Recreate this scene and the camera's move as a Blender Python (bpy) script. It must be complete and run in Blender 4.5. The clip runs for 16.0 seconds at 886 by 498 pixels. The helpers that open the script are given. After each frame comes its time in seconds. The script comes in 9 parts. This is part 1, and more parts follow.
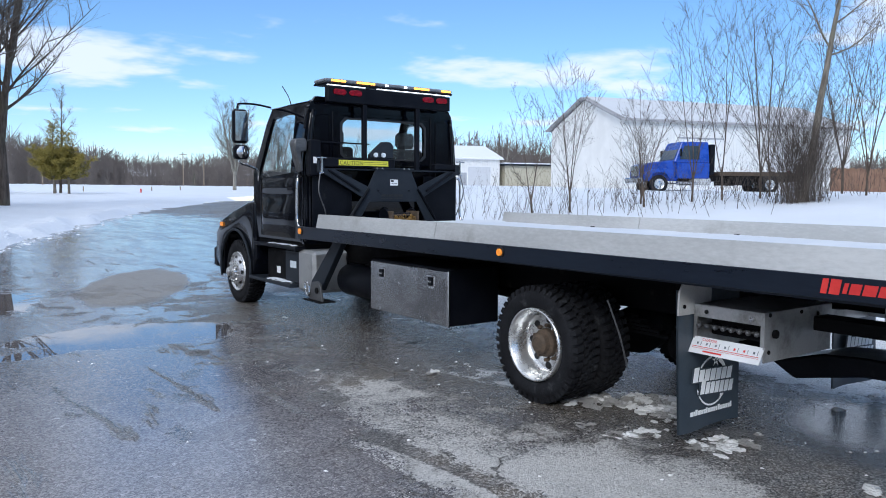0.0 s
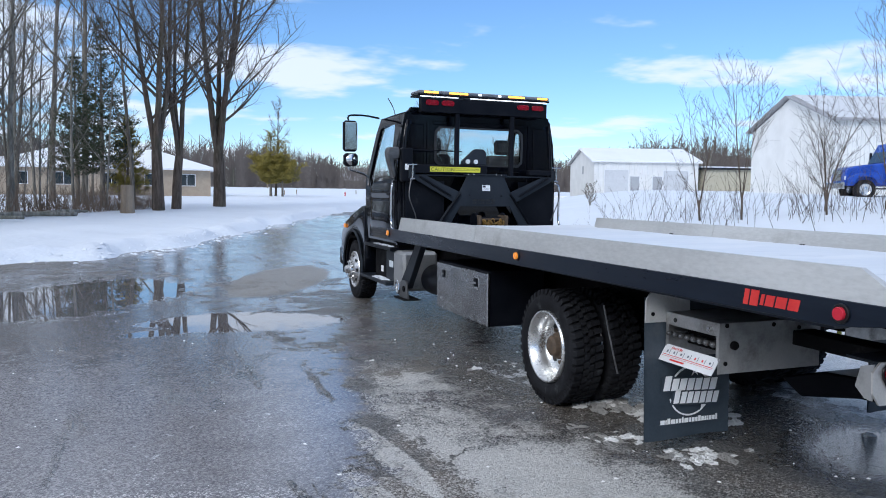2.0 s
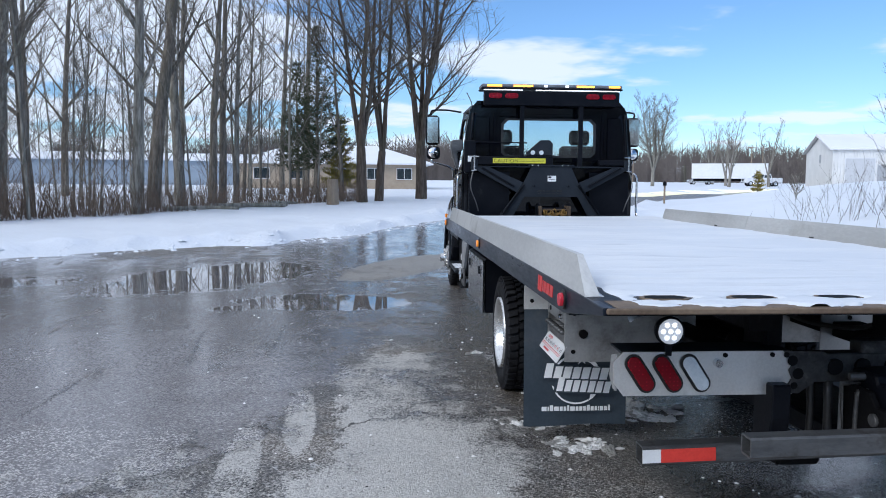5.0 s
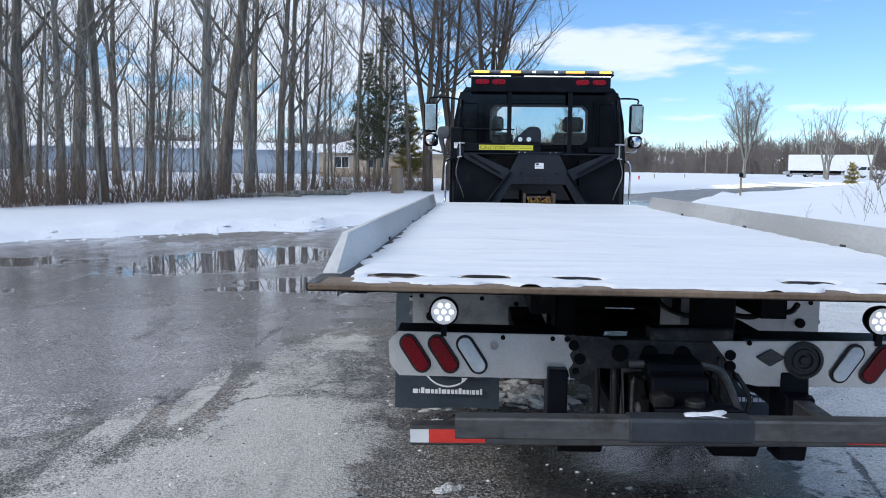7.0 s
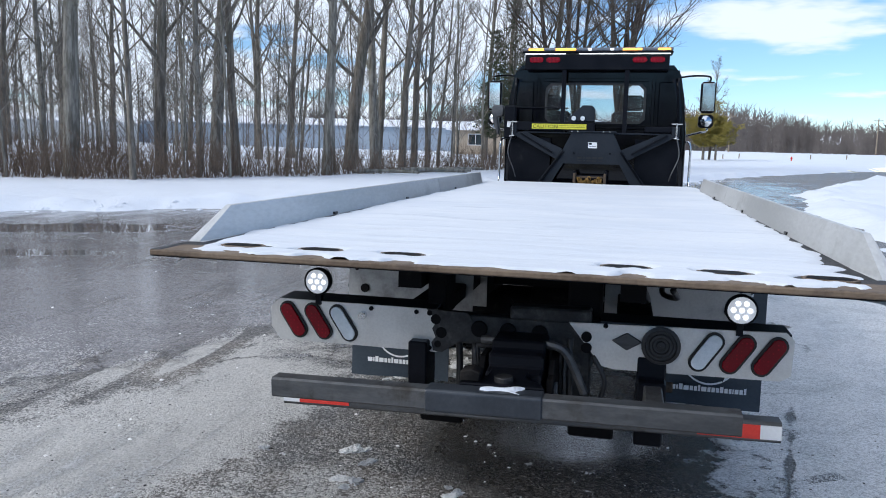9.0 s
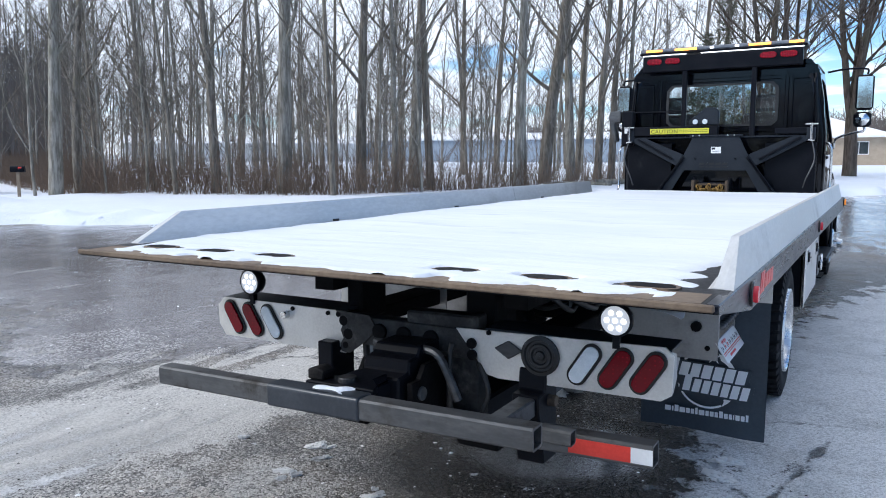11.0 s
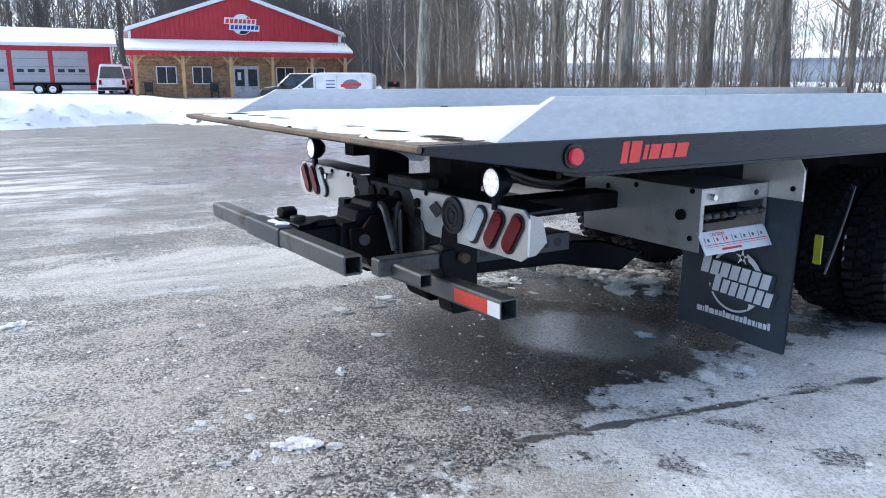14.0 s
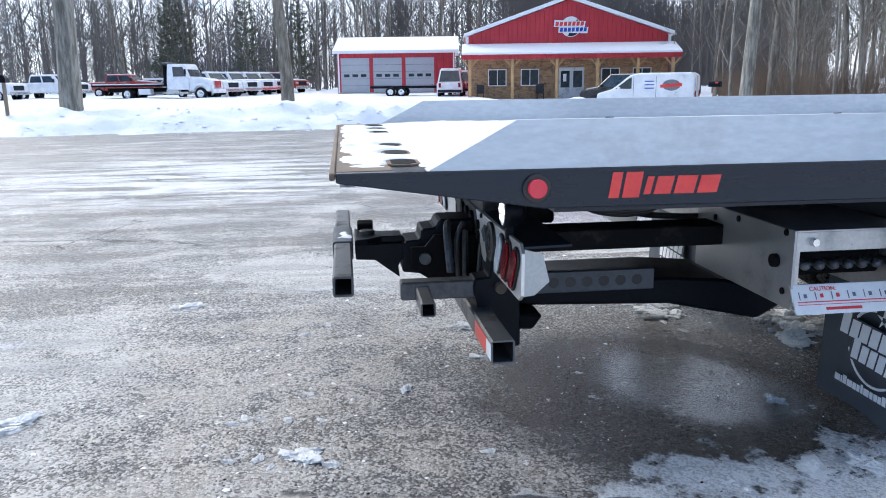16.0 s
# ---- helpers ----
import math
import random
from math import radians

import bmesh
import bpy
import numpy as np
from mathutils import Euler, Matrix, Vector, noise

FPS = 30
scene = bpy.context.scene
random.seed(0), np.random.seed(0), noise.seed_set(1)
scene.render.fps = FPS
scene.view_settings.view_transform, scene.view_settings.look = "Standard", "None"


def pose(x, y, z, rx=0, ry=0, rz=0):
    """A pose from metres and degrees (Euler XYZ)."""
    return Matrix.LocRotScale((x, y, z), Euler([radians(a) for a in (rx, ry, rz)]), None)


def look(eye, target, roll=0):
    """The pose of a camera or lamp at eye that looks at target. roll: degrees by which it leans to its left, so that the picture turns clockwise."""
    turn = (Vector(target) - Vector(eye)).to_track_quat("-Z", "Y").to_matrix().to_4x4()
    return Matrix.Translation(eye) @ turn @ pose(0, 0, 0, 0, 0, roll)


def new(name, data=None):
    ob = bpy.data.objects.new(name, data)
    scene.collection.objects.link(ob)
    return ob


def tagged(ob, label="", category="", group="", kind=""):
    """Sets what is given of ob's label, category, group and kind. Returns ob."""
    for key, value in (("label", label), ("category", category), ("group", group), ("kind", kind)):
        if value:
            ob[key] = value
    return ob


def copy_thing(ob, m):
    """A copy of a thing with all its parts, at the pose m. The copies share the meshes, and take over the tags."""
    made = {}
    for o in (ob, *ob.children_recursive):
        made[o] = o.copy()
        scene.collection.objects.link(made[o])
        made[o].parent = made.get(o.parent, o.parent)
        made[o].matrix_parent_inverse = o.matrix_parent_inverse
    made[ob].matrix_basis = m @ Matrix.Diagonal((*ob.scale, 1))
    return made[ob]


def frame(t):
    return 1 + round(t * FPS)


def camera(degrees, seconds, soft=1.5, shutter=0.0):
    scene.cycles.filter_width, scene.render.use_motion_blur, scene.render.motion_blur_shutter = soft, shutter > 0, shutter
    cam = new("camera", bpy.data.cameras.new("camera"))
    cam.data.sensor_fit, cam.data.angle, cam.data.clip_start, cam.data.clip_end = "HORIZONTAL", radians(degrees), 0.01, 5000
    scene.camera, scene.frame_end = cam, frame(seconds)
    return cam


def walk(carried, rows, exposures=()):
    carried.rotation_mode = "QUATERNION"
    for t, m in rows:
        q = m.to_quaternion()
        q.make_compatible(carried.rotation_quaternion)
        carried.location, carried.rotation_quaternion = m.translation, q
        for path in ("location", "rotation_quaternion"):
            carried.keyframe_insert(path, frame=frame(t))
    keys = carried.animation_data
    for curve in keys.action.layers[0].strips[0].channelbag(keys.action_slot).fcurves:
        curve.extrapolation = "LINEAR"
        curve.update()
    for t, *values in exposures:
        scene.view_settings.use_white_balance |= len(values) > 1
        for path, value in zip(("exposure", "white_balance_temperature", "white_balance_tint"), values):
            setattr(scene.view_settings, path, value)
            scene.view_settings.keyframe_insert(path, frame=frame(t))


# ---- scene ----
cam = camera(60.3, 16.0, soft=1.0)
PATH = [
    (0, (-0.083, 0.079, 1.502), (1.107, 1.679, 1.351), 0.4),
    (0.5, (0.137, -0.185, 1.529), (1.209, 1.497, 1.376), 0.3),
    (1, (0.345, -0.423, 1.549), (1.294, 1.331, 1.401), 0.4),
    (1.5, (0.578, -0.645, 1.549), (1.410, 1.168, 1.405), 0.7),
    (2, (0.895, -0.859, 1.526), (1.630, 0.995, 1.381), 0.7),
    (2.5, (1.196, -1.069, 1.527), (1.844, 0.817, 1.379), 0.6),
    (3, (1.477, -1.254, 1.543), (2.036, 0.660, 1.389), 0.4),
    (3.5, (1.773, -1.391, 1.520), (2.236, 0.548, 1.359), 0.2),
    (4, (2.069, -1.521, 1.511), (2.427, 0.440, 1.347), 0.0),
    (4.5, (2.389, -1.614, 1.541), (2.640, 0.364, 1.376), -0.1),
    (4.7, (2.537, -1.615, 1.534), (2.748, 0.367, 1.367), 0.1),
    (6.8, (3.889, -1.647, 1.503), (3.839, 0.343, 1.312), 0.9),
    (7, (4.016, -1.683, 1.491), (3.943, 0.306, 1.294), 0.8),
    (7.5, (4.341, -1.717, 1.498), (4.201, 0.266, 1.279), 0.9),
    (8, (4.656, -1.704, 1.500), (4.437, 0.270, 1.261), 1.1),
    (8.5, (4.896, -1.725, 1.493), (4.576, 0.232, 1.238), 1.4),
    (9, (5.151, -1.690, 1.518), (4.712, 0.244, 1.257), 1.4),
    (9.5, (5.453, -1.560, 1.519), (4.871, 0.334, 1.246), 1.5),
    (9.7, (5.583, -1.520, 1.513), (4.934, 0.354, 1.251), 1.3),
    (11.8, (6.876, -1.026, 1.463), (5.736, 0.597, 1.200), -0.2),
    (12, (6.994, -0.970, 1.427), (5.814, 0.620, 1.149), -0.1),
    (12.5, (7.282, -0.846, 1.394), (5.989, 0.644, 1.062), -0.2),
    (13, (7.541, -0.794, 1.356), (6.126, 0.566, 0.973), 0.1),
    (13.5, (7.729, -0.581, 1.323), (6.192, 0.629, 0.903), 0.2),
    (14, (7.899, -0.326, 1.302), (6.251, 0.723, 0.873), 0.1),
    (14.5, (8.076, -0.100, 1.334), (6.330, 0.781, 0.915), -0.2),
    (15, (8.210, 0.225, 1.367), (6.378, 0.915, 0.960), -0.5),
    (15.5, (8.202, 0.506, 1.378), (6.304, 0.989, 0.971), -0.6),
    (16, (8.111, 0.792, 1.357), (6.174, 1.052, 0.932), -0.7),
]
EXPOSURES = [(0.0, 0.0, 5850.0, 10.0), (4.5, -0.05, 5850.0, 10.0), (7.0, 0.02, 5980.0, 10.0), (9.5, 0.14, 6080.0, 10.0), (12.0, 0.56, 6060.0, 10.0), (14.0, 0.76, 6070.0, 10.0), (16.0, 0.70, 6050.0, 10.0)]
walk(cam, [(t, look(eye, target, roll)) for t, eye, target, roll in PATH], EXPOSURES)

# ---- light: a low veiled winter sun off the driver's side, blue sky with drifting cloud ----
SUN_AZ, SUN_EL = 222.0, 32.0
world = bpy.data.worlds.new("winter_sky")
scene.world = world
world.use_nodes = True
wn, wl = world.node_tree.nodes, world.node_tree.links
wn.clear()
w_out = wn.new("ShaderNodeOutputWorld")
w_bg = wn.new("ShaderNodeBackground")
w_bg.inputs["Strength"].default_value = 0.14
w_sky = wn.new("ShaderNodeTexSky")
w_sky.sky_type = "NISHITA"
w_sky.sun_disc = False
w_sky.sun_elevation = radians(SUN_EL)
w_sky.sun_rotation = radians(90.0 - SUN_AZ)
w_sky.air_density, w_sky.dust_density, w_sky.ozone_density = 1.0, 0.0, 6.0


def wmath(op, a, b=None, clamp=False):
    n = wn.new("ShaderNodeMath")
    n.operation, n.use_clamp = op, clamp
    for i, v in enumerate((a, b)):
        if v is None:
            continue
        if isinstance(v, (int, float)):
            n.inputs[i].default_value = v
        else:
            wl.new(v, n.inputs[i])
    return n.outputs[0]


w_tc = wn.new("ShaderNodeTexCoord")
w_sep = wn.new("ShaderNodeSeparateXYZ")
wl.new(w_tc.outputs["Generated"], w_sep.inputs[0])
height = wmath("ADD", wmath("MAXIMUM", w_sep.outputs[2], 0.0), 0.10)
cx, cy = wmath("DIVIDE", w_sep.outputs[0], height), wmath("DIVIDE", w_sep.outputs[1], height)
w_com = wn.new("ShaderNodeCombineXYZ")
wl.new(cx, w_com.inputs[0]), wl.new(cy, w_com.inputs[1])
w_noise = wn.new("ShaderNodeTexNoise")
w_noise.inputs["Scale"].default_value = 1.05
w_noise.inputs["Detail"].default_value = 5.0
w_noise.inputs["Roughness"].default_value = 0.52
w_map = wn.new("ShaderNodeMapping")
w_map.inputs["Location"].default_value = (6.1, 2.3, 0.0)
wl.new(w_com.outputs[0], w_map.inputs[0])
wl.new(w_map.outputs[0], w_noise.inputs["Vector"])
# the cloud deck thickens overhead and towards the sun's quarter of the sky
toward = wmath("ADD", wmath("MULTIPLY", w_sep.outputs[0], 0.6 * math.cos(radians(165))), wmath("MULTIPLY", w_sep.outputs[1], 0.6 * math.sin(radians(165))))
toward = wmath("ADD", toward, wmath("MULTIPLY", w_sep.outputs[2], 0.8))
thick = wmath("MULTIPLY", wmath("MAXIMUM", wmath("SUBTRACT", toward, 0.11), 0.0), 0.52)
amount = wmath("ADD", w_noise.outputs["Fac"], thick)
w_ramp = wn.new("ShaderNodeMapRange")
w_ramp.interpolation_type = "SMOOTHSTEP"
wl.new(amount, w_ramp.inputs["Value"])
w_ramp.inputs["From Min"].default_value, w_ramp.inputs["From Max"].default_value = 0.535, 0.655
w_mix = wn.new("ShaderNodeMixRGB")
wl.new(wmath("MULTIPLY", w_ramp.outputs[0], 0.86), w_mix.inputs["Fac"])
wl.new(w_sky.outputs[0], w_mix.inputs[1])
w_mix.inputs[2].default_value = (6.9, 7.15, 7.6, 1.0)
wl.new(w_mix.outputs[0], w_bg.inputs["Color"])
wl.new(w_bg.outputs[0], w_out.inputs["Surface"])

sun_data = bpy.data.lights.new("sun", "SUN")
sun_data.energy, sun_data.angle, sun_data.color = 1.7, radians(24.0), (1.0, 0.95, 0.87)
sun = new("sun", sun_data)
SUN_DIR = Vector((math.cos(radians(SUN_AZ)) * math.cos(radians(SUN_EL)), math.sin(radians(SUN_AZ)) * math.cos(radians(SUN_EL)), math.sin(radians(SUN_EL))))
sun.matrix_world = look(SUN_DIR * 60, (0, 0, 0))


# ---- materials ----
class Nodes:
    """Short hand for building node materials."""

    def __init__(self, name):
        self.mat = bpy.data.materials.new(name)
        self.mat.use_nodes = True
        self.n, self.l = self.mat.node_tree.nodes, self.mat.node_tree.links
        self.bsdf = self.n["Principled BSDF"]
        self.tc = self.n.new("ShaderNodeTexCoord")
        self.pos = self.tc.outputs["Object"]

    def put(self, value, socket):
        if isinstance(value, (int, float)):
            socket.default_value = value
        elif isinstance(value, tuple):
            socket.default_value = (*value, 1.0)[:4] if len(socket.default_value) == 4 else value
        else:
            self.l.new(value, socket)

    def math(self, op, a, b=0.0, clamp=False):
        m = self.n.new("ShaderNodeMath")
        m.operation, m.use_clamp = op, clamp
        self.put(a, m.inputs[0]), self.put(b, m.inputs[1])
        return m.outputs[0]

    def noise(self, scale, detail=4.0, rough=0.55, stretch=(1, 1, 1), shift=(0, 0, 0), warp=0.0):
        m = self.n.new("ShaderNodeMapping")
        m.inputs["Scale"].default_value = stretch
        m.inputs["Location"].default_value = shift
        self.l.new(self.pos, m.inputs[0])
        t = self.n.new("ShaderNodeTexNoise")
        t.inputs["Scale"].default_value, t.inputs["Detail"].default_value, t.inputs["Roughness"].default_value = scale, detail, rough
        t.inputs["Distortion"].default_value = warp
        self.l.new(m.outputs[0], t.inputs["Vector"])
        return t.outputs["Fac"]

    def band(self, value, lo, hi, out_lo=0.0, out_hi=1.0):
        r = self.n.new("ShaderNodeMapRange")
        r.interpolation_type = "SMOOTHSTEP"
        self.put(value, r.inputs["Value"])
        for key, v in (("From Min", lo), ("From Max", hi), ("To Min", out_lo), ("To Max", out_hi)):
            r.inputs[key].default_value = v
        return r.outputs[0]

    def mix(self, fac, a, b):
        m = self.n.new("ShaderNodeMixRGB")
        self.put(fac, m.inputs[0]), self.put(a, m.inputs[1]), self.put(b, m.inputs[2])
        return m.outputs[0]

    def fmix(self, fac, a, b):
        m = self.n.new("ShaderNodeMix")
        self.put(fac, m.inputs[0]), self.put(a, m.inputs[2]), self.put(b, m.inputs[3])
        return m.outputs[0]

    def bump(self, value, strength, distance=0.01):
        b = self.n.new("ShaderNodeBump")
        b.inputs["Strength"].default_value, b.inputs["Distance"].default_value = 1.0, distance
        self.put(self.math("MULTIPLY", value, strength), b.inputs["Height"])
        self.l.new(b.outputs[0], self.bsdf.inputs["Normal"])

    def ellipse(self, x, y, rx, ry, turn=0.0, wobble=None, soft=0.35):
        """1 inside an ellipse on the ground, 0 outside, with an edge that wanders."""
        m = self.n.new("ShaderNodeMapping")
        m.vector_type = "TEXTURE"
        m.inputs["Location"].default_value = (x, y, 0)
        m.inputs["Rotation"].default_value = (0, 0, radians(turn))
        m.inputs["Scale"].default_value = (rx, ry, 1)
        self.l.new(self.pos, m.inputs[0])
        flat = self.n.new("ShaderNodeVectorMath")
        flat.operation = "MULTIPLY"
        flat.inputs[1].default_value = (1, 1, 0)
        self.l.new(m.outputs[0], flat.inputs[0])
        d = self.n.new("ShaderNodeVectorMath")
        d.operation = "LENGTH"
        self.l.new(flat.outputs[0], d.inputs[0])
        v = d.outputs["Value"]
        if wobble is not None:
            v = self.math("ADD", v, self.math("MULTIPLY", self.math("SUBTRACT", wobble, 0.5), 2.2))
        return self.band(v, 1.0 - soft, 1.0 + soft, 1.0, 0.0)

    def done(self, color=None, rough=None, metal=None, spec=None):
        for v, key in ((color, "Base Color"), (rough, "Roughness"), (metal, "Metallic"), (spec, "Specular IOR Level")):
            if v is not None:
                self.put(v, self.bsdf.inputs[key])
        return self.mat


def surface(name, c1, c2, rough=0.5, rough_to=None, metal=0.0, scale=3.0, fine=40.0, bump=0.15, dist=0.004, stretch=(1, 1, 1), spec=0.5, dirt=None, dirt_at=(0.55, 0.75), dirt_scale=2.0):
    """A material with broad and fine variation, relief and, if given, dirt."""
    k = Nodes(name)
    broad, grain = k.noise(scale, 4.0, 0.6, stretch), k.noise(fine, 3.0, 0.6, stretch, (3, 5, 7))
    fac = k.math("ADD", k.math("MULTIPLY", broad, 0.65), k.math("MULTIPLY", grain, 0.35), True)
    fac = k.band(fac, 0.32, 0.68)
    color = k.mix(fac, c1, c2)
    rg = k.fmix(fac, rough, rough if rough_to is None else rough_to)
    if dirt:
        d = k.band(k.noise(dirt_scale, 6.0, 0.68, (1, 1, 1), (9, 2, 4)), *dirt_at)
        color = k.mix(d, color, dirt)
        rg = k.fmix(d, rg, 0.75)
    if bump:
        k.bump(grain, bump, dist)
    return k.done(color, rg, metal, spec)


def plain_lamp(name, color, strength, rough=0.25):
    k = Nodes(name)
    k.bsdf.inputs["Emission Color"].default_value = (*color, 1)
    k.bsdf.inputs["Emission Strength"].default_value = strength
    g = k.noise(60.0, 2.0)
    return k.done(k.mix(g, tuple(c * 0.8 for c in color), color), rough)


def glass(name, tint=(0.75, 0.82, 0.85), rough=0.02, alpha=0.35):
    """A pane: partly clear, glossy."""
    k = Nodes(name)
    k.bsdf.inputs["Transmission Weight"].default_value = 1.0
    k.bsdf.inputs["IOR"].default_value = 1.02
    k.bsdf.inputs["Coat Weight"].default_value = 1.0
    k.bsdf.inputs["Coat Roughness"].default_value = 0.02
    smear = k.noise(3.0, 4.0)
    return k.done(k.mix(smear, tint, tuple(c * 0.9 for c in tint)), rough)


M_BLACK = surface("black_truck_paint", (0.002, 0.0025, 0.005), (0.004, 0.005, 0.008), 0.03, 0.07, scale=2.0, fine=90, bump=0.006, spec=0.26, dirt=(0.020, 0.020, 0.021), dirt_at=(0.66, 0.95), dirt_scale=1.6)
M_STEEL_BLACK = surface("satin_black_steel", (0.003, 0.004, 0.007), (0.008, 0.009, 0.013), 0.34, 0.5, scale=4, fine=70, bump=0.10, spec=0.12, dirt=(0.06, 0.06, 0.06), dirt_at=(0.62, 0.92))
M_PYLON = surface("slate_grey_painted_steel", (0.015, 0.019, 0.026), (0.025, 0.031, 0.040), 0.40, 0.52, scale=3, fine=80, bump=0.06, spec=0.18, dirt=(0.08, 0.08, 0.08), dirt_at=(0.64, 0.92))
M_CHASSIS = surface("grimy_black_chassis", (0.002, 0.002, 0.003), (0.006, 0.006, 0.007), 0.6, 0.85, scale=5, fine=50, bump=0.3, spec=0.15, dirt=(0.045, 0.040, 0.036), dirt_at=(0.56, 0.84), dirt_scale=5)
M_SLEEVE = surface("slate_grey_scuffed_sleeve", (0.030, 0.036, 0.046), (0.060, 0.068, 0.080), 0.34, 0.48, metal=0.2, scale=5, fine=60, bump=0.1, dirt=(0.13, 0.12, 0.11), dirt_at=(0.6, 0.85), dirt_scale=9)
M_GRIME = surface("grimy_grey_steel", (0.020, 0.020, 0.021), (0.060, 0.059, 0.058), 0.5, 0.7, scale=7, fine=60, bump=0.2, spec=0.25, dirt=(0.15, 0.14, 0.13), dirt_at=(0.52, 0.8), dirt_scale=7)
M_DECKSIDE = surface("weathered_black_deck_edge", (0.003, 0.006, 0.014), (0.008, 0.014, 0.026), 0.24, 0.42, scale=2.0, fine=30, bump=0.04, stretch=(1, 0.25, 2), spec=0.36, dirt=(0.055, 0.062, 0.072), dirt_at=(0.64, 0.95), dirt_scale=2.4)
M_PLATE = surface("dull_stainless_plate", (0.40, 0.40, 0.395), (0.54, 0.535, 0.53), 0.26, 0.42, metal=0.7, scale=2.5, fine=60, bump=0.05, dirt=(0.18, 0.175, 0.165), dirt_at=(0.46, 0.75), dirt_scale=3)
M_ALU = surface("weathered_aluminium", (0.48, 0.485, 0.48), (0.66, 0.665, 0.66), 0.36, 0.55, metal=0.40, scale=1.6, fine=60, bump=0.05, stretch=(1, 0.3, 1), dirt=(0.34, 0.335, 0.32), dirt_at=(0.52, 0.85))
M_STAINLESS = surface("dirty_stainless_plate", (0.62, 0.61, 0.585), (0.78, 0.77, 0.745), 0.28, 0.44, metal=0.62, scale=3, fine=90, bump=0.04, dirt=(0.26, 0.245, 0.22), dirt_at=(0.56, 0.86), dirt_scale=3.2)
M_BOX = surface("dull_grey_stainless_box", (0.36, 0.365, 0.365), (0.48, 0.48, 0.475), 0.34, 0.5, metal=0.6, scale=2.5, fine=80, bump=0.04, dirt=(0.14, 0.135, 0.13), dirt_at=(0.48, 0.8), dirt_scale=3)
M_CLEAN_STEEL = surface("polished_steel", (0.62, 0.62, 0.62), (0.72, 0.72, 0.72), 0.12, 0.25, metal=1.0, scale=6, fine=120, bump=0.02)
M_RIM = surface("polished_aluminium_wheel", (0.60, 0.60, 0.60), (0.78, 0.78, 0.77), 0.20, 0.34, metal=0.9, scale=5, fine=60, bump=0.04, dirt=(0.35, 0.33, 0.30), dirt_at=(0.56, 0.85), dirt_scale=5)
M_RUBBER = surface("dusty_tyre_rubber", (0.006, 0.006, 0.008), (0.018, 0.019, 0.022), 0.75, 0.9, scale=6, fine=60, bump=0.3, spec=0.2, dirt=(0.085, 0.09, 0.095), dirt_at=(0.55, 0.9), dirt_scale=9)
M_RUST = surface("rusty_brown_hub", (0.06, 0.045, 0.032), (0.13, 0.09, 0.06), 0.75, 0.9, scale=20, fine=90, bump=0.4)
M_TUBE = surface("scuffed_grey_steel_tube", (0.058, 0.061, 0.066), (0.130, 0.132, 0.135), 0.32, 0.48, metal=0.4, scale=6, fine=60, bump=0.15, stretch=(0.3, 1, 1), dirt=(0.05, 0.045, 0.04), dirt_at=(0.5, 0.75), dirt_scale=6)
M_GOLD = surface("worn_yellow_chain", (0.40, 0.23, 0.05), (0.25, 0.16, 0.06), 0.4, 0.6, metal=0.4, scale=20, fine=80)
def led_lens(name, dark, light):
    """A tail lamp lens with a grid of small cells behind it."""
    k = Nodes(name)
    v = k.n.new("ShaderNodeTexVoronoi")
    v.inputs["Scale"].default_value, v.inputs["Randomness"].default_value = 62.0, 0.12
    k.l.new(k.pos, v.inputs["Vector"])
    cell = k.band(v.outputs["Distance"], 0.18, 0.42, 1.0, 0.0)
    color = k.mix(cell, dark, light)
    k.bump(cell, 0.3, 0.003)
    return k.done(color, 0.22, 0.0, 0.3)


M_REDLENS = led_lens("red_lamp_lens", (0.16, 0.001, 0.007), (0.52, 0.005, 0.024))
M_REDMARK = plain_lamp("red_marker_lens", (0.50, 0.02, 0.04), 0.15, 0.2)
M_AMBER = plain_lamp("amber_lens", (0.85, 0.28, 0.03), 0.4, 0.25)
M_AMBER_ON = plain_lamp("lit_amber_led", (1.0, 0.42, 0.06), 2.6)
M_WHITE_ON = plain_lamp("lit_white_led", (0.72, 0.74, 0.77), 0.36)
M_LED = plain_lamp("bright_led_dot", (0.95, 0.97, 1.0), 1.6)
M_WHITE_BAR = plain_lamp("lit_white_led_strip", (0.95, 0.97, 1.0), 1.6)
M_CLEARLENS = surface("clear_reverse_lens", (0.60, 0.66, 0.70), (0.75, 0.80, 0.84), 0.12, 0.2, scale=30, fine=160, bump=0.2)
M_LENSGREY = surface("smoked_light_bar_lens", (0.12, 0.13, 0.15), (0.22, 0.235, 0.26), 0.12, 0.3, scale=20, fine=100, bump=0.1)
M_RED_TAPE = surface("red_reflective_tape", (0.62, 0.035, 0.025), (0.75, 0.06, 0.04), 0.3, 0.45, scale=8, fine=90, bump=0.05)
M_WHITE_TAPE = surface("white_reflective_tape", (0.72, 0.73, 0.74), (0.82, 0.83, 0.84), 0.3, 0.45, scale=8, fine=90, bump=0.05)
M_RED_DECAL = surface("red_vinyl_decal", (0.60, 0.03, 0.03), (0.72, 0.05, 0.04), 0.3, 0.4, scale=8, fine=60, bump=0.0)
M_BLACK_DECAL = surface("black_vinyl_decal", (0.004, 0.004, 0.005), (0.010, 0.010, 0.011), 0.3, 0.4, scale=8, fine=60, bump=0.0)
M_WHITE_DECAL = surface("white_vinyl_print", (0.84, 0.85, 0.86), (0.90, 0.91, 0.92), 0.5, 0.6, scale=8, fine=60, bump=0.0)
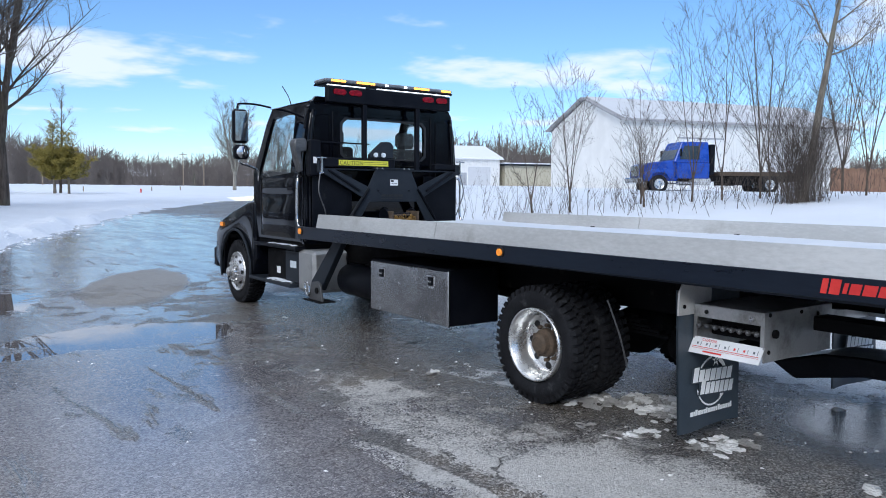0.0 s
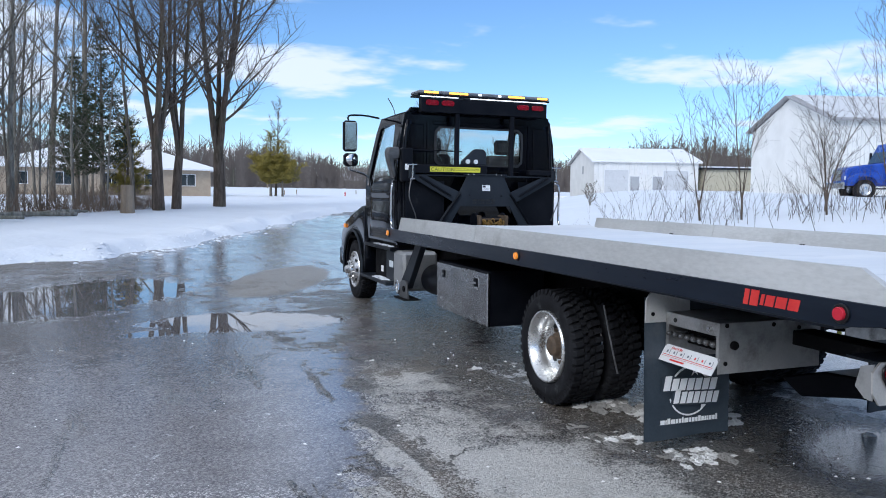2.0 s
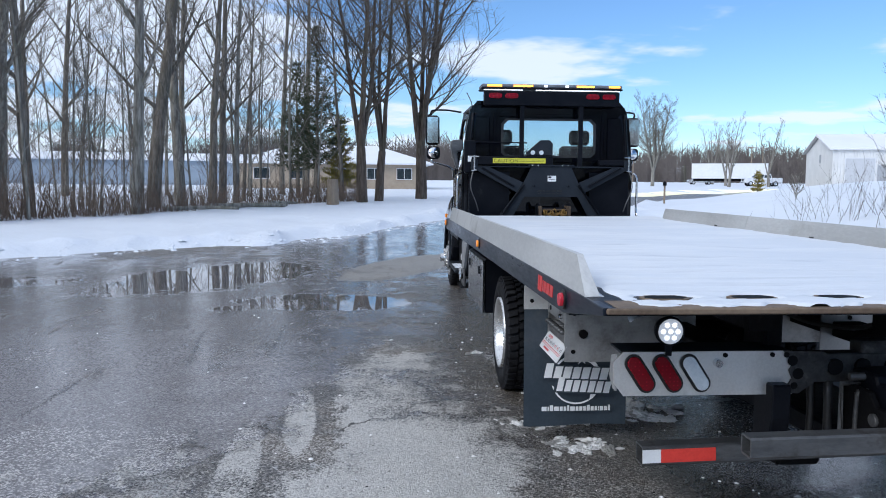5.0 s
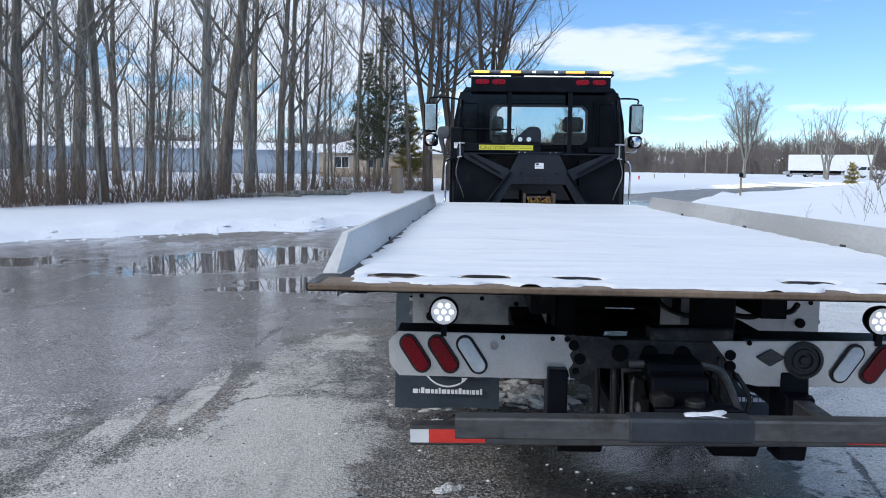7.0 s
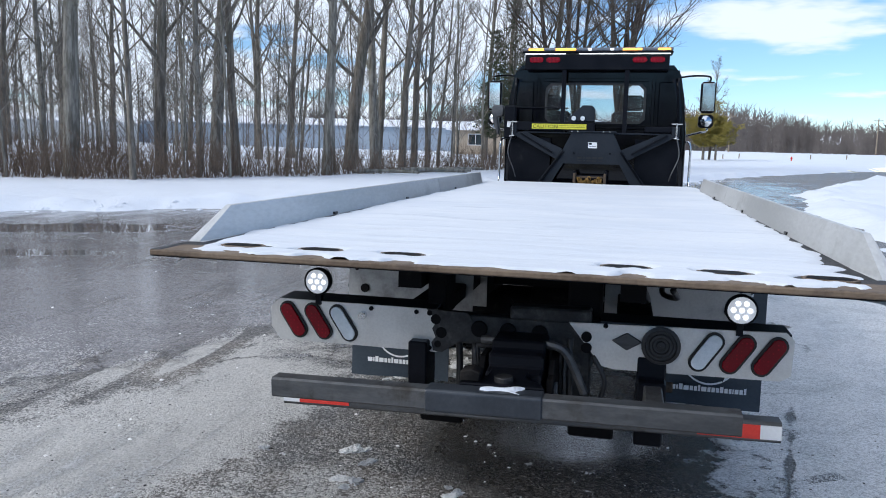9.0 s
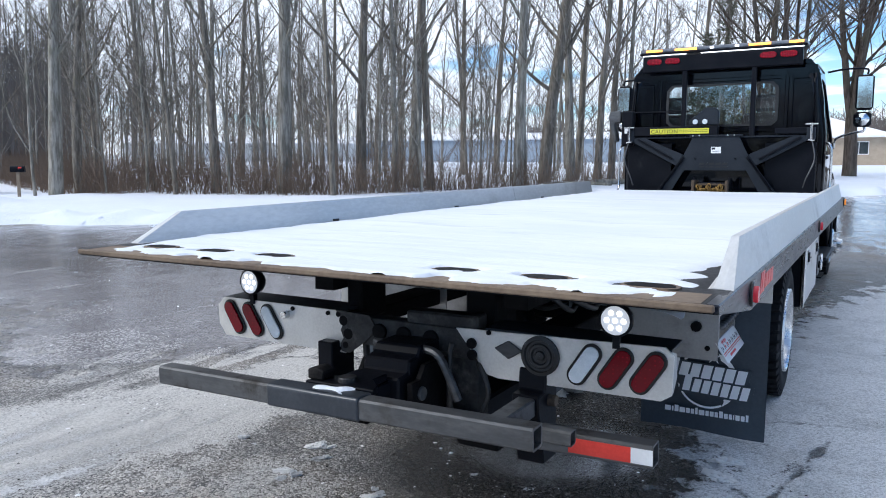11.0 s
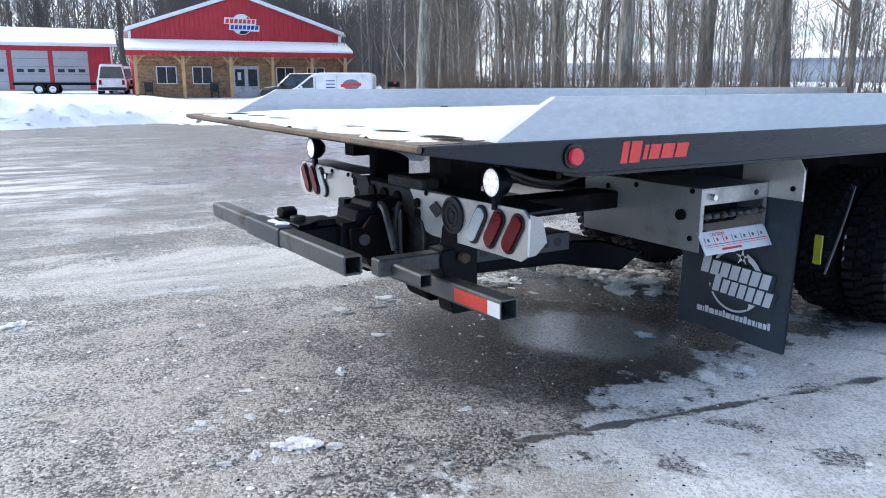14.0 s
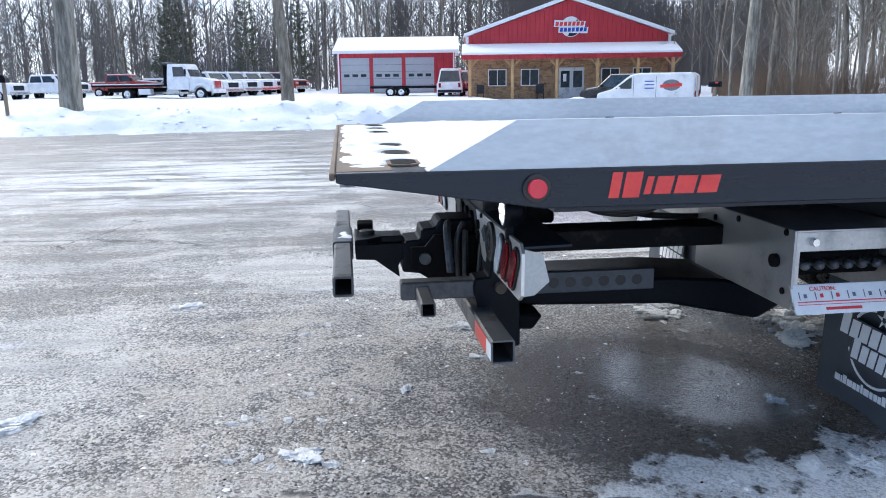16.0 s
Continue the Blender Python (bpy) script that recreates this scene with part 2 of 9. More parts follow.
M_YELLOW = surface("yellow_warning_label", (0.62, 0.60, 0.04), (0.74, 0.70, 0.06), 0.4, 0.5, scale=6, fine=60, bump=0.0)
M_FLAP = surface("dark_mud_flap_rubber", (0.030, 0.043, 0.058), (0.052, 0.069, 0.088), 0.36, 0.55, scale=3, fine=60, bump=0.08, dirt=(0.10, 0.105, 0.11), dirt_at=(0.58, 0.85), dirt_scale=3)
M_GLASS = glass("window_glass")
M_MIRROR = surface("mirror_glass", (0.75, 0.77, 0.78), (0.8, 0.82, 0.83), 0.03, 0.05, metal=1.0, bump=0.0)
M_SEAT = surface("dark_seat_cloth", (0.03, 0.03, 0.033), (0.06, 0.06, 0.065), 0.85, 0.9, scale=10, fine=120)
M_HOSE = surface("black_rubber_hose", (0.01, 0.01, 0.011), (0.03, 0.03, 0.031), 0.4, 0.6, scale=10, fine=90)
M_TARP = surface("blue_vinyl_tarp", (0.02, 0.06, 0.42), (0.04, 0.10, 0.55), 0.35, 0.5, scale=3, fine=30)


def snow_material(name, dirty=0.25, tone=(0.80, 0.84, 0.90), pit=0.5):
    k = Nodes(name)
    broad, lump, grain = k.noise(0.35, 5.0, 0.6), k.noise(3.0, 5.0, 0.62, shift=(2, 3, 1)), k.noise(60.0, 3.0, 0.6)
    color = k.mix(k.band(broad, 0.35, 0.65), tone, tuple(c * 0.96 for c in tone))
    color = k.mix(k.math("MULTIPLY", k.band(lump, 0.60, 0.80), dirty), color, (0.42, 0.41, 0.40))
    k.bsdf.inputs["Subsurface Weight"].default_value = 0.0
    k.bump(k.math("ADD", lump, k.math("MULTIPLY", grain, 0.12)), pit, 0.05)
    return k.done(color, 0.62, 0.0, 0.3)


M_SNOW = snow_material("fresh_snow", 0.14, pit=0.9)
M_SNOW_LUMP = snow_material("loose_white_snow", 0.10, (0.90, 0.89, 0.87), 0.45)
M_SNOW_DIRTY = snow_material("dirty_ploughed_snow", 0.9, (0.70, 0.71, 0.73), 1.0)
M_SNOW_OLD = snow_material("crumbly_brown_snow", 0.95, (0.56, 0.54, 0.515), 1.4)
def thin_snow():
    """Wind-rippled snow, grey where the deck shows through."""
    k = Nodes("thin_deck_snow")
    ripple, patchy, grain = k.noise(3.2, 6.0, 0.65, (0.5, 2.4, 1)), k.noise(1.3, 6.0, 0.65, (0.8, 1.6, 1), (5, 2, 1)), k.noise(70.0, 3.0, 0.6)
    color = k.mix(k.band(patchy, 0.35, 0.65), (0.765, 0.79, 0.825), (0.70, 0.735, 0.785))
    color = k.mix(k.math("MULTIPLY", k.band(ripple, 0.56, 0.74), 0.55), color, (0.50, 0.535, 0.59))
    k.bump(k.math("ADD", ripple, k.math("MULTIPLY", grain, 0.10)), 0.5, 0.03)
    return k.done(color, 0.6, 0.0, 0.3)


M_DECKSNOW = thin_snow()
M_ROOFTHIN = snow_material("thin_grey_roof_snow", 0.7, (0.66, 0.675, 0.70), 0.2)
M_ROOFSNOW = snow_material("roof_snow", 0.05, (0.86, 0.88, 0.92), 0.25)


def bark_material(name, c1, c2):
    k = Nodes(name)
    ridges, patch = k.noise(9.0, 5.0, 0.65, (1, 1, 0.16)), k.noise(0.7, 3.0, 0.5)
    color = k.mix(k.band(ridges, 0.35, 0.65), c1, c2)
    color = k.mix(k.math("MULTIPLY", k.band(patch, 0.48, 0.68), 0.35), color, (0.13, 0.135, 0.085))
    k.bump(ridges, 0.8, 0.03)
    return k.done(color, 0.9, 0.0, 0.2)


M_BARK = bark_material("grey_brown_bark", (0.150, 0.138, 0.116), (0.350, 0.328, 0.285))
M_BARK_DARK = bark_material("dark_bark", (0.115, 0.100, 0.082), (0.255, 0.228, 0.192))
M_BARK_BROWN = bark_material("dark_brown_bark", (0.070, 0.054, 0.043), (0.150, 0.118, 0.094))
M_TWIG = surface("brown_twigs", (0.095, 0.082, 0.070), (0.180, 0.158, 0.136), 0.85, 0.9, scale=2, fine=20, bump=0.0)
M_TWIG_DARK = surface("dark_sapling_twigs", (0.045, 0.036, 0.030), (0.095, 0.077, 0.064), 0.85, 0.9, scale=2, fine=20, bump=0.0)
M_TWIG_FAR = surface("far_bare_woods", (0.105, 0.096, 0.090), (0.175, 0.160, 0.150), 0.9, 0.95, scale=0.08, fine=1.0, bump=0.0)
M_TWIG_HORIZON = surface("brown_horizon_woods", (0.095, 0.080, 0.073), (0.165, 0.142, 0.130), 0.9, 0.95, scale=0.08, fine=1.0, bump=0.0)
M_BRUSH = surface("dry_brown_brush", (0.130, 0.092, 0.066), (0.250, 0.185, 0.136), 0.9, 0.95, scale=0.6, fine=6, bump=0.0)
M_NEEDLE = surface("dark_green_needles", (0.036, 0.054, 0.032), (0.090, 0.108, 0.055), 0.75, 0.9, scale=1.2, fine=8, bump=0.0)
M_NEEDLE_GOLD = surface("yellow_green_needles", (0.215, 0.178, 0.036), (0.370, 0.300, 0.070), 0.75, 0.9, scale=1.2, fine=8, bump=0.0)
M_STUMP = surface("cut_weathered_wood", (0.22, 0.17, 0.12), (0.34, 0.27, 0.20), 0.85, 0.9, scale=5, fine=50, bump=0.5, stretch=(1, 1, 0.2))


def ribbed(name, c1, c2, axis=0, pitch=0.3, rough=0.45):
    """Painted ribbed sheet metal."""
    k = Nodes(name)
    w = k.n.new("ShaderNodeTexWave")
    w.wave_type, w.bands_direction = "BANDS", "XYZ"[axis]
    w.inputs["Scale"].default_value = 0.314 / pitch
    k.l.new(k.pos, w.inputs["Vector"])
    stain = k.noise(0.8, 5.0, 0.6)
    k.bump(k.band(w.outputs["Fac"], 0.7, 0.95), 1.0, 0.03)
    return k.done(k.mix(k.band(stain, 0.35, 0.7), c1, c2), rough)


M_RED_METAL = ribbed("red_ribbed_steel_siding", (0.42, 0.018, 0.030), (0.50, 0.028, 0.042), 0)
M_WHITE_METAL = ribbed("white_ribbed_steel_siding", (0.76, 0.755, 0.735), (0.83, 0.825, 0.805), 0)
M_WHITE_TRIM = surface("white_trim_paint", (0.74, 0.75, 0.76), (0.82, 0.82, 0.83), 0.5, 0.6, scale=3, fine=30, bump=0.05)
M_GREY_DOOR = surface("grey_sectional_door", (0.36, 0.37, 0.39), (0.42, 0.43, 0.45), 0.5, 0.6, scale=1, fine=30, bump=0.05)
M_TAN = surface("tan_brick_wall", (0.36, 0.29, 0.22), (0.46, 0.38, 0.29), 0.8, 0.9, scale=2, fine=20, bump=0.2)
M_BEIGE = surface("beige_siding", (0.44, 0.40, 0.30), (0.52, 0.48, 0.37), 0.7, 0.8, scale=1, fine=20, bump=0.1)
M_BLUEGREY = surface("blue_grey_siding", (0.30, 0.36, 0.43), (0.37, 0.43, 0.50), 0.6, 0.7, scale=0.6, fine=10, bump=0.1)
M_WOOD = surface("golden_log_siding", (0.26, 0.15, 0.075), (0.50, 0.33, 0.18), 0.6, 0.75, scale=2.2, fine=9, bump=0.5, dist=0.02, stretch=(1, 0.25, 5), dirt=(0.20, 0.13, 0.08), dirt_at=(0.5, 0.62), dirt_scale=4)
M_POSTWOOD = surface("honey_timber_post", (0.42, 0.25, 0.11), (0.55, 0.35, 0.17), 0.6, 0.75, scale=3, fine=30, bump=0.2)
M_FENCE = surface("brown_board_fence", (0.20, 0.11, 0.07), (0.29, 0.17, 0.11), 0.85, 0.9, scale=2, fine=20, bump=0.3)
M_DARKGLASS = surface("dark_window", (0.02, 0.03, 0.035), (0.06, 0.075, 0.085), 0.06, 0.1, scale=0.8, fine=6, bump=0.0)
M_CAR_WHITE = surface("white_car_paint", (0.70, 0.72, 0.75), (0.80, 0.81, 0.83), 0.2, 0.35, scale=2, fine=30, bump=0.0, dirt=(0.45, 0.45, 0.45), dirt_at=(0.55, 0.8))
M_CAR_DARK = surface("dark_car_paint", (0.008, 0.009, 0.012), (0.020, 0.022, 0.026), 0.15, 0.3, scale=2, fine=30, bump=0.0, dirt=(0.12, 0.12, 0.12), dirt_at=(0.66, 0.95))
M_CAR_RED = surface("red_car_paint", (0.26, 0.03, 0.025), (0.34, 0.05, 0.04), 0.25, 0.4, scale=2, fine=30, bump=0.0, dirt=(0.4, 0.38, 0.37), dirt_at=(0.5, 0.8))
M_CAR_BLUE = surface("blue_truck_paint", (0.008, 0.045, 0.30), (0.016, 0.075, 0.44), 0.22, 0.35, scale=2, fine=30, bump=0.0)
M_CAR_SILVER = surface("silver_car_paint", (0.45, 0.46, 0.48), (0.55, 0.56, 0.57), 0.25, 0.35, metal=0.3, scale=2, fine=30, bump=0.0)


def asphalt_material():
    """Wet, part frozen parking-lot asphalt: aggregate, glaze ice, puddles, salt and frost."""
    k = Nodes("wet_frozen_asphalt")
    def cells(scale, feature="F1"):
        v = k.n.new("ShaderNodeTexVoronoi")
        v.feature = feature
        v.inputs["Scale"].default_value = scale
        k.l.new(k.pos, v.inputs["Vector"])
        return v
    chips = cells(105.0)
    sep = k.n.new("ShaderNodeSeparateColor")
    k.l.new(chips.outputs["Color"], sep.inputs[0])
    tone, dome = sep.outputs[0], k.band(chips.outputs["Distance"], 0.15, 0.75, 1.0, 0.0)
    grit, stone, speck = k.noise(150.0, 3.0, 0.7), k.noise(62.0, 4.0, 0.75, shift=(7, 1, 0)), k.noise(24.0, 5.0, 0.72, shift=(3, 1, 0))
    blot = k.noise(7.0, 6.0, 0.70, shift=(9, 4, 0), warp=0.6)
    broad = k.noise(0.33, 5.0, 0.6, shift=(4, 1, 0))
    mid, edge = k.noise(1.5, 8.0, 0.70, shift=(1, 7, 0), warp=0.4), k.noise(0.9, 6.0, 0.62, shift=(5, 2, 0))
    fine_edge = k.noise(3.2, 7.0, 0.70, shift=(1, 4, 0))
    streak = k.noise(1.0, 8.0, 0.68, (1.7, 0.36, 1), (2, 2, 0), 0.35)
    cloud = k.math("ADD", k.math("MULTIPLY", streak, 0.62), k.math("MULTIPLY", mid, 0.38))
    # fine scatter that breaks every thin layer up over the stones
    dither = k.math("ADD", k.math("MULTIPLY", tone, 0.34), k.math("ADD", k.math("MULTIPLY", stone, 0.33), k.math("MULTIPLY", speck, 0.33)))
    def scattered(amount, lo, hi, grain=0.9):
        return k.band(k.math("ADD", amount, k.math("MULTIPLY", k.math("SUBTRACT", dither, 0.5), grain)), lo, hi)
    grain = k.math("ADD", k.math("MULTIPLY", grit, 0.3), k.math("ADD", k.math("MULTIPLY", stone, 0.3), k.math("MULTIPLY", tone, 0.4)))
    color = k.mix(k.band(grain, 0.34, 0.68), (0.038, 0.036, 0.034), (0.300, 0.287, 0.270))
    color = k.mix(k.band(dome, 0.0, 0.35, 0.55, 0.0), color, (0.020, 0.019, 0.018))
    color = k.mix(k.band(mid, 0.44, 0.66, 0.0, 0.50), color, k.mix(tone, (0.150, 0.118, 0.085), (0.330, 0.275, 0.215)))
    small_wob = k.math("ADD", 0.34, k.math("MULTIPLY", fine_edge, 0.32))
    ragged = k.math("ADD", k.math("MULTIPLY", edge, 0.5), k.math("MULTIPLY", fine_edge, 0.5))
    # smooth glaze: melt water frozen over the lot on the driver's side, and along the road
    glaze_zone = k.math("MAXIMUM", k.ellipse(-3.9, 8.8, 7.6, 5.6, -25, ragged, 0.25), k.ellipse(6.0, 24.0, 4.5, 15.0, -18, ragged, 0.3))
    glaze_zone = k.math("MAXIMUM", glaze_zone, k.ellipse(0.65, 5.6, 1.72, 3.6, 5, small_wob, 0.10))
    tracks = k.noise(2.2, 6.0, 0.66, (1.6, 0.30, 1), (4, 9, 0), 0.5)
    worn = k.math("MULTIPLY", k.band(mid, 0.30, 0.42, 0.45, 1.0), k.band(tracks, 0.33, 0.46, 0.45, 1.0))
    glaze = k.math("MULTIPLY", k.math("MULTIPLY", glaze_zone, k.band(broad, 0.22, 0.36)), worn)
    # standing water
    pool = k.math("MAXIMUM", k.ellipse(0.05, 10.9, 1.35, 2.3, -28, ragged, 0.06), k.ellipse(2.05, 8.25, 1.15, 0.72, -6, ragged, 0.06))
    pool = k.math("MAXIMUM", pool, k.ellipse(-4.2, 9.6, 2.4, 0.8, 25, ragged, 0.07))
    pool = k.math("MAXIMUM", pool, k.ellipse(-2.6, 6.9, 1.2, 0.35, 20, ragged, 0.07))
    pool = k.math("MAXIMUM", pool, k.ellipse(1.05, 7.75, 0.42, 0.20, 20, small_wob, 0.08))
    # pale area of the glaze where reflected sky is painted into the colour
    skin = k.ellipse(-0.7, 4.0, 2.7, 2.6, 20, ragged, 0.3)
    # meltwater below and beside the truck
    drip = k.ellipse(5.08, 2.20, 0.86, 0.80, 25, small_wob, 0.16)
    wet = k.math("MAXIMUM", k.ellipse(4.55, 6.2, 1.65, 4.0, 0, ragged, 0.2), drip)
    sheen = k.ellipse(5.03, 2.36, 0.50, 0.40, 30, small_wob, 0.35)
    # frost and salt
    patch = k.math("MAXIMUM", k.ellipse(3.02, 3.5, 0.60, 2.15, 2, ragged, 0.10), k.ellipse(0.95, 2.65, 0.75, 0.55, 10, ragged, 0.2))
    patch = k.math("MAXIMUM", patch, k.ellipse(2.22, 3.3, 0.10, 0.75, 4, small_wob, 0.2))
    patch = k.math("MAXIMUM", patch, k.ellipse(1.98, 2.4, 0.12, 0.8, 4, small_wob, 0.2))
    patch = k.math("MAXIMUM", patch, k.ellipse(2.5, 1.2, 0.65, 1.3, -12, ragged, 0.2))
    wide = k.ellipse(-4.0, -2.2, 12.0, 5.6, 0, edge, 0.6)
    lowland = k.math("MAXIMUM", wide, k.ellipse(3.9, 0.1, 2.9, 1.9, 0, ragged, 0.3))
    clear = k.math("SUBTRACT", 1.0, k.math("MAXIMUM", wet, k.math("MULTIPLY", glaze, 0.75)))
    thin = k.math("MAXIMUM", k.math("MULTIPLY", lowland, k.band(cloud, 0.36, 0.66)), k.math("MULTIPLY", patch, k.band(cloud, 0.24, 0.56)))
    frost = k.math("MULTIPLY", scattered(k.math("MULTIPLY", thin, clear), 0.16, 0.84, 1.6), k.band(thin, 0.02, 0.25))
    thick_ = k.math("MULTIPLY", k.math("MULTIPLY", lowland, clear), k.band(streak, 0.50, 0.72))
    crust = k.math("MULTIPLY", scattered(thick_, 0.25, 0.85, 1.5), k.band(thick_, 0.02, 0.3))
    under = k.math("MULTIPLY", k.math("MAXIMUM", k.ellipse(4.05, 4.3, 0.24, 1.0, 18, small_wob, 0.25), k.ellipse(5.1, 5.6, 0.5, 1.6, 0, ragged, 0.3)), scattered(k.band(fine_edge, 0.42, 0.62), 0.25, 0.75, 1.6))
    flecks = k.math("MULTIPLY", k.band(blot, 0.64, 0.68), k.math("SUBTRACT", 1.0, pool))
    # compacted ice sheet on the passenger side, streaks of trodden snow beyond
    sheet_ = k.math("MAXIMUM", k.ellipse(8.55, 3.9, 2.90, 7.0, 0, small_wob, 0.02), k.math("MULTIPLY", k.ellipse(-3.9, -1.3, 2.9, 2.4, 10, edge, 0.5), k.band(streak, 0.44, 0.52)))
    holes = k.math("MULTIPLY", k.band(k.noise(3.6, 6.0, 0.66, shift=(8, 8, 0)), 0.26, 0.31), k.band(k.noise(1.1, 6.0, 0.64, shift=(6, 3, 0)), 0.33, 0.38))
    sheet_ = k.math("MULTIPLY", sheet_, holes)
    rime = k.noise(2.0, 7.0, 0.70, shift=(2, 11, 0), warp=0.5)
    dry = k.ellipse(3.15, 12.4, 0.72, 2.3, -22, small_wob, 0.10)
    color = k.mix(k.math("MULTIPLY", wet, 0.60), color, k.mix(tone, (0.028, 0.023, 0.018), (0.125, 0.104, 0.080)))
    color = k.mix(k.math("MULTIPLY", drip, 0.80), color, k.mix(tone, (0.011, 0.010, 0.009), (0.058, 0.051, 0.043)))
    color = k.mix(k.math("MULTIPLY", glaze, 0.66), color, k.mix(k.band(speck, 0.4, 0.6), (0.102, 0.096, 0.108), (0.172, 0.163, 0.180)))
    # lighten the glaze there in place of the sky's reflection
    color = k.mix(k.math("MULTIPLY", k.math("MULTIPLY", skin, glaze), k.band(dither, 0.36, 0.62, 0.15, 0.62)), color, (0.38, 0.37, 0.39))
    color = k.mix(k.math("MULTIPLY", frost, 0.88), color, k.mix(tone, (0.47, 0.455, 0.43), (0.72, 0.70, 0.67)))
    color = k.mix(k.math("MULTIPLY", under, 0.85), color, (0.74, 0.75, 0.77))
    color = k.mix(crust, color, k.mix(tone, (0.62, 0.62, 0.63), (0.80, 0.80, 0.80)))
    color = k.mix(k.math("MULTIPLY", flecks, 0.8), color, (0.66, 0.66, 0.66))
    color = k.mix(k.math("MULTIPLY", sheet_, k.math("MULTIPLY", k.band(dither, 0.34, 0.60, 0.60, 1.0), k.band(rime, 0.30, 0.58, 0.58, 1.0))), color, (0.88, 0.885, 0.89))
    color = k.mix(k.math("MULTIPLY", dry, 0.85), color, k.mix(tone, (0.19, 0.178, 0.155), (0.31, 0.292, 0.265)))
    # scattered paler brown on the ground behind the tail
    tail_brown = k.math("MULTIPLY", k.ellipse(5.1, 0.65, 1.6, 0.95, 12, ragged, 0.30), k.math("MULTIPLY", k.band(cloud, 0.36, 0.58, 0.25, 1.0), k.band(k.noise(4.2, 7.0, 0.72, shift=(12, 3, 0), warp=0.5), 0.40, 0.60, 0.25, 1.0)))
    tail_brown = k.math("MULTIPLY", scattered(tail_brown, 0.05, 0.62, 1.5), k.math("SUBTRACT", 1.0, k.math("MULTIPLY", drip, 0.8)))
    color = k.mix(k.math("MULTIPLY", tail_brown, 0.92), color, k.mix(tone, (0.22, 0.190, 0.157), (0.62, 0.58, 0.53)))
    # frost cracks
    vor = k.n.new("ShaderNodeTexVoronoi")
    vor.feature = "DISTANCE_TO_EDGE"
    vor.inputs["Scale"].default_value = 0.42
    warp = k.n.new("ShaderNodeVectorMath")
    warp.operation = "ADD"
    k.l.new(k.pos, warp.inputs[0])
    wob = k.n.new("ShaderNodeCombineXYZ")
    k.put(k.math("MULTIPLY", mid, 0.9), wob.inputs[0]), k.put(k.math("MULTIPLY", edge, 0.9), wob.inputs[1])
    k.l.new(wob.outputs[0], warp.inputs[1])
    k.l.new(warp.outputs[0], vor.inputs["Vector"])
    crack = k.math("MULTIPLY", k.band(vor.outputs["Distance"], 0.002, 0.006, 1.0, 0.0), k.band(broad, 0.54, 0.60))
    crack = k.math("MULTIPLY", crack, k.math("SUBTRACT", 1.0, glaze))
    # trodden holes in the ice sheet and a line of scuffs across the glaze, dark with water
    scuff = None
    for x, y, rx, ry, turn in ((5.83, 2.42, 0.10, 0.07, 20), (5.82, 2.61, 0.10, 0.07, -10), (6.19, 2.10, 0.13, 0.05, 35), (6.14, 2.70, 0.12, 0.06, 60), (6.27, 1.67, 0.10, 0.06, 10), (6.54, 2.19, 0.12, 0.10, 40), (2.23, 6.93, 0.10, 0.22, -20), (1.93, 6.2, 0.09, 0.22, -20), (1.65, 5.53, 0.09, 0.24, -20), (1.39, 4.74, 0.09, 0.22, -20)):
        e = k.ellipse(x, y, rx * 0.8, ry * 0.8, turn, k.math("SUBTRACT", k.math("ADD", k.math("MULTIPLY", blot, 2.0), k.math("MULTIPLY", speck, 1.6)), 1.25), 0.12)
        scuff = e if scuff is None else k.math("MAXIMUM", scuff, e)
    # one long open joint along the edge of the sheet
    seam = k.ellipse(6.0, 2.0, 0.020, 0.85, -12, k.math("ADD", -1.2, k.math("MULTIPLY", fine_edge, 3.4)), 0.4)
    crack = k.math("MAXIMUM", crack, k.math("MAXIMUM", seam, k.math("MULTIPLY", scuff, k.band(dither, 0.36, 0.56, 0.9, 0.25))))
    color = k.mix(k.math("MULTIPLY", crack, 0.85), color, (0.016, 0.015, 0.014))
    rough = k.fmix(k.band(mid, 0.4, 0.7), 0.36, 0.55)
    rough = k.fmix(k.band(glaze, 0.15, 0.75), rough, k.band(cloud, 0.38, 0.62, 0.05, 0.22))
    rough = k.fmix(wet, rough, 0.24)
    rough = k.fmix(sheen, rough, 0.03)
    rough = k.fmix(frost, rough, 0.62)
    rough = k.fmix(sheet_, rough, k.band(rime, 0.40, 0.55, 0.30, 0.55))
    rough = k.fmix(dry, rough, 0.6)
    rough = k.fmix(pool, rough, 0.015)
    calm = k.math("SUBTRACT", 1.0, k.math("MAXIMUM", k.math("MULTIPLY", k.band(glaze, 0.1, 0.7), 0.94), pool))
    relief = k.math("ADD", k.math("ADD", k.math("MULTIPLY", stone, 0.6), k.math("MULTIPLY", dome, 0.16)), k.math("ADD", k.math("MULTIPLY", speck, 0.7), k.math("MULTIPLY", mid, 1.2)))
    relief = k.math("ADD", relief, k.math("MULTIPLY", k.math("ADD", sheet_, crust), 1.0))
    relief = k.math("ADD", relief, k.math("MULTIPLY", sheen, k.math("MULTIPLY", stone, 0.5)))
    relief = k.math("MULTIPLY", k.math("SUBTRACT", relief, k.math("MULTIPLY", crack, 1.2)), calm)
    k.bump(relief, 0.9, 0.018)
    return k.done(color, rough, 0.0, k.fmix(k.math("MAXIMUM", glaze, sheen), 0.5, 0.95))


M_ASPHALT = asphalt_material()


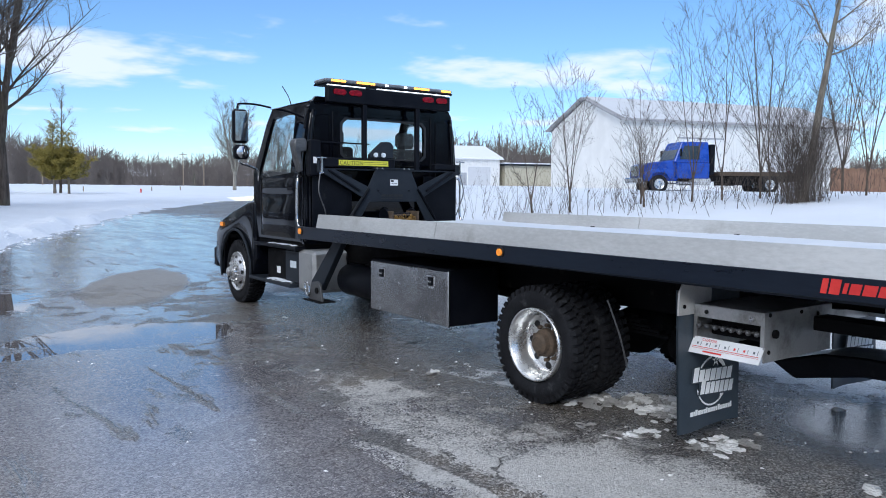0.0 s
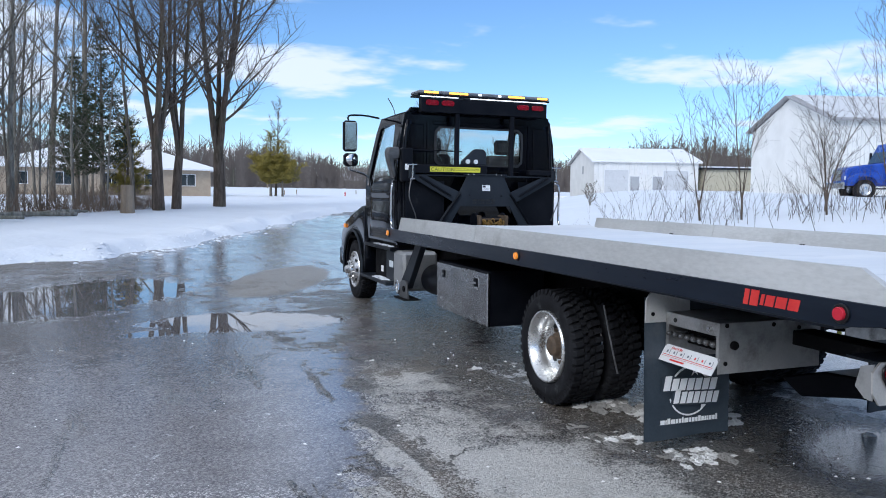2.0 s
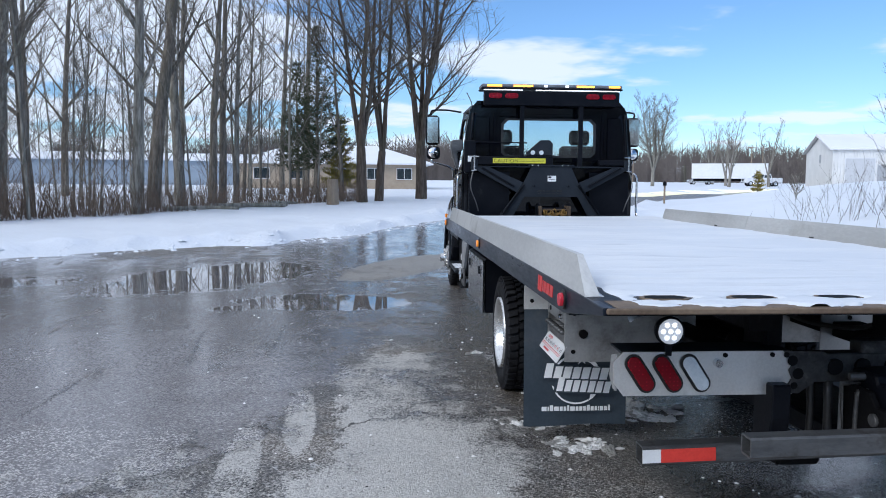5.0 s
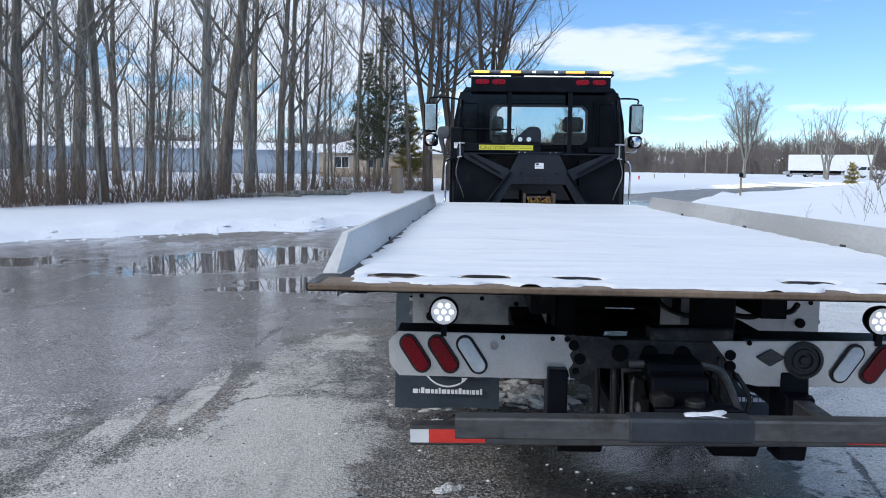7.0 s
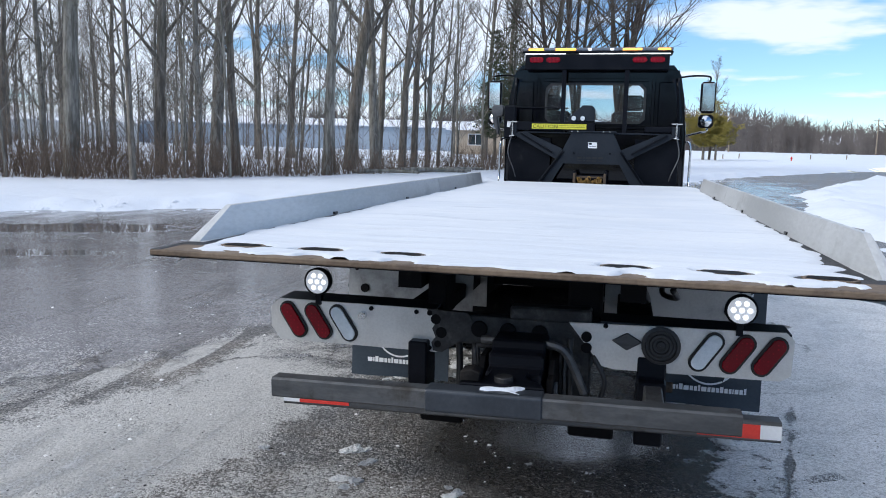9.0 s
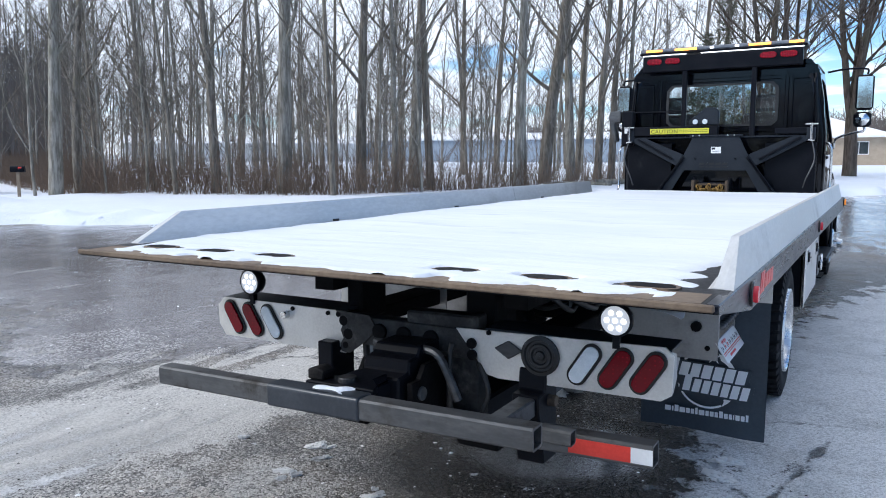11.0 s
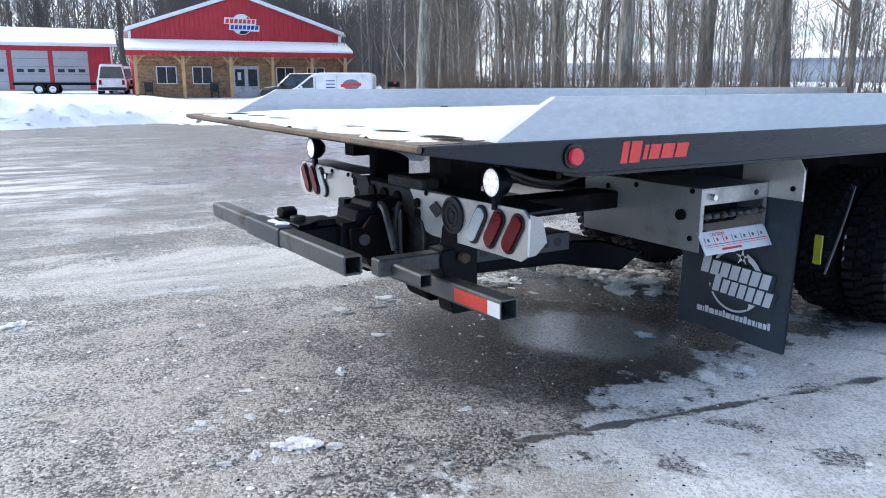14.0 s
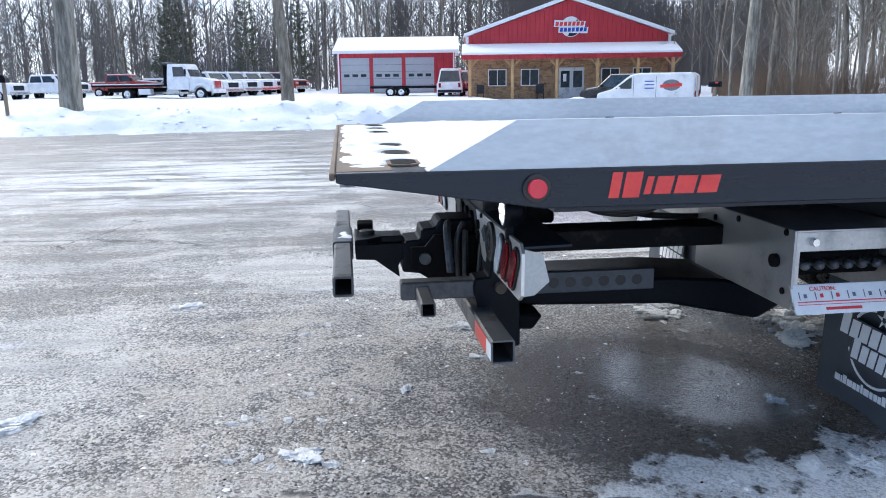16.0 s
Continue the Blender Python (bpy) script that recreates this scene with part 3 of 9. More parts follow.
# ---- builders ----
def part(name, bm, material, parent=None, label="", smooth=False):
    """Links a bmesh as one mesh object, under a thing or a part."""
    me = bpy.data.meshes.new(name)
    bm.to_mesh(me)
    bm.free()
    if smooth:
        me.shade_smooth()
    for m in material if isinstance(material, (list, tuple)) else (material,):
        me.materials.append(m)
    ob = new(name, me)
    if parent is not None:
        ob.parent = parent
    return tagged(ob, label)


def raw(name, verts, faces, material, parent=None, label="", smooth=False):
    me = bpy.data.meshes.new(name)
    me.from_pydata(verts, [], faces)
    me.update()
    if smooth:
        me.shade_smooth()
    me.materials.append(material)
    ob = new(name, me)
    if parent is not None:
        ob.parent = parent
    return tagged(ob, label)


def empty(name, m, label, category, group="", kind=""):
    ob = new(name)
    ob.matrix_world = m
    return tagged(ob, label, category, group, kind)


def box(bm, x0, x1, y0, y1, z0, z1, bevel=0.0, seg=1):
    vs = [bm.verts.new(p) for p in ((x0, y0, z0), (x1, y0, z0), (x1, y1, z0), (x0, y1, z0), (x0, y0, z1), (x1, y0, z1), (x1, y1, z1), (x0, y1, z1))]
    fs = [bm.faces.new([vs[i] for i in q]) for q in ((3, 2, 1, 0), (4, 5, 6, 7), (0, 1, 5, 4), (1, 2, 6, 5), (2, 3, 7, 6), (3, 0, 4, 7))]
    if bevel:
        es = list({e for f in fs for e in f.edges})
        bmesh.ops.bevel(bm, geom=es, offset=bevel, segments=seg, affect="EDGES", profile=0.5)
    return bm


def boxes(*rows, bevel=0.0):
    bm = bmesh.new()
    for r in rows:
        box(bm, *r, bevel=bevel)
    return bm


def prism(bm, outline, axis, a, b, bevel=0.0, seg=1):
    """Extrudes a 2D outline along an axis from a to b. Outline in (y, z), (x, z) or (x, y)."""
    def at(p, d):
        return {"x": (d, p[0], p[1]), "y": (p[0], d, p[1]), "z": (p[0], p[1], d)}[axis]
    lo, hi = [bm.verts.new(at(p, a)) for p in outline], [bm.verts.new(at(p, b)) for p in outline]
    n = len(outline)
    fs = [bm.faces.new(lo), bm.faces.new(hi[::-1])] + [bm.faces.new((lo[i], hi[i], hi[(i + 1) % n], lo[(i + 1) % n])) for i in range(n)]
    bmesh.ops.recalc_face_normals(bm, faces=fs)
    if bevel:
        es = list({e for f in fs for e in f.edges})
        bmesh.ops.bevel(bm, geom=es, offset=bevel, segments=seg, affect="EDGES", profile=0.5)
    return bm


def tube(bm, points, r, sides=8, r_end=None):
    """A round bar through points."""
    pts = [Vector(p) for p in points]
    rings = []
    for i, p in enumerate(pts):
        d = (pts[min(i + 1, len(pts) - 1)] - pts[max(i - 1, 0)]).normalized()
        side = d.cross(Vector((0, 0, 1)) if abs(d.z) < 0.9 else Vector((1, 0, 0))).normalized()
        up = side.cross(d)
        rad = r if r_end is None else r + (r_end - r) * i / (len(pts) - 1)
        rings.append([bm.verts.new(p + side * rad * math.cos(a) + up * rad * math.sin(a)) for a in (2 * math.pi * k / sides for k in range(sides))])
    for a, b in zip(rings, rings[1:]):
        for k in range(sides):
            bm.faces.new((a[k], a[(k + 1) % sides], b[(k + 1) % sides], b[k]))
    bm.faces.new(rings[0][::-1]), bm.faces.new(rings[-1])
    return bm


def bend(points, n=6):
    """A smooth line through points."""
    p = [Vector(q) for q in points]
    out = []
    for i in range(len(p) - 1):
        a, b, c, d = p[max(i - 1, 0)], p[i], p[i + 1], p[min(i + 2, len(p) - 1)]
        for k in range(n):
            t = k / n
            out.append(0.5 * ((2 * b) + (c - a) * t + (2 * a - 5 * b + 4 * c - d) * t * t + (3 * b - a - 3 * c + d) * t ** 3))
    return out + [p[-1]]


def rings_of(bm, profile, axis_m, sides):
    """Turns (radius, along) pairs round the local z axis of axis_m."""
    rings = [[bm.verts.new(axis_m @ Vector((r * math.cos(2 * math.pi * k / sides), r * math.sin(2 * math.pi * k / sides), h))) for k in range(sides)] for r, h in profile]
    for a, b in zip(rings, rings[1:]):
        for k in range(sides):
            bm.faces.new((a[k], a[(k + 1) % sides], b[(k + 1) % sides], b[k]))
    return rings


def lathe(bm, profile, axis_m, sides=32):
    rings_of(bm, profile, axis_m, sides)
    return bm


def disc(bm, centre, normal, r, thick, sides=20):
    """A short cylinder that starts at centre and grows along normal."""
    q = Vector(normal).to_track_quat("Z", "Y").to_matrix().to_4x4()
    m = Matrix.Translation(centre) @ q
    rings = rings_of(bm, [(r, 0), (r, thick * 0.8), (r * 0.92, thick)], m, sides)
    bm.faces.new(rings[0][::-1]), bm.faces.new(rings[-1])
    return bm


def capsule_outline(cx, cz, length, width, lean, n=8):
    """A stadium shape in (x, z), leaning from the vertical by lean degrees towards +x."""
    s, c = math.sin(radians(lean)), math.cos(radians(lean))
    half, r, pts = (length - width) / 2, width / 2, []
    for k in range(n + 1):
        a = math.pi * k / n
        pts.append((r * math.cos(a), half + r * math.sin(a)))
    for k in range(n + 1):
        a = math.pi + math.pi * k / n
        pts.append((r * math.cos(a), -half + r * math.sin(a)))
    return [(cx + x * c + z * s, cz - x * s + z * c) for x, z in pts]


# ---- the lie of the land ----
LOT = [(-15.4, -60), (-15.3, -8.3), (-15.8, -3.8), (-16.2, 1.0), (-17.6, 5.0), (-12.0, 8.9), (-7.2, 11.4), (-4.3, 14.1), (-1.85, 15.9), (0.2, 17.5), (1.5, 19.2), (3.4, 23.6), (6.6, 31.0), (13.2, 45.0),
       (22.0, 59.0), (36.0, 75.0), (56.0, 90.0), (90.0, 104.0), (93.0, 99.0), (61.0, 85.0), (42.0, 70.0), (29.0, 56.0), (17.8, 43.0), (11.4, 28.0), (9.9, 18.0), (9.6, 5.0), (9.6, -60)]


def soft(v, s):
    return s * np.logaddexp(0.0, np.asarray(v, float) / s)


def step(v):
    v = np.clip(v, 0, 1)
    return v * v * (3 - 2 * v)


def lie(x, y):
    """Height of the bare ground."""
    x, y = np.asarray(x, float), np.asarray(y, float)
    edge = np.interp(y, [-40, 10, 28, 43, 60, 90, 130], [9.6, 9.6, 11.4, 17.8, 30, 66, 130])
    north = 6.0 * (1 - np.exp(-soft(y - 16, 3.0) / 414))
    west = 1.6 * (1 - np.exp(-soft(-x - 30, 3.0) / 120))
    return north + west + 1.25 * step((x - edge) / 16.0)


def outside(x, y, poly=LOT):
    """Signed distance to the edge of the asphalt: above 0 on the snow."""
    x, y = np.asarray(x, float), np.asarray(y, float)
    best, inside = np.full(x.shape, 1e9), np.zeros(x.shape, bool)
    for (ax, ay), (bx, by) in zip(poly, poly[1:] + poly[:1]):
        dx, dy = bx - ax, by - ay
        t = np.clip(((x - ax) * dx + (y - ay) * dy) / (dx * dx + dy * dy), 0, 1)
        best = np.minimum(best, np.hypot(x - ax - t * dx, y - ay - t * dy))
        if ay != by:
            inside ^= ((ay > y) != (by > y)) & (x < (y - ay) * dx / dy + ax)
    return np.where(inside, -best, best)


def rough2(x, y, scale, seed):
    """Cheap smooth noise from sines, about -1 to 1."""
    rng = np.random.RandomState(seed)
    out = np.zeros(np.shape(x))
    for k in range(7):
        a, p, f = rng.uniform(0, 6.28), rng.uniform(0, 6.28), rng.uniform(0.6, 2.2) / scale
        out += np.sin((x * math.cos(a) + y * math.sin(a)) * f * 2.2 + p)
    return out / 3.2


def cover(x, y):
    """Depth of the snow, with the ploughed banks; below 0 where the asphalt lies bare."""
    x, y = np.asarray(x, float), np.asarray(y, float)
    sd = outside(x, y) + 0.28 * rough2(x, y, 1.3, 3) + 0.10 * rough2(x, y, 0.5, 4)
    depth = 0.13 * step(sd / 0.7) + 0.10 * step((sd - 0.3) / 4.0) + 0.025 * rough2(x, y, 1.6, 5) * step(sd / 1.5)
    # the yard before the workshop is driven over
    depth *= 1.0 - 0.75 * step((-19.5 - x) / 2.5) * step((y - 10.0) / 2.0) * step((24.0 - y) / 4.0) * step((x + 60.0) / 4.0)
    # bank thrown up by the plough along the far side of the lot
    along = np.exp(-((x + 18.0) / 1.7) ** 2) * step((6.0 - y) / 3.0)
    depth += along * (0.42 + 0.16 * rough2(x, y, 1.2, 6) + 0.10 * rough2(x, y, 0.45, 7))
    for px, py, w, hgt in ((-23.0, 3.0, 2.3, 0.42), (-20.2, 9.8, 1.3, 0.55), (-17.2, 11.4, 1.1, 0.35)):
        depth += hgt * np.exp(-((x - px) ** 2 + (y - py) ** 2) / w ** 2) * (1 + 0.25 * rough2(x, y, 0.6, 8))
    # low windrow along the road's verge
    depth += 0.10 * np.exp(-((sd - 0.9) / 0.5) ** 2) * (1 + 0.7 * rough2(x, y, 0.7, 9))
    return np.where(sd > 0, depth, -0.07 * step(-sd / 0.25))


def spaced(lo, hi, near, far):
    """Grid lines: even between lo and hi, ever wider out to the horizon."""
    mid = list(np.arange(lo, hi + near / 2, near))
    out, s = [], near
    v = hi
    while v < far:
        s *= 1.13
        v += s
        out.append(v)
    back, s, v = [], near, lo
    while v > -far:
        s *= 1.13
        v -= s
        back.append(v)
    return np.array(back[::-1] + mid + out)


def sheet(name, xs, ys, height, keep, material):
    gx, gy = np.meshgrid(xs, ys)
    gz = height(gx, gy)
    ok = keep(gx, gy)
    nx, ny = len(xs), len(ys)
    use = ok[:-1, :-1] & ok[1:, :-1] & ok[:-1, 1:] & ok[1:, 1:]
    jj, ii = np.nonzero(use)
    idx = jj * nx + ii
    faces = np.stack([idx, idx + 1, idx + nx + 1, idx + nx], 1)
    used, inv = np.unique(faces, return_inverse=True)
    verts = np.stack([gx.ravel(), gy.ravel(), gz.ravel()], 1)[used]
    return raw(name, verts.tolist(), inv.reshape(-1, 4).tolist(), material, smooth=True)


tagged(sheet("ground", spaced(-27, 15, 0.24, 2600), spaced(-14, 36, 0.24, 2600), lambda x, y: lie(x, y) + cover(x, y), lambda x, y: outside(x, y) > -1.6, M_SNOW),
       "snow-covered lawn and fields round the lot", "ground", kind="structure")
tagged(sheet("road", spaced(-19, 11, 0.5, 130), spaced(-12, 40, 0.5, 130), lambda x, y: lie(x, y), lambda x, y: outside(x, y) < 1.2, M_ASPHALT),
       "wet, icy asphalt parking lot and lane", "road", kind="structure")


def on_snow(x, y):
    return float(lie(x, y) + max(0.0, float(cover(x, y))))


# ---- the tow truck ----
TRUCK = pose(4.762, 0, 0, 0, 0, -0.43)
truck = empty("tow_truck", TRUCK, "black flatbed tow truck with a snow-covered deck, parked on icy asphalt", "tow truck")


def mirrored(outline):
    return [(-x, z) for x, z in outline[::-1]]


def bars(bm, x0, x1, z0, z1, y, n, gap=0.25, lean=0.0, depth=0.004, axis="y"):
    """A row of plain slanted blocks that stands for a brand or for writing that is not lettered."""
    w = (x1 - x0) / n
    for i in range(n):
        a, b = x0 + i * w + w * gap / 2, x0 + (i + 1) * w - w * gap / 2
        prism(bm, [(a, z0), (b, z0), (b + lean, z1), (a + lean, z1)], axis, y, y + depth)
    return bm


# chassis
part("frame_rail", boxes((-0.43, -0.35, 2.75, 9.9, 0.66, 0.90)), M_CHASSIS, truck)
part("frame_rail", boxes((0.35, 0.43, 2.75, 9.9, 0.66, 0.90)), M_CHASSIS, truck)
for v in (2.9, 4.7, 5.6, 6.6, 7.4):
    part("cross_member", boxes((-0.36, 0.36, v, v + 0.09, 0.70, 0.86)), M_CHASSIS, truck)
bm = bmesh.new()
tube(bm, [(-0.9, 3.98, 0.42), (0.9, 3.98, 0.42)], 0.085, 12)
lathe(bm, [(0.02, -0.26), (0.16, -0.20), (0.20, 0.0), (0.16, 0.20), (0.02, 0.26)], pose(0, 3.98, 0.42, 0, 90), 14)
part("rear_axle", bm, M_CHASSIS, truck, smooth=True)
bm = tube(bmesh.new(), [(0, 4.1, 0.48), (0, 7.6, 0.62)], 0.055, 10)
part("drive_shaft", bm, M_CHASSIS, truck, smooth=True)
for s in (-1, 1):
    bm = bmesh.new()
    for k in range(5):
        box(bm, s * 0.50 - 0.04, s * 0.50 + 0.04, 3.3 + 0.08 * k, 4.66 - 0.08 * k, 0.50 + 0.025 * k, 0.52 + 0.025 * k)
    part("leaf_spring", bm, M_CHASSIS, truck)
    bm2 = bmesh.new()
    lathe(bm2, [(0.001, 0), (0.13, 0.0), (0.145, 0.04), (0.145, 0.16), (0.12, 0.22), (0.001, 0.22)], pose(s * 0.40, 3.1, 0.46, -90), 18)
    part("brake_chamber", bm2, M_CHASSIS, truck, smooth=True)

# deck: plate, long stringers, side channels
DECK_REAR, DECK_FRONT = 0.79, 7.16
bm = prism(bmesh.new(), [(DECK_REAR, 1.098), (1.32, 1.085), (DECK_FRONT, 1.085), (DECK_FRONT, 1.128), (1.32, 1.128), (DECK_REAR, 1.122)], "x", -1.285, 1.285)
deck = part("deck", bm, M_STEEL_BLACK, truck, "steel bed deck")
bm = boxes((-1.287, 1.287, DECK_REAR - 0.018, DECK_REAR - 0.001, 1.104, 1.124), bevel=0.004)
M_TAIL = surface("rusty_tail_edge", (0.10, 0.066, 0.042), (0.21, 0.155, 0.105), 0.6, 0.75, scale=5, fine=50, dirt=(0.08, 0.06, 0.05), dirt_at=(0.5, 0.7))
part("tail_edge", bm, M_TAIL, deck, "worn tan steel tail edge")
for s in (-1, 1):
    out = [(DECK_REAR, 1.098), (1.36, 1.012), (7.52, 0.992), (7.52, 1.118), (DECK_REAR, 1.124)]
    bm = prism(bmesh.new(), out, "x", s * 1.262, s * 1.297, 0.003)
    prism(bm, [(1.4, 0.995), (7.5, 0.985), (7.5, 1.0), (1.4, 1.008)], "x", s * 1.18, s * 1.262)
    part("side_channel", bm, M_DECKSIDE, deck, "black side channel of the deck, scuffed")
    # rail with a sloping outer face and a cut-back tail
    bm = bmesh.new()
    sec = [(1.292, 1.12), (1.262, 1.256), (1.238, 1.256), (1.205, 1.128)]
    stations = [(1.035, 0.0), (1.29, 1.0), (5.02, 1.0)]
    def rail(stations):
        rings = []
        for v, k in stations:
            rings.append([bm.verts.new((s * x, v, 1.122 + (z - 1.122) * max(k, 0.04))) for x, z in sec])
        for a, b in zip(rings, rings[1:]):
            for q in range(4):
                bm.faces.new((a[q], a[(q + 1) % 4], b[(q + 1) % 4], b[q]))
        bm.faces.new(rings[0][::-1]), bm.faces.new(rings[-1])
    rail(stations)
    rail([(5.028, 1.0), (7.10, 1.0)])
    bmesh.ops.recalc_face_normals(bm, faces=bm.faces)
    part("side_rail", bm, M_ALU, deck, "grey aluminium side rail")
    for v in (2.4, 3.9, 5.6):
        part("stake_hole", boxes((s * 1.205 - 0.006, s * 1.205 + 0.006, v, v + 0.05, 1.131, 1.145)), M_BLACK_DECAL, deck)
    part("stringer", boxes((s * 0.46 - 0.05, s * 0.46 + 0.05, 1.38, 7.5, 0.93, 1.086)), M_CHASSIS, deck)
    # marker lamps along the channel
    for v, mat_, lab, r in ((1.338, M_REDMARK, "red side marker lamp", 0.027), (4.19, M_AMBER if s < 0 else M_REDMARK, "side marker lamp", 0.026), (7.44, M_AMBER, "amber front marker lamp", 0.03)):
        bezel = disc(bmesh.new(), (s * 1.2965, v, 1.070), (s, 0, 0), r * 1.5, 0.010, 24)
        ob = part("marker_bezel", bezel, M_BLACK_DECAL, deck, smooth=False)
        part("marker_lamp", disc(bmesh.new(), (s * 1.305, v, 1.070), (s, 0, 0), r, 0.016, 24), mat_, deck, lab)
    # brand mark as plain red blocks
    v0, v1, y = 1.545, 1.875, s * 1.2968
    def block(a, b, z0, z1, lean=0.012):
        bm = prism(bmesh.new(), [(v0 + a * (v1 - v0), z0), (v0 + b * (v1 - v0), z0), (v0 + b * (v1 - v0) + lean, z1), (v0 + a * (v1 - v0) + lean, z1)], "x", y, y + s * 0.002)
        part("brand_block", bm, M_RED_DECAL, deck, "red slanted brand block")
    # one broad slanted block, then four lower ones, the same on both sides
    for a, b, z0, z1 in ((0.00, 0.09, 1.036, 1.108), (0.12, 0.27, 1.036, 1.108), (0.31, 0.37, 1.044, 1.094), (0.40, 0.55, 1.044, 1.094), (0.58, 0.76, 1.044, 1.094), (0.79, 0.97, 1.044, 1.094)):
        if s > 0:
            block(a, b, z0, z1)
        else:
            block(1 - b, 1 - a, z0, z1, -0.012)
# bare worn strip along the tail, then the slots
part("tail_strip", prism(bmesh.new(), [(DECK_REAR + 0.002, 1.1221), (0.945, 1.1233), (0.945, 1.1250), (DECK_REAR + 0.002, 1.1238)], "x", -1.25, 1.25), M_TAIL, deck, "worn rusty strip along the deck tail")
# tail slots
for u in (-1.02, -0.70, -0.38, 0.42, 0.74, 1.07):
    bm = prism(bmesh.new(), [(u + p, 0.985 + q) for p, q in ((-0.085, -0.02), (-0.06, -0.045), (0.06, -0.045), (0.085, -0.02), (0.085, 0.02), (0.055, 0.05), (-0.055, 0.05), (-0.085, 0.02))], "z", 1.1225, 1.1300)
    rim_ = part("chain_slot", bm, M_TAIL, deck, "rusty rim of a key slot")
    bm = prism(bmesh.new(), [(u + p, 0.985 + q) for p, q in ((-0.076, -0.012), (-0.052, -0.034), (0.052, -0.034), (0.076, -0.012), (0.07, 0.014), (0.044, 0.040), (-0.044, 0.040), (-0.07, 0.014))], "z", 1.1301, 1.1312)
    part("slot_hole", bm, M_CHASSIS, rim_, "dark opening of the slot")
for v in np.arange(1.7, 7.1, 0.42):
    part("deck_cross_beam", boxes((-1.17, 1.17, float(v), float(v) + 0.05, 1.0, 1.084)), M_CHASSIS, deck)

# rear light panels
def tail_panel(s):
    """Folded stainless panel with three slanted lamps; s is the side."""
    face = [(0.215, 0.818), (1.03, 0.838), (1.060, 0.81), (1.056, 0.672), (1.02, 0.648), (0.40, 0.640), (0.35, 0.650)] if s > 0 else [(0.33, 0.83), (1.045, 0.83), (1.085, 0.79), (1.08, 0.70), (1.04, 0.648), (0.33, 0.648)]
    outl = face if s > 0 else mirrored(face)
    bm = prism(bmesh.new(), outl, "y", 1.335, 1.345)
    panel = part("tail_panel", bm, M_STAINLESS, truck, "dirty stainless rear light panel")
    part("panel_top", prism(bmesh.new(), [(1.346, 0.822), (1.50, 0.826), (1.50, 0.834), (1.346, 0.830)], "x", min(0.34 * s, 1.05 * s), max(0.34 * s, 1.05 * s)), M_PYLON, panel, "dark sloping top of the panel")
    # the return's shade is put into a duller grey than the panel face
    part("panel_return", prism(bmesh.new(), [(1.346, 0.668), (1.38, 0.672), (1.428, 0.715), (1.405, 0.805), (1.346, 0.822)], "x", s * (1.044 if s > 0 else 1.066), s * (1.052 if s > 0 else 1.074)), M_BOX, panel)
    for k, (u, red) in enumerate(((0.745, 0), (0.86, 1), (0.975, 1))):
        lean = 33 * s
        part("lamp_gasket", prism(bmesh.new(), capsule_outline(s * u, 0.742, 0.178, 0.076, lean), "y", 1.326, 1.3345, 0.002), M_BLACK_DECAL, panel)
        part("tail_lamp" if red else "reverse_lamp", prism(bmesh.new(), capsule_outline(s * u, 0.742, 0.158, 0.056, lean), "y", 1.318, 1.3255, 0.002), M_REDLENS if red else M_CLEARLENS, panel, "oval red tail lamp" if red else "oval clear reverse lamp")
    for u, w in ((0.62, 0.815), (0.42, 0.815), (0.36, 0.665)) if s < 0 else ((0.36, 0.815),):
        part("bolt", disc(bmesh.new(), (s * u, 1.3345, w), (0, -1, 0), 0.010, 0.008, 8), M_CHASSIS, panel)
    if s > 0:
        bm = lathe(bmesh.new(), [(0.075, 0.0), (0.075, 0.012), (0.062, 0.016), (0.058, 0.008), (0.048, 0.008), (0.044, 0.014), (0.034, 0.014), (0.030, 0.006), (0.020, 0.006), (0.016, 0.014), (0.001, 0.016)], pose(0.575, 1.3345, 0.752, 90), 28)
        part("reversing_alarm", bm, M_HOSE, panel, "round black reversing alarm", smooth=False)
        part("connector_socket", prism(bmesh.new(), [(0.385, 0.76), (0.445, 0.795), (0.505, 0.76), (0.445, 0.722)], "y", 1.325, 1.3345, 0.004), M_TUBE, panel)
        part("bolt", disc(bmesh.new(), (0.287, 1.3345, 0.765), (0, -1, 0), 0.021, 0.012, 16), M_CHASSIS, panel)
        part("bolt", disc(bmesh.new(), (0.289, 1.3345, 0.720), (0, -1, 0), 0.021, 0.012, 16), M_CHASSIS, panel)
    else:
        part("knob", disc(bmesh.new(), (-0.655, 1.3345, 0.785), (0, -1, 0), 0.017, 0.03, 14), M_CLEAN_STEEL, panel)
        part("burnt_patch", prism(bmesh.new(), [(-0.375, 0.832), (-0.20, 0.826), (-0.16, 0.77), (-0.235, 0.70), (-0.305, 0.652), (-0.345, 0.655), (-0.352, 0.69), (-0.335, 0.715), (-0.35, 0.75), (-0.332, 0.78), (-0.352, 0.805)], "y", 1.329, 1.3345), M_GRIME, panel, "black sooty end of the panel")
        for u, w, r in ((-0.335, 0.79, 0.022), (-0.31, 0.735, 0.024), (-0.325, 0.685, 0.015), (-0.362, 0.815, 0.012)):
            part("soot_spot", disc(bmesh.new(), (u, 1.329, w), (0, -1, 0), r, 0.002, 11), M_CHASSIS, panel)
    panel.location = (0.0, 0.02, 0.02)
    return panel


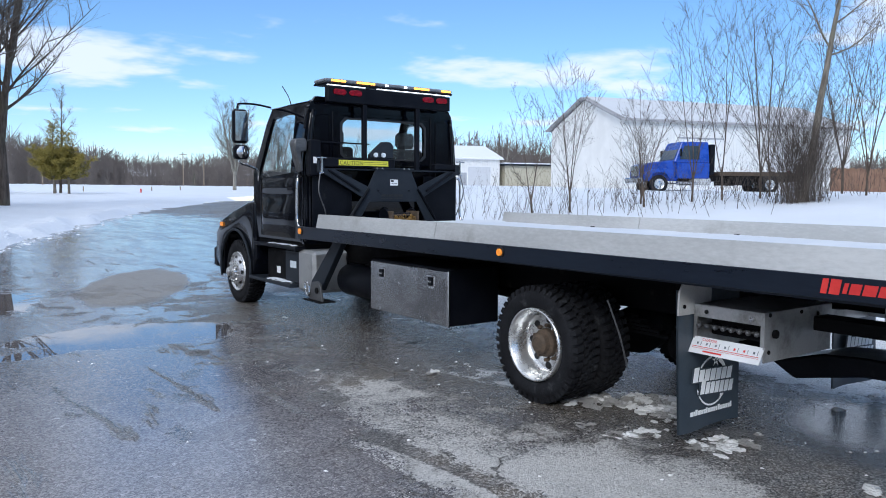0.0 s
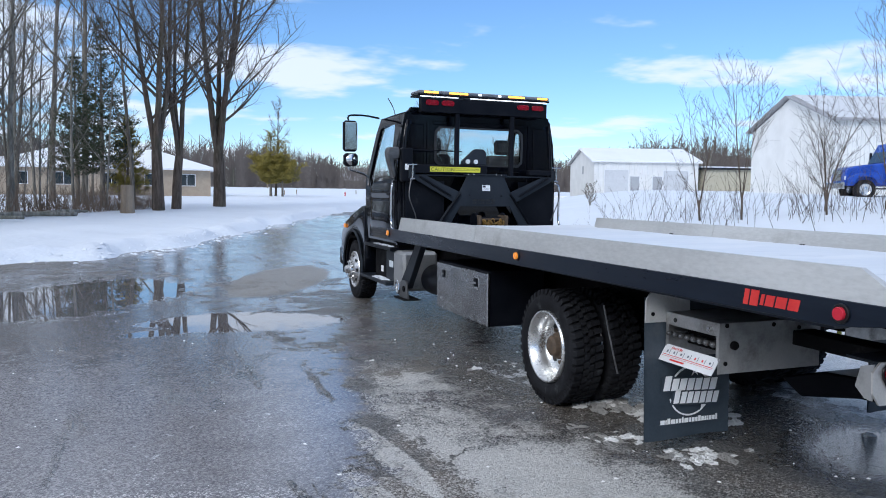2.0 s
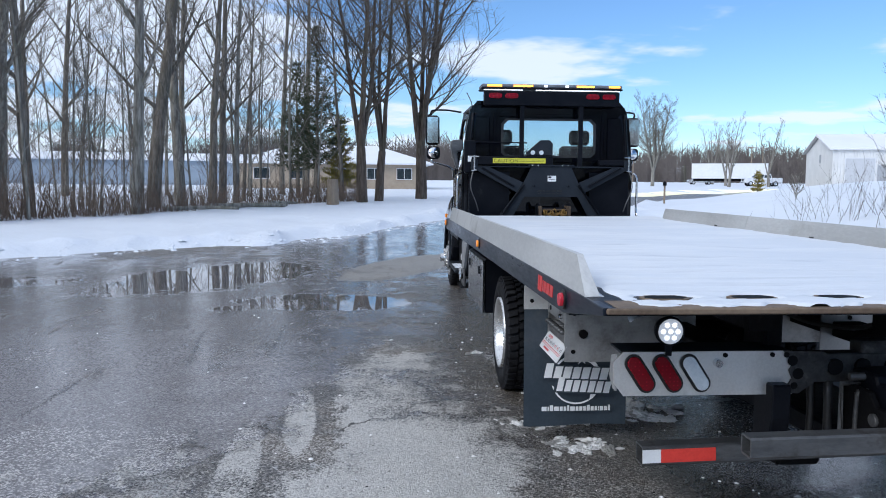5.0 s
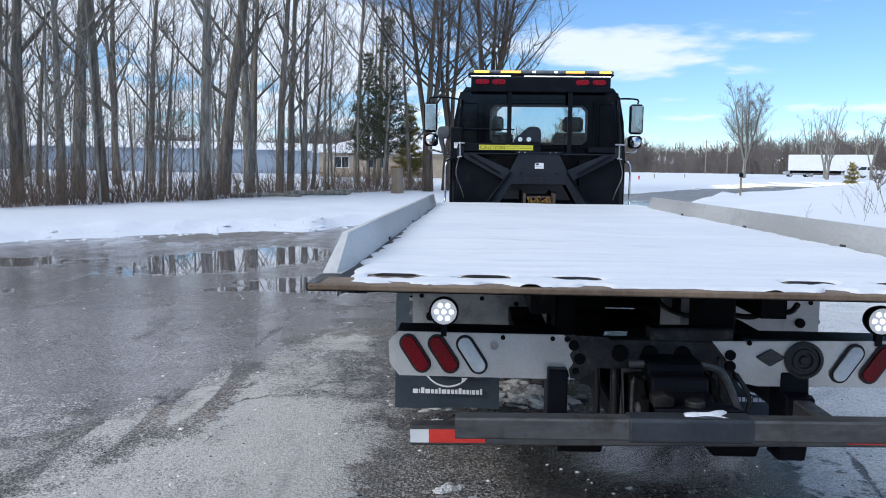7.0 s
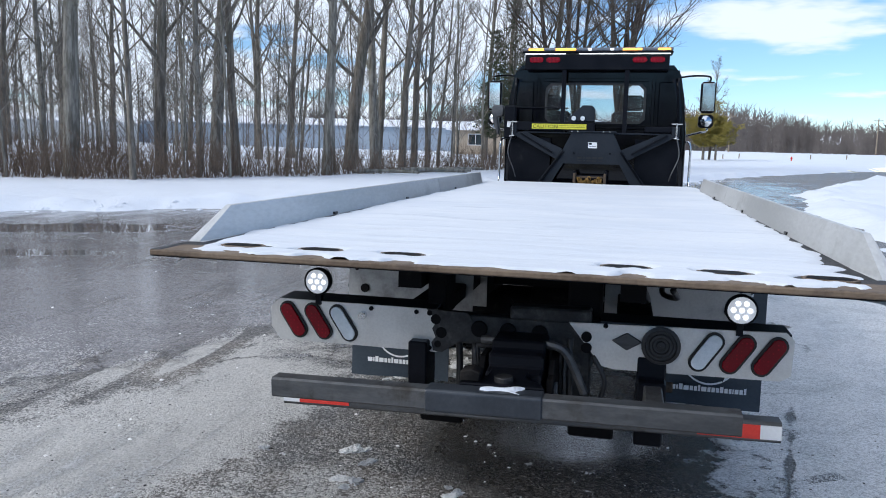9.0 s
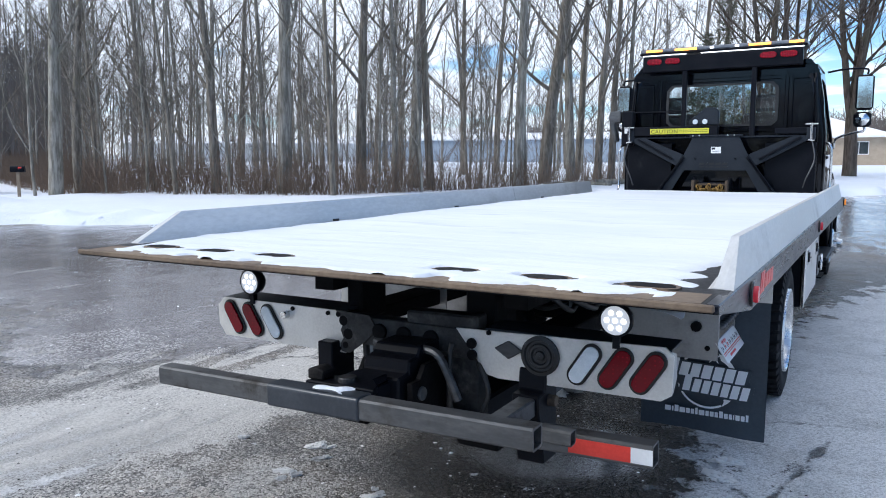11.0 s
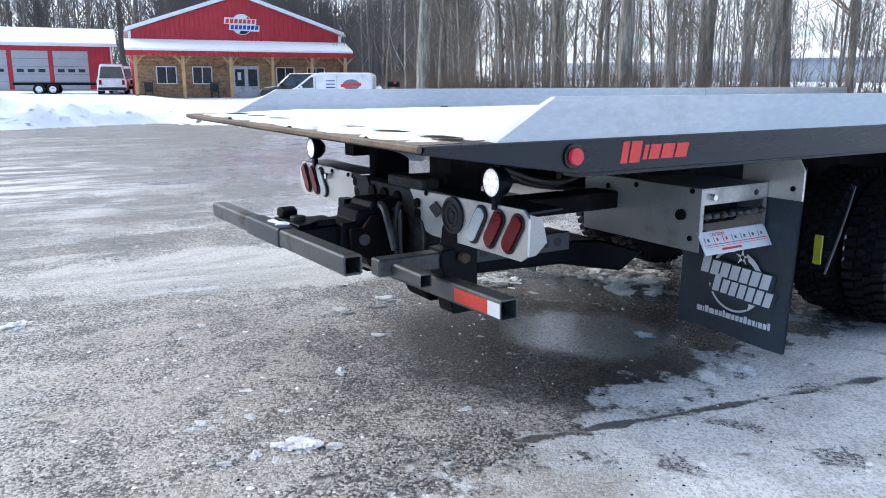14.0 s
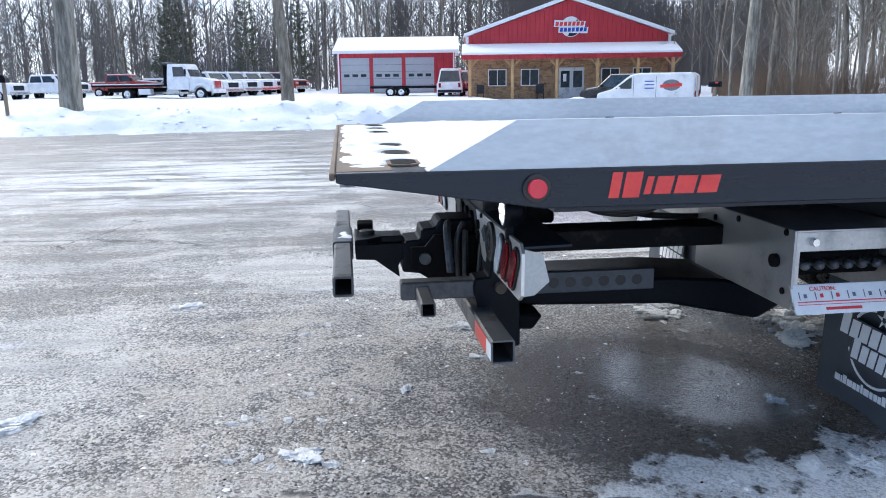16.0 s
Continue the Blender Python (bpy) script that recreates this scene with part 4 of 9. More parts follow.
for s in (-1, 1):
    tail_panel(s)
    # work lamp on a stalk
    bm = lathe(bmesh.new(), [(0.001, 0.075), (0.03, 0.075), (0.052, 0.05), (0.060, 0.02), (0.060, 0.0), (0.052, -0.004), (0.052, 0.002)], pose(s * 0.86, 1.335, 0.938, -90), 24)
    lamp = part("work_lamp", bm, M_STEEL_BLACK, truck, "round work lamp, switched on", smooth=True)
    part("lens", disc(bmesh.new(), (s * 0.86, 1.340, 0.938), (0, -1, 0), 0.052, 0.008, 24), M_WHITE_ON, lamp, "lit white lens")
    for q in range(7):
        a, rr_ = 2 * math.pi * q / 6, 0.0 if q == 6 else 0.030
        part("led", disc(bmesh.new(), (s * 0.86 + rr_ * math.cos(a), 1.332, 0.938 + rr_ * math.sin(a)), (0, -1, 0), 0.010, 0.003, 10), M_LED, lamp)
    part("stalk", boxes((s * 0.86 - 0.012, s * 0.86 + 0.012, 1.345, 1.37, 0.835, 0.90)), M_STEEL_BLACK, lamp)
# middle crossmember with three dead lamps
bm = prism(bmesh.new(), [(-0.36, 0.835), (0.36, 0.835), (0.40, 0.80), (0.26, 0.715), (-0.28, 0.715), (-0.40, 0.76)], "y", 1.36, 1.44, 0.004)
cross = part("rear_crossmember", bm, M_GRIME, truck, "grimy grey rear crossmember with three dead lamps")
for u in (-0.15, -0.03, 0.10):
    part("clearance_lamp", disc(bmesh.new(), (u, 1.359, 0.782), (0, -1, 0), 0.034, 0.014, 18), M_CHASSIS, cross)
for u in (-0.56, 0.40):
    part("frame_tail", boxes((u, u + 0.16, 1.445, 2.85, 0.720, 0.80), bevel=0.006), M_CHASSIS, truck)
    part("deck_roller_block", boxes((min(u, 0.2) + 0.06 * (u < 0) + 0.1 * (u < 0), min(u, 0.2) + 0.14 + 0.1 * (u < 0), 1.46, 1.66, 0.79, 1.08), bevel=0.01), M_CHASSIS, truck)

# control boxes with levers, and mud flaps
def control_station(s):
    lo, hi = min(s * 0.46, s * 1.165), max(s * 0.46, s * 1.165)
    ob = part("control_box", boxes((lo, hi, 2.10, 2.108, 0.635, 0.905)), M_BOX, truck, "stainless control box with levers")
    part("top_plate", boxes((lo, hi, 2.109, 2.58, 0.900, 0.906)), M_BOX, ob)
    part("front_plate", boxes((lo, hi, 2.572, 2.58, 0.635, 0.899)), M_PLATE, ob)
    # open side: frame round the levers
    for v0, v1, z0, z1 in ((2.109, 2.571, 0.835, 0.899), (2.109, 2.125, 0.72, 0.834), (2.555, 2.571, 0.72, 0.834)):
        part("face_strip", prism(bmesh.new(), [(v0, z0), (v1, z0), (v1, z1), (v0, z1)], "x", s * 1.155, s * 1.165), M_PLATE, ob)
    bm = bmesh.new()
    a, b = (s * 1.152, 0.718), (s * 1.206, 0.630)
    prism(bm, [a, b, (b[0] + s * 0.006, b[1]), (a[0] + s * 0.006, a[1])], "y", 2.10, 2.58)
    plate = part("instruction_plate", bm, M_WHITE_TAPE, ob, "white instruction plate with red lines")
    def strip(t0, t1, v0, v1, m, off=0.0075):
        p, q = (a[0] + (b[0] - a[0]) * t0 + s * off, a[1] + (b[1] - a[1]) * t0), (a[0] + (b[0] - a[0]) * t1 + s * off, a[1] + (b[1] - a[1]) * t1)
        part("printed_line", prism(bmesh.new(), [p, q, (q[0] + s * 0.0015, q[1]), (p[0] + s * 0.0015, p[1])], "y", v0, v1), m, ob)
    for k in range(7):
        strip(0.24, 0.50, 2.125 + 0.064 * k, 2.128 + 0.064 * k, M_LENSGREY)
        strip(0.31, 0.44, 2.144 + 0.064 * k, 2.156 + 0.064 * k, M_RED_DECAL if k in (1, 2) else M_LENSGREY)
    strip(0.56, 0.59, 2.115, 2.565, M_RED_DECAL), strip(0.66, 0.675, 2.115, 2.565, M_RED_DECAL), strip(0.77, 0.86, 2.22 if s > 0 else 2.35, 2.36 if s > 0 else 2.48, M_RED_DECAL)
    word = bpy.data.curves.new("caution_print", "FONT")
    word.body, word.size, word.extrude = "CAUTION:", 0.022, 0.0004
    word.materials.append(M_RED_DECAL)
    t = new("caution_print", word)
    t.parent = ob
    down = Vector((b[0] - a[0], 0, b[1] - a[1])).normalized()
    right = Vector((0, s, 0))
    up, nor = -down, right.cross(-down)
    base = Vector((a[0], 2.17 if s > 0 else 2.51, a[1])) + down * 0.0265 + nor * 0.0085
    t.matrix_local = Matrix(((right.x, up.x, nor.x, base.x), (right.y, up.y, nor.y, base.y), (right.z, up.z, nor.z, base.z), (0, 0, 0, 1)))
    for k in range(8):
        v = 2.145 + 0.056 * k
        bm = tube(bmesh.new(), [(s * 1.02, v, 0.775), (s * 1.155, v, 0.785)], 0.007, 8)
        lathe(bm, [(0.001, 0.0), (0.013, 0.004), (0.016, 0.02), (0.010, 0.036), (0.001, 0.038)], Matrix.Translation((s * 1.15, v, 0.785)) @ Vector((s, 0, 0.08)).to_track_quat("Z", "Y").to_matrix().to_4x4(), 10)
        part("lever", bm, M_TUBE, ob, smooth=True)
    part("valve_block", boxes((min(s * 0.9, s * 1.04), max(s * 0.9, s * 1.04), 2.13, 2.55, 0.72, 0.83), bevel=0.01), M_CHASSIS, ob)
    part("push_button", disc(bmesh.new(), (s * 1.165, 2.17, 0.868), (s, 0, 0), 0.014, 0.022, 14), M_CLEAN_STEEL, ob)
    part("indicator", disc(bmesh.new(), (s * 1.165, 2.49, 0.868), (s, 0, 0), 0.013, 0.006, 14), M_BLACK_DECAL, ob)
    for u, w in ((1.118, 0.893), (0.80, 0.885), (1.069, 0.786), (1.12, 0.69), (0.62, 0.86)):
        part("bolt", disc(bmesh.new(), (s * u, 2.0995, w), (0, -1, 0), 0.012 if w != 0.786 else 0.024, 0.006 if w != 0.786 else 0.02, 12), M_CHASSIS, ob)
    ob.matrix_local = Matrix.Translation((-0.125, 0.350, -0.040) if s > 0 else (0.10, 0.353, -0.045)) @ Matrix.Diagonal((1, 0.92, 1, 1))
    return ob


def mud_flap(s):
    bm = bmesh.new()
    cols, rows = 6, 8
    def at(i, j, d):
        u, w = 0.585 + 0.615 * i / cols, 0.105 + 0.84 * j / rows
        return (s * u, 2.705 + d + 0.02 * math.sin(i * 0.9) * (1 - j / rows) - 0.02 * (1 - j / rows), w)
    for d, flip in ((0, False), (0.012, True)):
        g = [[bm.verts.new(at(i, j, d)) for i in range(cols + 1)] for j in range(rows + 1)]
        for j in range(rows):
            for i in range(cols):
                q = (g[j][i], g[j][i + 1], g[j + 1][i + 1], g[j + 1][i])
                bm.faces.new(q[::-1] if flip else q)
    flap = part("mud_flap", bm, M_FLAP, truck, "dark mud flap with a white emblem", smooth=True)
    part("flap_bracket", prism(bmesh.new(), [(s * 0.90, 0.80), (s * 1.205, 0.80), (s * 1.205, 0.93), (s * 1.17, 0.985), (s * 0.90, 0.985)], "y", 2.688, 2.70), M_STAINLESS, flap, "stainless flap bracket")
    part("bolt", disc(bmesh.new(), (s * 1.16, 2.687, 0.85), (0, -1, 0), 0.012, 0.006, 10), M_CHASSIS, flap)
    # emblem: a broken ring, a star, two slanted rows of blocks, and a line below
    cx, cz, y = s * 0.905 + 0.015, 0.385, 2.672
    bm = bmesh.new()
    def arc(r0, r1, a0, a1, n=22):
        pts = [(cx + r1 * math.cos(radians(a0 + (a1 - a0) * k / n)), cz + r1 * math.sin(radians(a0 + (a1 - a0) * k / n))) for k in range(n + 1)]
        pts += [(cx + (r0 if 0 < k < n else r1 * 0.98) * math.cos(radians(a1 + (a0 - a1) * k / n)) + (0.012 if r0 < r1 - 0.03 else 0), cz + r0 * math.sin(radians(a1 + (a0 - a1) * k / n))) for k in range(n + 1)]
        prism(bm, pts, "y", y - 0.002, y)
    arc(0.118, 0.150, -60, 70), arc(0.140, 0.150, 195, 300), arc(0.138, 0.150, 95, 140)
    part("emblem_ring", bm, M_WHITE_DECAL, flap)
    bm = bmesh.new()
    for k in range(5):
        a = radians(90 + 72 * k)
        prism(bm, [(cx + 0.03 + 0.012 * math.cos(a - 0.6), cz + 0.12 + 0.012 * math.sin(a - 0.6)), (cx + 0.03 + 0.04 * math.cos(a), cz + 0.12 + 0.04 * math.sin(a)), (cx + 0.03 + 0.012 * math.cos(a + 0.6), cz + 0.12 + 0.012 * math.sin(a + 0.6))], "y", y - 0.002, y)
    part("emblem_star", bm, M_WHITE_DECAL, flap)
    for x0, x1, z0, z1, n in ((cx - 0.20, cx + 0.185, cz + 0.012, cz + 0.082, 7), (cx - 0.125, cx + 0.20, cz - 0.068, cz + 0.000, 7)):
        back = prism(bmesh.new(), [(x0 - 0.014, z0 - 0.008), (x1 + 0.008, z0 - 0.008 - 0.02), (x1 + 0.03, z1 - 0.012), (x0 + 0.002, z1 + 0.010)], "y", y - 0.005, y - 0.003)
        part("emblem_band", back, M_FLAP, flap)
        w = (x1 - x0) / n
        for k in range(n):
            bm = bmesh.new()
            a, b, dz = x0 + k * w + 0.004, x0 + (k + 1) * w - 0.006, -0.0025 * k
            hi = z1 + dz + (0.016 if k == 0 else 0)
            prism(bm, [(a, z0 + dz), (b, z0 + dz), (b + 0.016, hi), (a + 0.016, hi)], "y", y - 0.0075, y - 0.0055)
            part("emblem_block", bm, M_WHITE_DECAL, flap)
    bm = bmesh.new()
    x = cx - 0.205
    for k, w in enumerate((0.030, 0.008, 0.02, 0.028, 0.018, 0.016, 0.012, 0.028, 0.016, 0.018, 0.016, 0.018, 0.018, 0.014, 0.006, 0.02, 0.018, 0.012)):
        hi = 0.034 if k in (2, 6, 11, 17) else 0.026
        part("address_bar", boxes((x, x + w, y - 0.003, y - 0.001, 0.196, 0.196 + hi)), M_WHITE_DECAL, flap)
        x += w + 0.0055
    flap.location.y = 0.040
    return flap


for s in (-1, 1):
    control_station(s)
    mud_flap(s)


# wheels
def wheel(s, u_face, v, r, width, dished, name):
    """A tyre with rim and hub. u_face is the tyre's outer face."""
    m = pose(s * u_face, v, r, 0, 90 * s)
    prof = [(0.262, -0.03), (0.285, -0.004), (0.34, 0.0), (r - 0.045, -0.004), (r - 0.034, -0.020), (r - 0.024, -0.05), (r - 0.024, -width + 0.05), (r - 0.034, -width + 0.020), (r - 0.045, -width + 0.004), (0.34, -width), (0.285, -width + 0.004), (0.262, -width + 0.03)]
    bm = bmesh.new()
    lathe(bm, prof, m, 44)
    bmesh.ops.recalc_face_normals(bm, faces=bm.faces)
    tyre = part(name, bm, M_RUBBER, truck, "black truck tyre, dusty with road salt", smooth=True)
    # tread lugs
    bm = bmesh.new()
    n = 44
    for k in range(n):
        a0, a1 = 2 * math.pi * (k + 0.12) / n, 2 * math.pi * (k + 0.72) / n
        for h0, h1, off in ((-0.006, -0.075, 0.0), (-0.088, -0.122, 0.5), (-0.128, -width + 0.088, 0.1), (-width + 0.075, -width + 0.006, 0.4)):
            d = off * 2 * math.pi / n
            r0, r1 = r - 0.045, r
            vs = []
            for rr in (r0, r1):
                for a, h in ((a0 + d, h0), (a1 + d, h0), (a1 + d + 0.03, h1), (a0 + d + 0.03, h1)):
                    if rr == r1:
                        h += 0.010 if h < -width + 0.02 else -0.010 if h > -0.02 else 0.0
                    vs.append(bm.verts.new(m @ Vector((rr * math.cos(a), rr * math.sin(a), h))))
            for q in ((4, 5, 6, 7), (0, 1, 5, 4), (1, 2, 6, 5), (2, 3, 7, 6), (3, 0, 4, 7)):
                bm.faces.new([vs[i] for i in q])
    bmesh.ops.recalc_face_normals(bm, faces=bm.faces)
    tagged(part("tread", bm, M_RUBBER, tyre), "blocky tyre tread", kind="stuff")
    depth = -0.155 if dished else -0.015
    if dished:
        rim = [(0.264, -0.028), (0.262, 0.004), (0.250, 0.006), (0.245, -0.012), (0.226, -0.03), (0.215, -0.10), (0.205, depth - 0.005), (0.165, depth), (0.118, depth + 0.004), (0.105, depth + 0.012)]
    else:
        rim = [(0.264, -0.028), (0.262, 0.004), (0.250, 0.006), (0.244, -0.012), (0.225, -0.028), (0.205, -0.012), (0.17, 0.03), (0.13, 0.048), (0.105, 0.05)]
    bm = bmesh.new()
    lathe(bm, rim, m, 48)
    bmesh.ops.recalc_face_normals(bm, faces=bm.faces)
    rim_ob = part("rim", bm, M_RIM, tyre, "polished aluminium rim", smooth=True)
    for k in range(8):
        a = 2 * math.pi * k / 8
        rr, h = (0.168, depth + 0.002) if dished else (0.185, 0.014)
        p = m @ Vector((rr * math.cos(a), rr * math.sin(a), h))
        nrm = (m.to_3x3() @ Vector((0.45 * math.cos(a), 0.45 * math.sin(a), 1) if not dished else (0, 0, 1))).normalized()
        part("vent_hole", disc(bmesh.new(), p, nrm, 0.026, 0.003, 16), M_BLACK_DECAL, tyre)
    hub = [(0.105, depth + 0.01), (0.10, depth + 0.05), (0.075, depth + 0.06), (0.072, depth + 0.10), (0.05, depth + 0.115), (0.001, depth + 0.118)] if dished else [(0.105, 0.05), (0.098, 0.075), (0.06, 0.085), (0.055, 0.13), (0.04, 0.14), (0.001, 0.142)]
    bm = bmesh.new()
    lathe(bm, hub, m, 20)
    bmesh.ops.recalc_face_normals(bm, faces=bm.faces)
    hub_ = part("hub", bm, M_RUST if dished else M_RIM, tyre, "brown rusty hub" if dished else "bright wheel hub")
    for k in range(10):
        a = 2 * math.pi * k / 10
        p = m @ Vector((0.125 * math.cos(a), 0.125 * math.sin(a), depth if dished else 0.046))
        part("lug_nut", disc(bmesh.new(), p, (m.to_3x3() @ Vector((0, 0, 1))), 0.015, 0.035, 6), M_RUST if dished else M_RIM, tyre)
    lip = bmesh.new()
    lathe(lip, [(0.2, -width + 0.02), (0.262, -width + 0.02)], m, 24)
    part("rim_back", lip, M_CHASSIS, tyre)
    return tyre


for s in (-1, 1):
    wheel(s, 1.165, 3.98, 0.42, 0.25, True, "wheel")
    wheel(s, 0.855, 3.98, 0.42, 0.25, True, "wheel")
    wheel(s, 1.075, 9.84, 0.42, 0.25, False, "wheel")
    bm = bmesh.new()
    tube(bm, bend([(s * 1.05, 3.22, 0.38), (s * 1.08, 3.27, 0.6), (s * 1.05, 3.4, 0.8)], 5), 0.006, 6)
    part("air_line", bm, M_TUBE, truck)
part("safety_tag", boxes((0.93, 0.975, 3.30, 3.306, 0.40, 0.55), bevel=0.004), M_YELLOW, truck, "yellow warning tag")

# tool boxes under the deck
def tool_box(s):
    lo, hi = min(s * 0.62, s * 1.145), max(s * 0.62, s * 1.145)
    body = part("tool_box", boxes((lo, hi, 5.0, 6.23, 0.39, 0.865), bevel=0.008), M_STEEL_BLACK, truck, "black underdeck tool box with a stainless door")
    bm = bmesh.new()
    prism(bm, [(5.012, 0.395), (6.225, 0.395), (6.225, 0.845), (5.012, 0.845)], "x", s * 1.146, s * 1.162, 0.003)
    # driver's door gets a darker stainless copy, with its shade in the colour
    door = part("tool_box_door", bm, M_STAINLESS if s > 0 else surface("shaded_stainless_door", (0.40, 0.40, 0.405), (0.52, 0.52, 0.52), 0.14, 0.24, metal=1.0, scale=2.5, fine=60, bump=0.03, dirt=(0.10, 0.095, 0.09), dirt_at=(0.5, 0.85), dirt_scale=3), body, "dull stainless door")
    part("door_trim", boxes((min(s * 1.150, s * 1.170), max(s * 1.150, s * 1.170), 4.985, 5.011, 0.388, 0.852), bevel=0.003), M_CLEAN_STEEL, body)
    for v in (5.24, 6.02):
        bm = prism(bmesh.new(), [(v - 0.055, 0.80), (v + 0.055, 0.80), (v + 0.055, 0.715), (v + 0.03, 0.685), (v - 0.03, 0.685), (v - 0.055, 0.715)], "x", s * 1.162, s * 1.168, 0.002)
        part("latch_plate", bm, M_CLEAN_STEEL, body)
        bm = boxes((min(s * 1.168, s * 1.180), max(s * 1.168, s * 1.180), v - 0.028, v + 0.028, 0.71, 0.785), bevel=0.004)
        part("latch", bm, M_STEEL_BLACK, body, "folding T latch")
        part("latch_bar", boxes((min(s * 1.180, s * 1.188), max(s * 1.180, s * 1.188), v - 0.022, v + 0.022, 0.74, 0.752)), M_CLEAN_STEEL, body)


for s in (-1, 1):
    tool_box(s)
    # mudguard-less gap is bridged by a dark tank and a raked leg in front of the box
    bm = lathe(bmesh.new(), [(0.001, -0.02), (0.12, -0.02), (0.16, 0.0), (0.17, 0.03), (0.17, 0.82), (0.16, 0.85), (0.12, 0.87), (0.001, 0.87)], pose(s * 0.80, 6.42, 0.55, -90), 22)
    part("air_tank", bm, M_STEEL_BLACK, truck, "black cylindrical tank", smooth=True)
    bm = bmesh.new()
    prism(bm, [(6.93, 1.0), (7.12, 1.0), (7.66, 0.50), (7.66, 0.42), (7.44, 0.42)], "x", s * 1.00, s * 1.07, 0.006)
    leg = part("stabiliser_leg", bm, M_PYLON, truck, "dark raked leg below the deck")
    bm = prism(bmesh.new(), [(7.34, 0.31), (7.64, 0.31), (7.66, 0.34), (7.60, 0.50), (7.46, 0.52), (7.40, 0.50)], "x", s * 1.075, s * 1.10, 0.004)
    foot = part("tie_down_bracket", bm, M_TUBE, leg, "worn steel tie-down bracket")
    part("pin", disc(bmesh.new(), (s * 1.10, 7.46, 0.42), (s, 0, 0), 0.035, 0.014, 16), M_CHASSIS, leg)
    ring = bmesh.new()
    tube(ring, [(s * 1.11, 7.68 + 0.05 * math.cos(a) + 0.02 * math.sin(a), 0.42 + 0.075 * math.sin(a)) for a in np.linspace(0, 6.283, 17)], 0.013, 8)
    part("tow_ring", ring, M_CLEAN_STEEL, leg)
    part("foot_plate", boxes((min(s * 0.95, s * 1.14), max(s * 0.95, s * 1.14), 7.32, 7.72, 0.295, 0.308)), M_CHASSIS, leg)

# under the cab: steps, battery box, silver tank
for s in (-1, 1):
    lo, hi = (lambda a, b: (min(s * a, s * b), max(s * a, s * b)))(0.62, 1.06)
    bm = boxes((lo, hi, 7.62, 8.02, 0.36, 0.83), bevel=0.035)
    part("fuel_tank", bm, M_BOX, truck, "dull silver tank below the cab")
    part("battery_box", boxes((min(s * 0.6, s * 1.02), max(s * 0.6, s * 1.02), 8.04, 8.44, 0.40, 0.80), bevel=0.01), M_PYLON, truck)
    part("exhaust_box", boxes((min(s * 0.6, s * 1.0), max(s * 0.6, s * 1.0), 8.46, 9.0, 0.42, 0.80), bevel=0.012), M_CHASSIS, truck)
    part("label_plate", boxes((min(s * 1.02, s * 1.024), max(s * 1.02, s * 1.024), 8.14, 8.30, 0.60, 0.68)), M_CLEARLENS, truck)
    part("label_plate", boxes((min(s * 1.0, s * 1.004), max(s * 1.0, s * 1.004), 8.62, 8.72, 0.50, 0.58)), M_WHITE_DECAL, truck)
    bm = boxes((min(s * 0.70, s * 1.12), max(s * 0.70, s * 1.12), 7.95, 9.14, 0.82, 0.862), bevel=0.008)
    up = part("upper_step", bm, M_STEEL_BLACK, truck)
    bm = boxes((min(s * 0.80, s * 1.14), max(s * 0.80, s * 1.14), 8.06, 9.28, 0.385, 0.425), bevel=0.008)
    low = part("lower_step", bm, M_PYLON, truck, "tread-plate cab step with snow on it")
    for k in range(2):
        part("step_hanger", boxes((min(s * 0.86, s * 0.92), max(s * 0.86, s * 0.92), 8.2 + 0.8 * k, 8.26 + 0.8 * k, 0.42, 0.82)), M_CHASSIS, low)

# wheel lift: crossbar, neck, boom
bm = bmesh.new()
def square_tube(bm, x0, x1, y, z, half, wall=0.008):
    """A hollow square bar along x, open at both ends, with worn corners."""
    def ring(x, h, c):
        return [bm.verts.new((x, y + a, z + b)) for a, b in ((-h + c, -h), (h - c, -h), (h, -h + c), (h, h - c), (h - c, h), (-h + c, h), (-h, h - c), (-h, -h + c))]
    rings = [ring(x0, half, 0.007), ring(x1, half, 0.007), ring(x1, half - wall, 0.002), ring(x0, half - wall, 0.002)]
    for a, b in zip(rings, rings[1:] + rings[:1]):
        for q in range(8):
            bm.faces.new((a[q], b[q], b[(q + 1) % 8], a[(q + 1) % 8]))
    bmesh.ops.recalc_face_normals(bm, faces=bm.faces)
square_tube(bm, -0.80, 0.795, 0.794, 0.684, 0.036)
lift = part("wheel_lift_bar", bm, M_TUBE, truck, "scuffed square steel crossbar of the wheel lift")
lift.matrix_local = pose(0.018, 0, -0.017, 0, -1.0)
bm = bmesh.new()
prism(bm, [(0.758, 0.643), (0.830, 0.643), (0.837, 0.650), (0.837, 0.719), (0.830, 0.726), (0.758, 0.726), (0.751, 0.719), (0.751, 0.650)], "x", -0.23, 0.17, 0.006, 2)
part("centre_sleeve", bm, M_SLEEVE, lift, "dark sleeve in the middle of the bar")
# plan of the pivot plate: wide at the bar, waisted towards the knuckle
bm = prism(bmesh.new(), [(-0.13, 0.846), (0.17, 0.846), (0.15, 0.90), (0.09, 0.96), (0.09, 1.05), (-0.05, 1.05), (-0.05, 0.96), (-0.11, 0.90)], "z", 0.700, 0.728, 0.004)
part("pivot_plate", bm, M_STEEL_BLACK, lift)
bm = prism(bmesh.new(), [(0.846, 0.630), (0.93, 0.625), (1.035, 0.545), (1.03, 0.60), (1.06, 0.64), (1.06, 0.698), (0.846, 0.698)], "x", -0.06, 0.10, 0.005)
part("pivot_head", bm, M_STEEL_BLACK, lift)
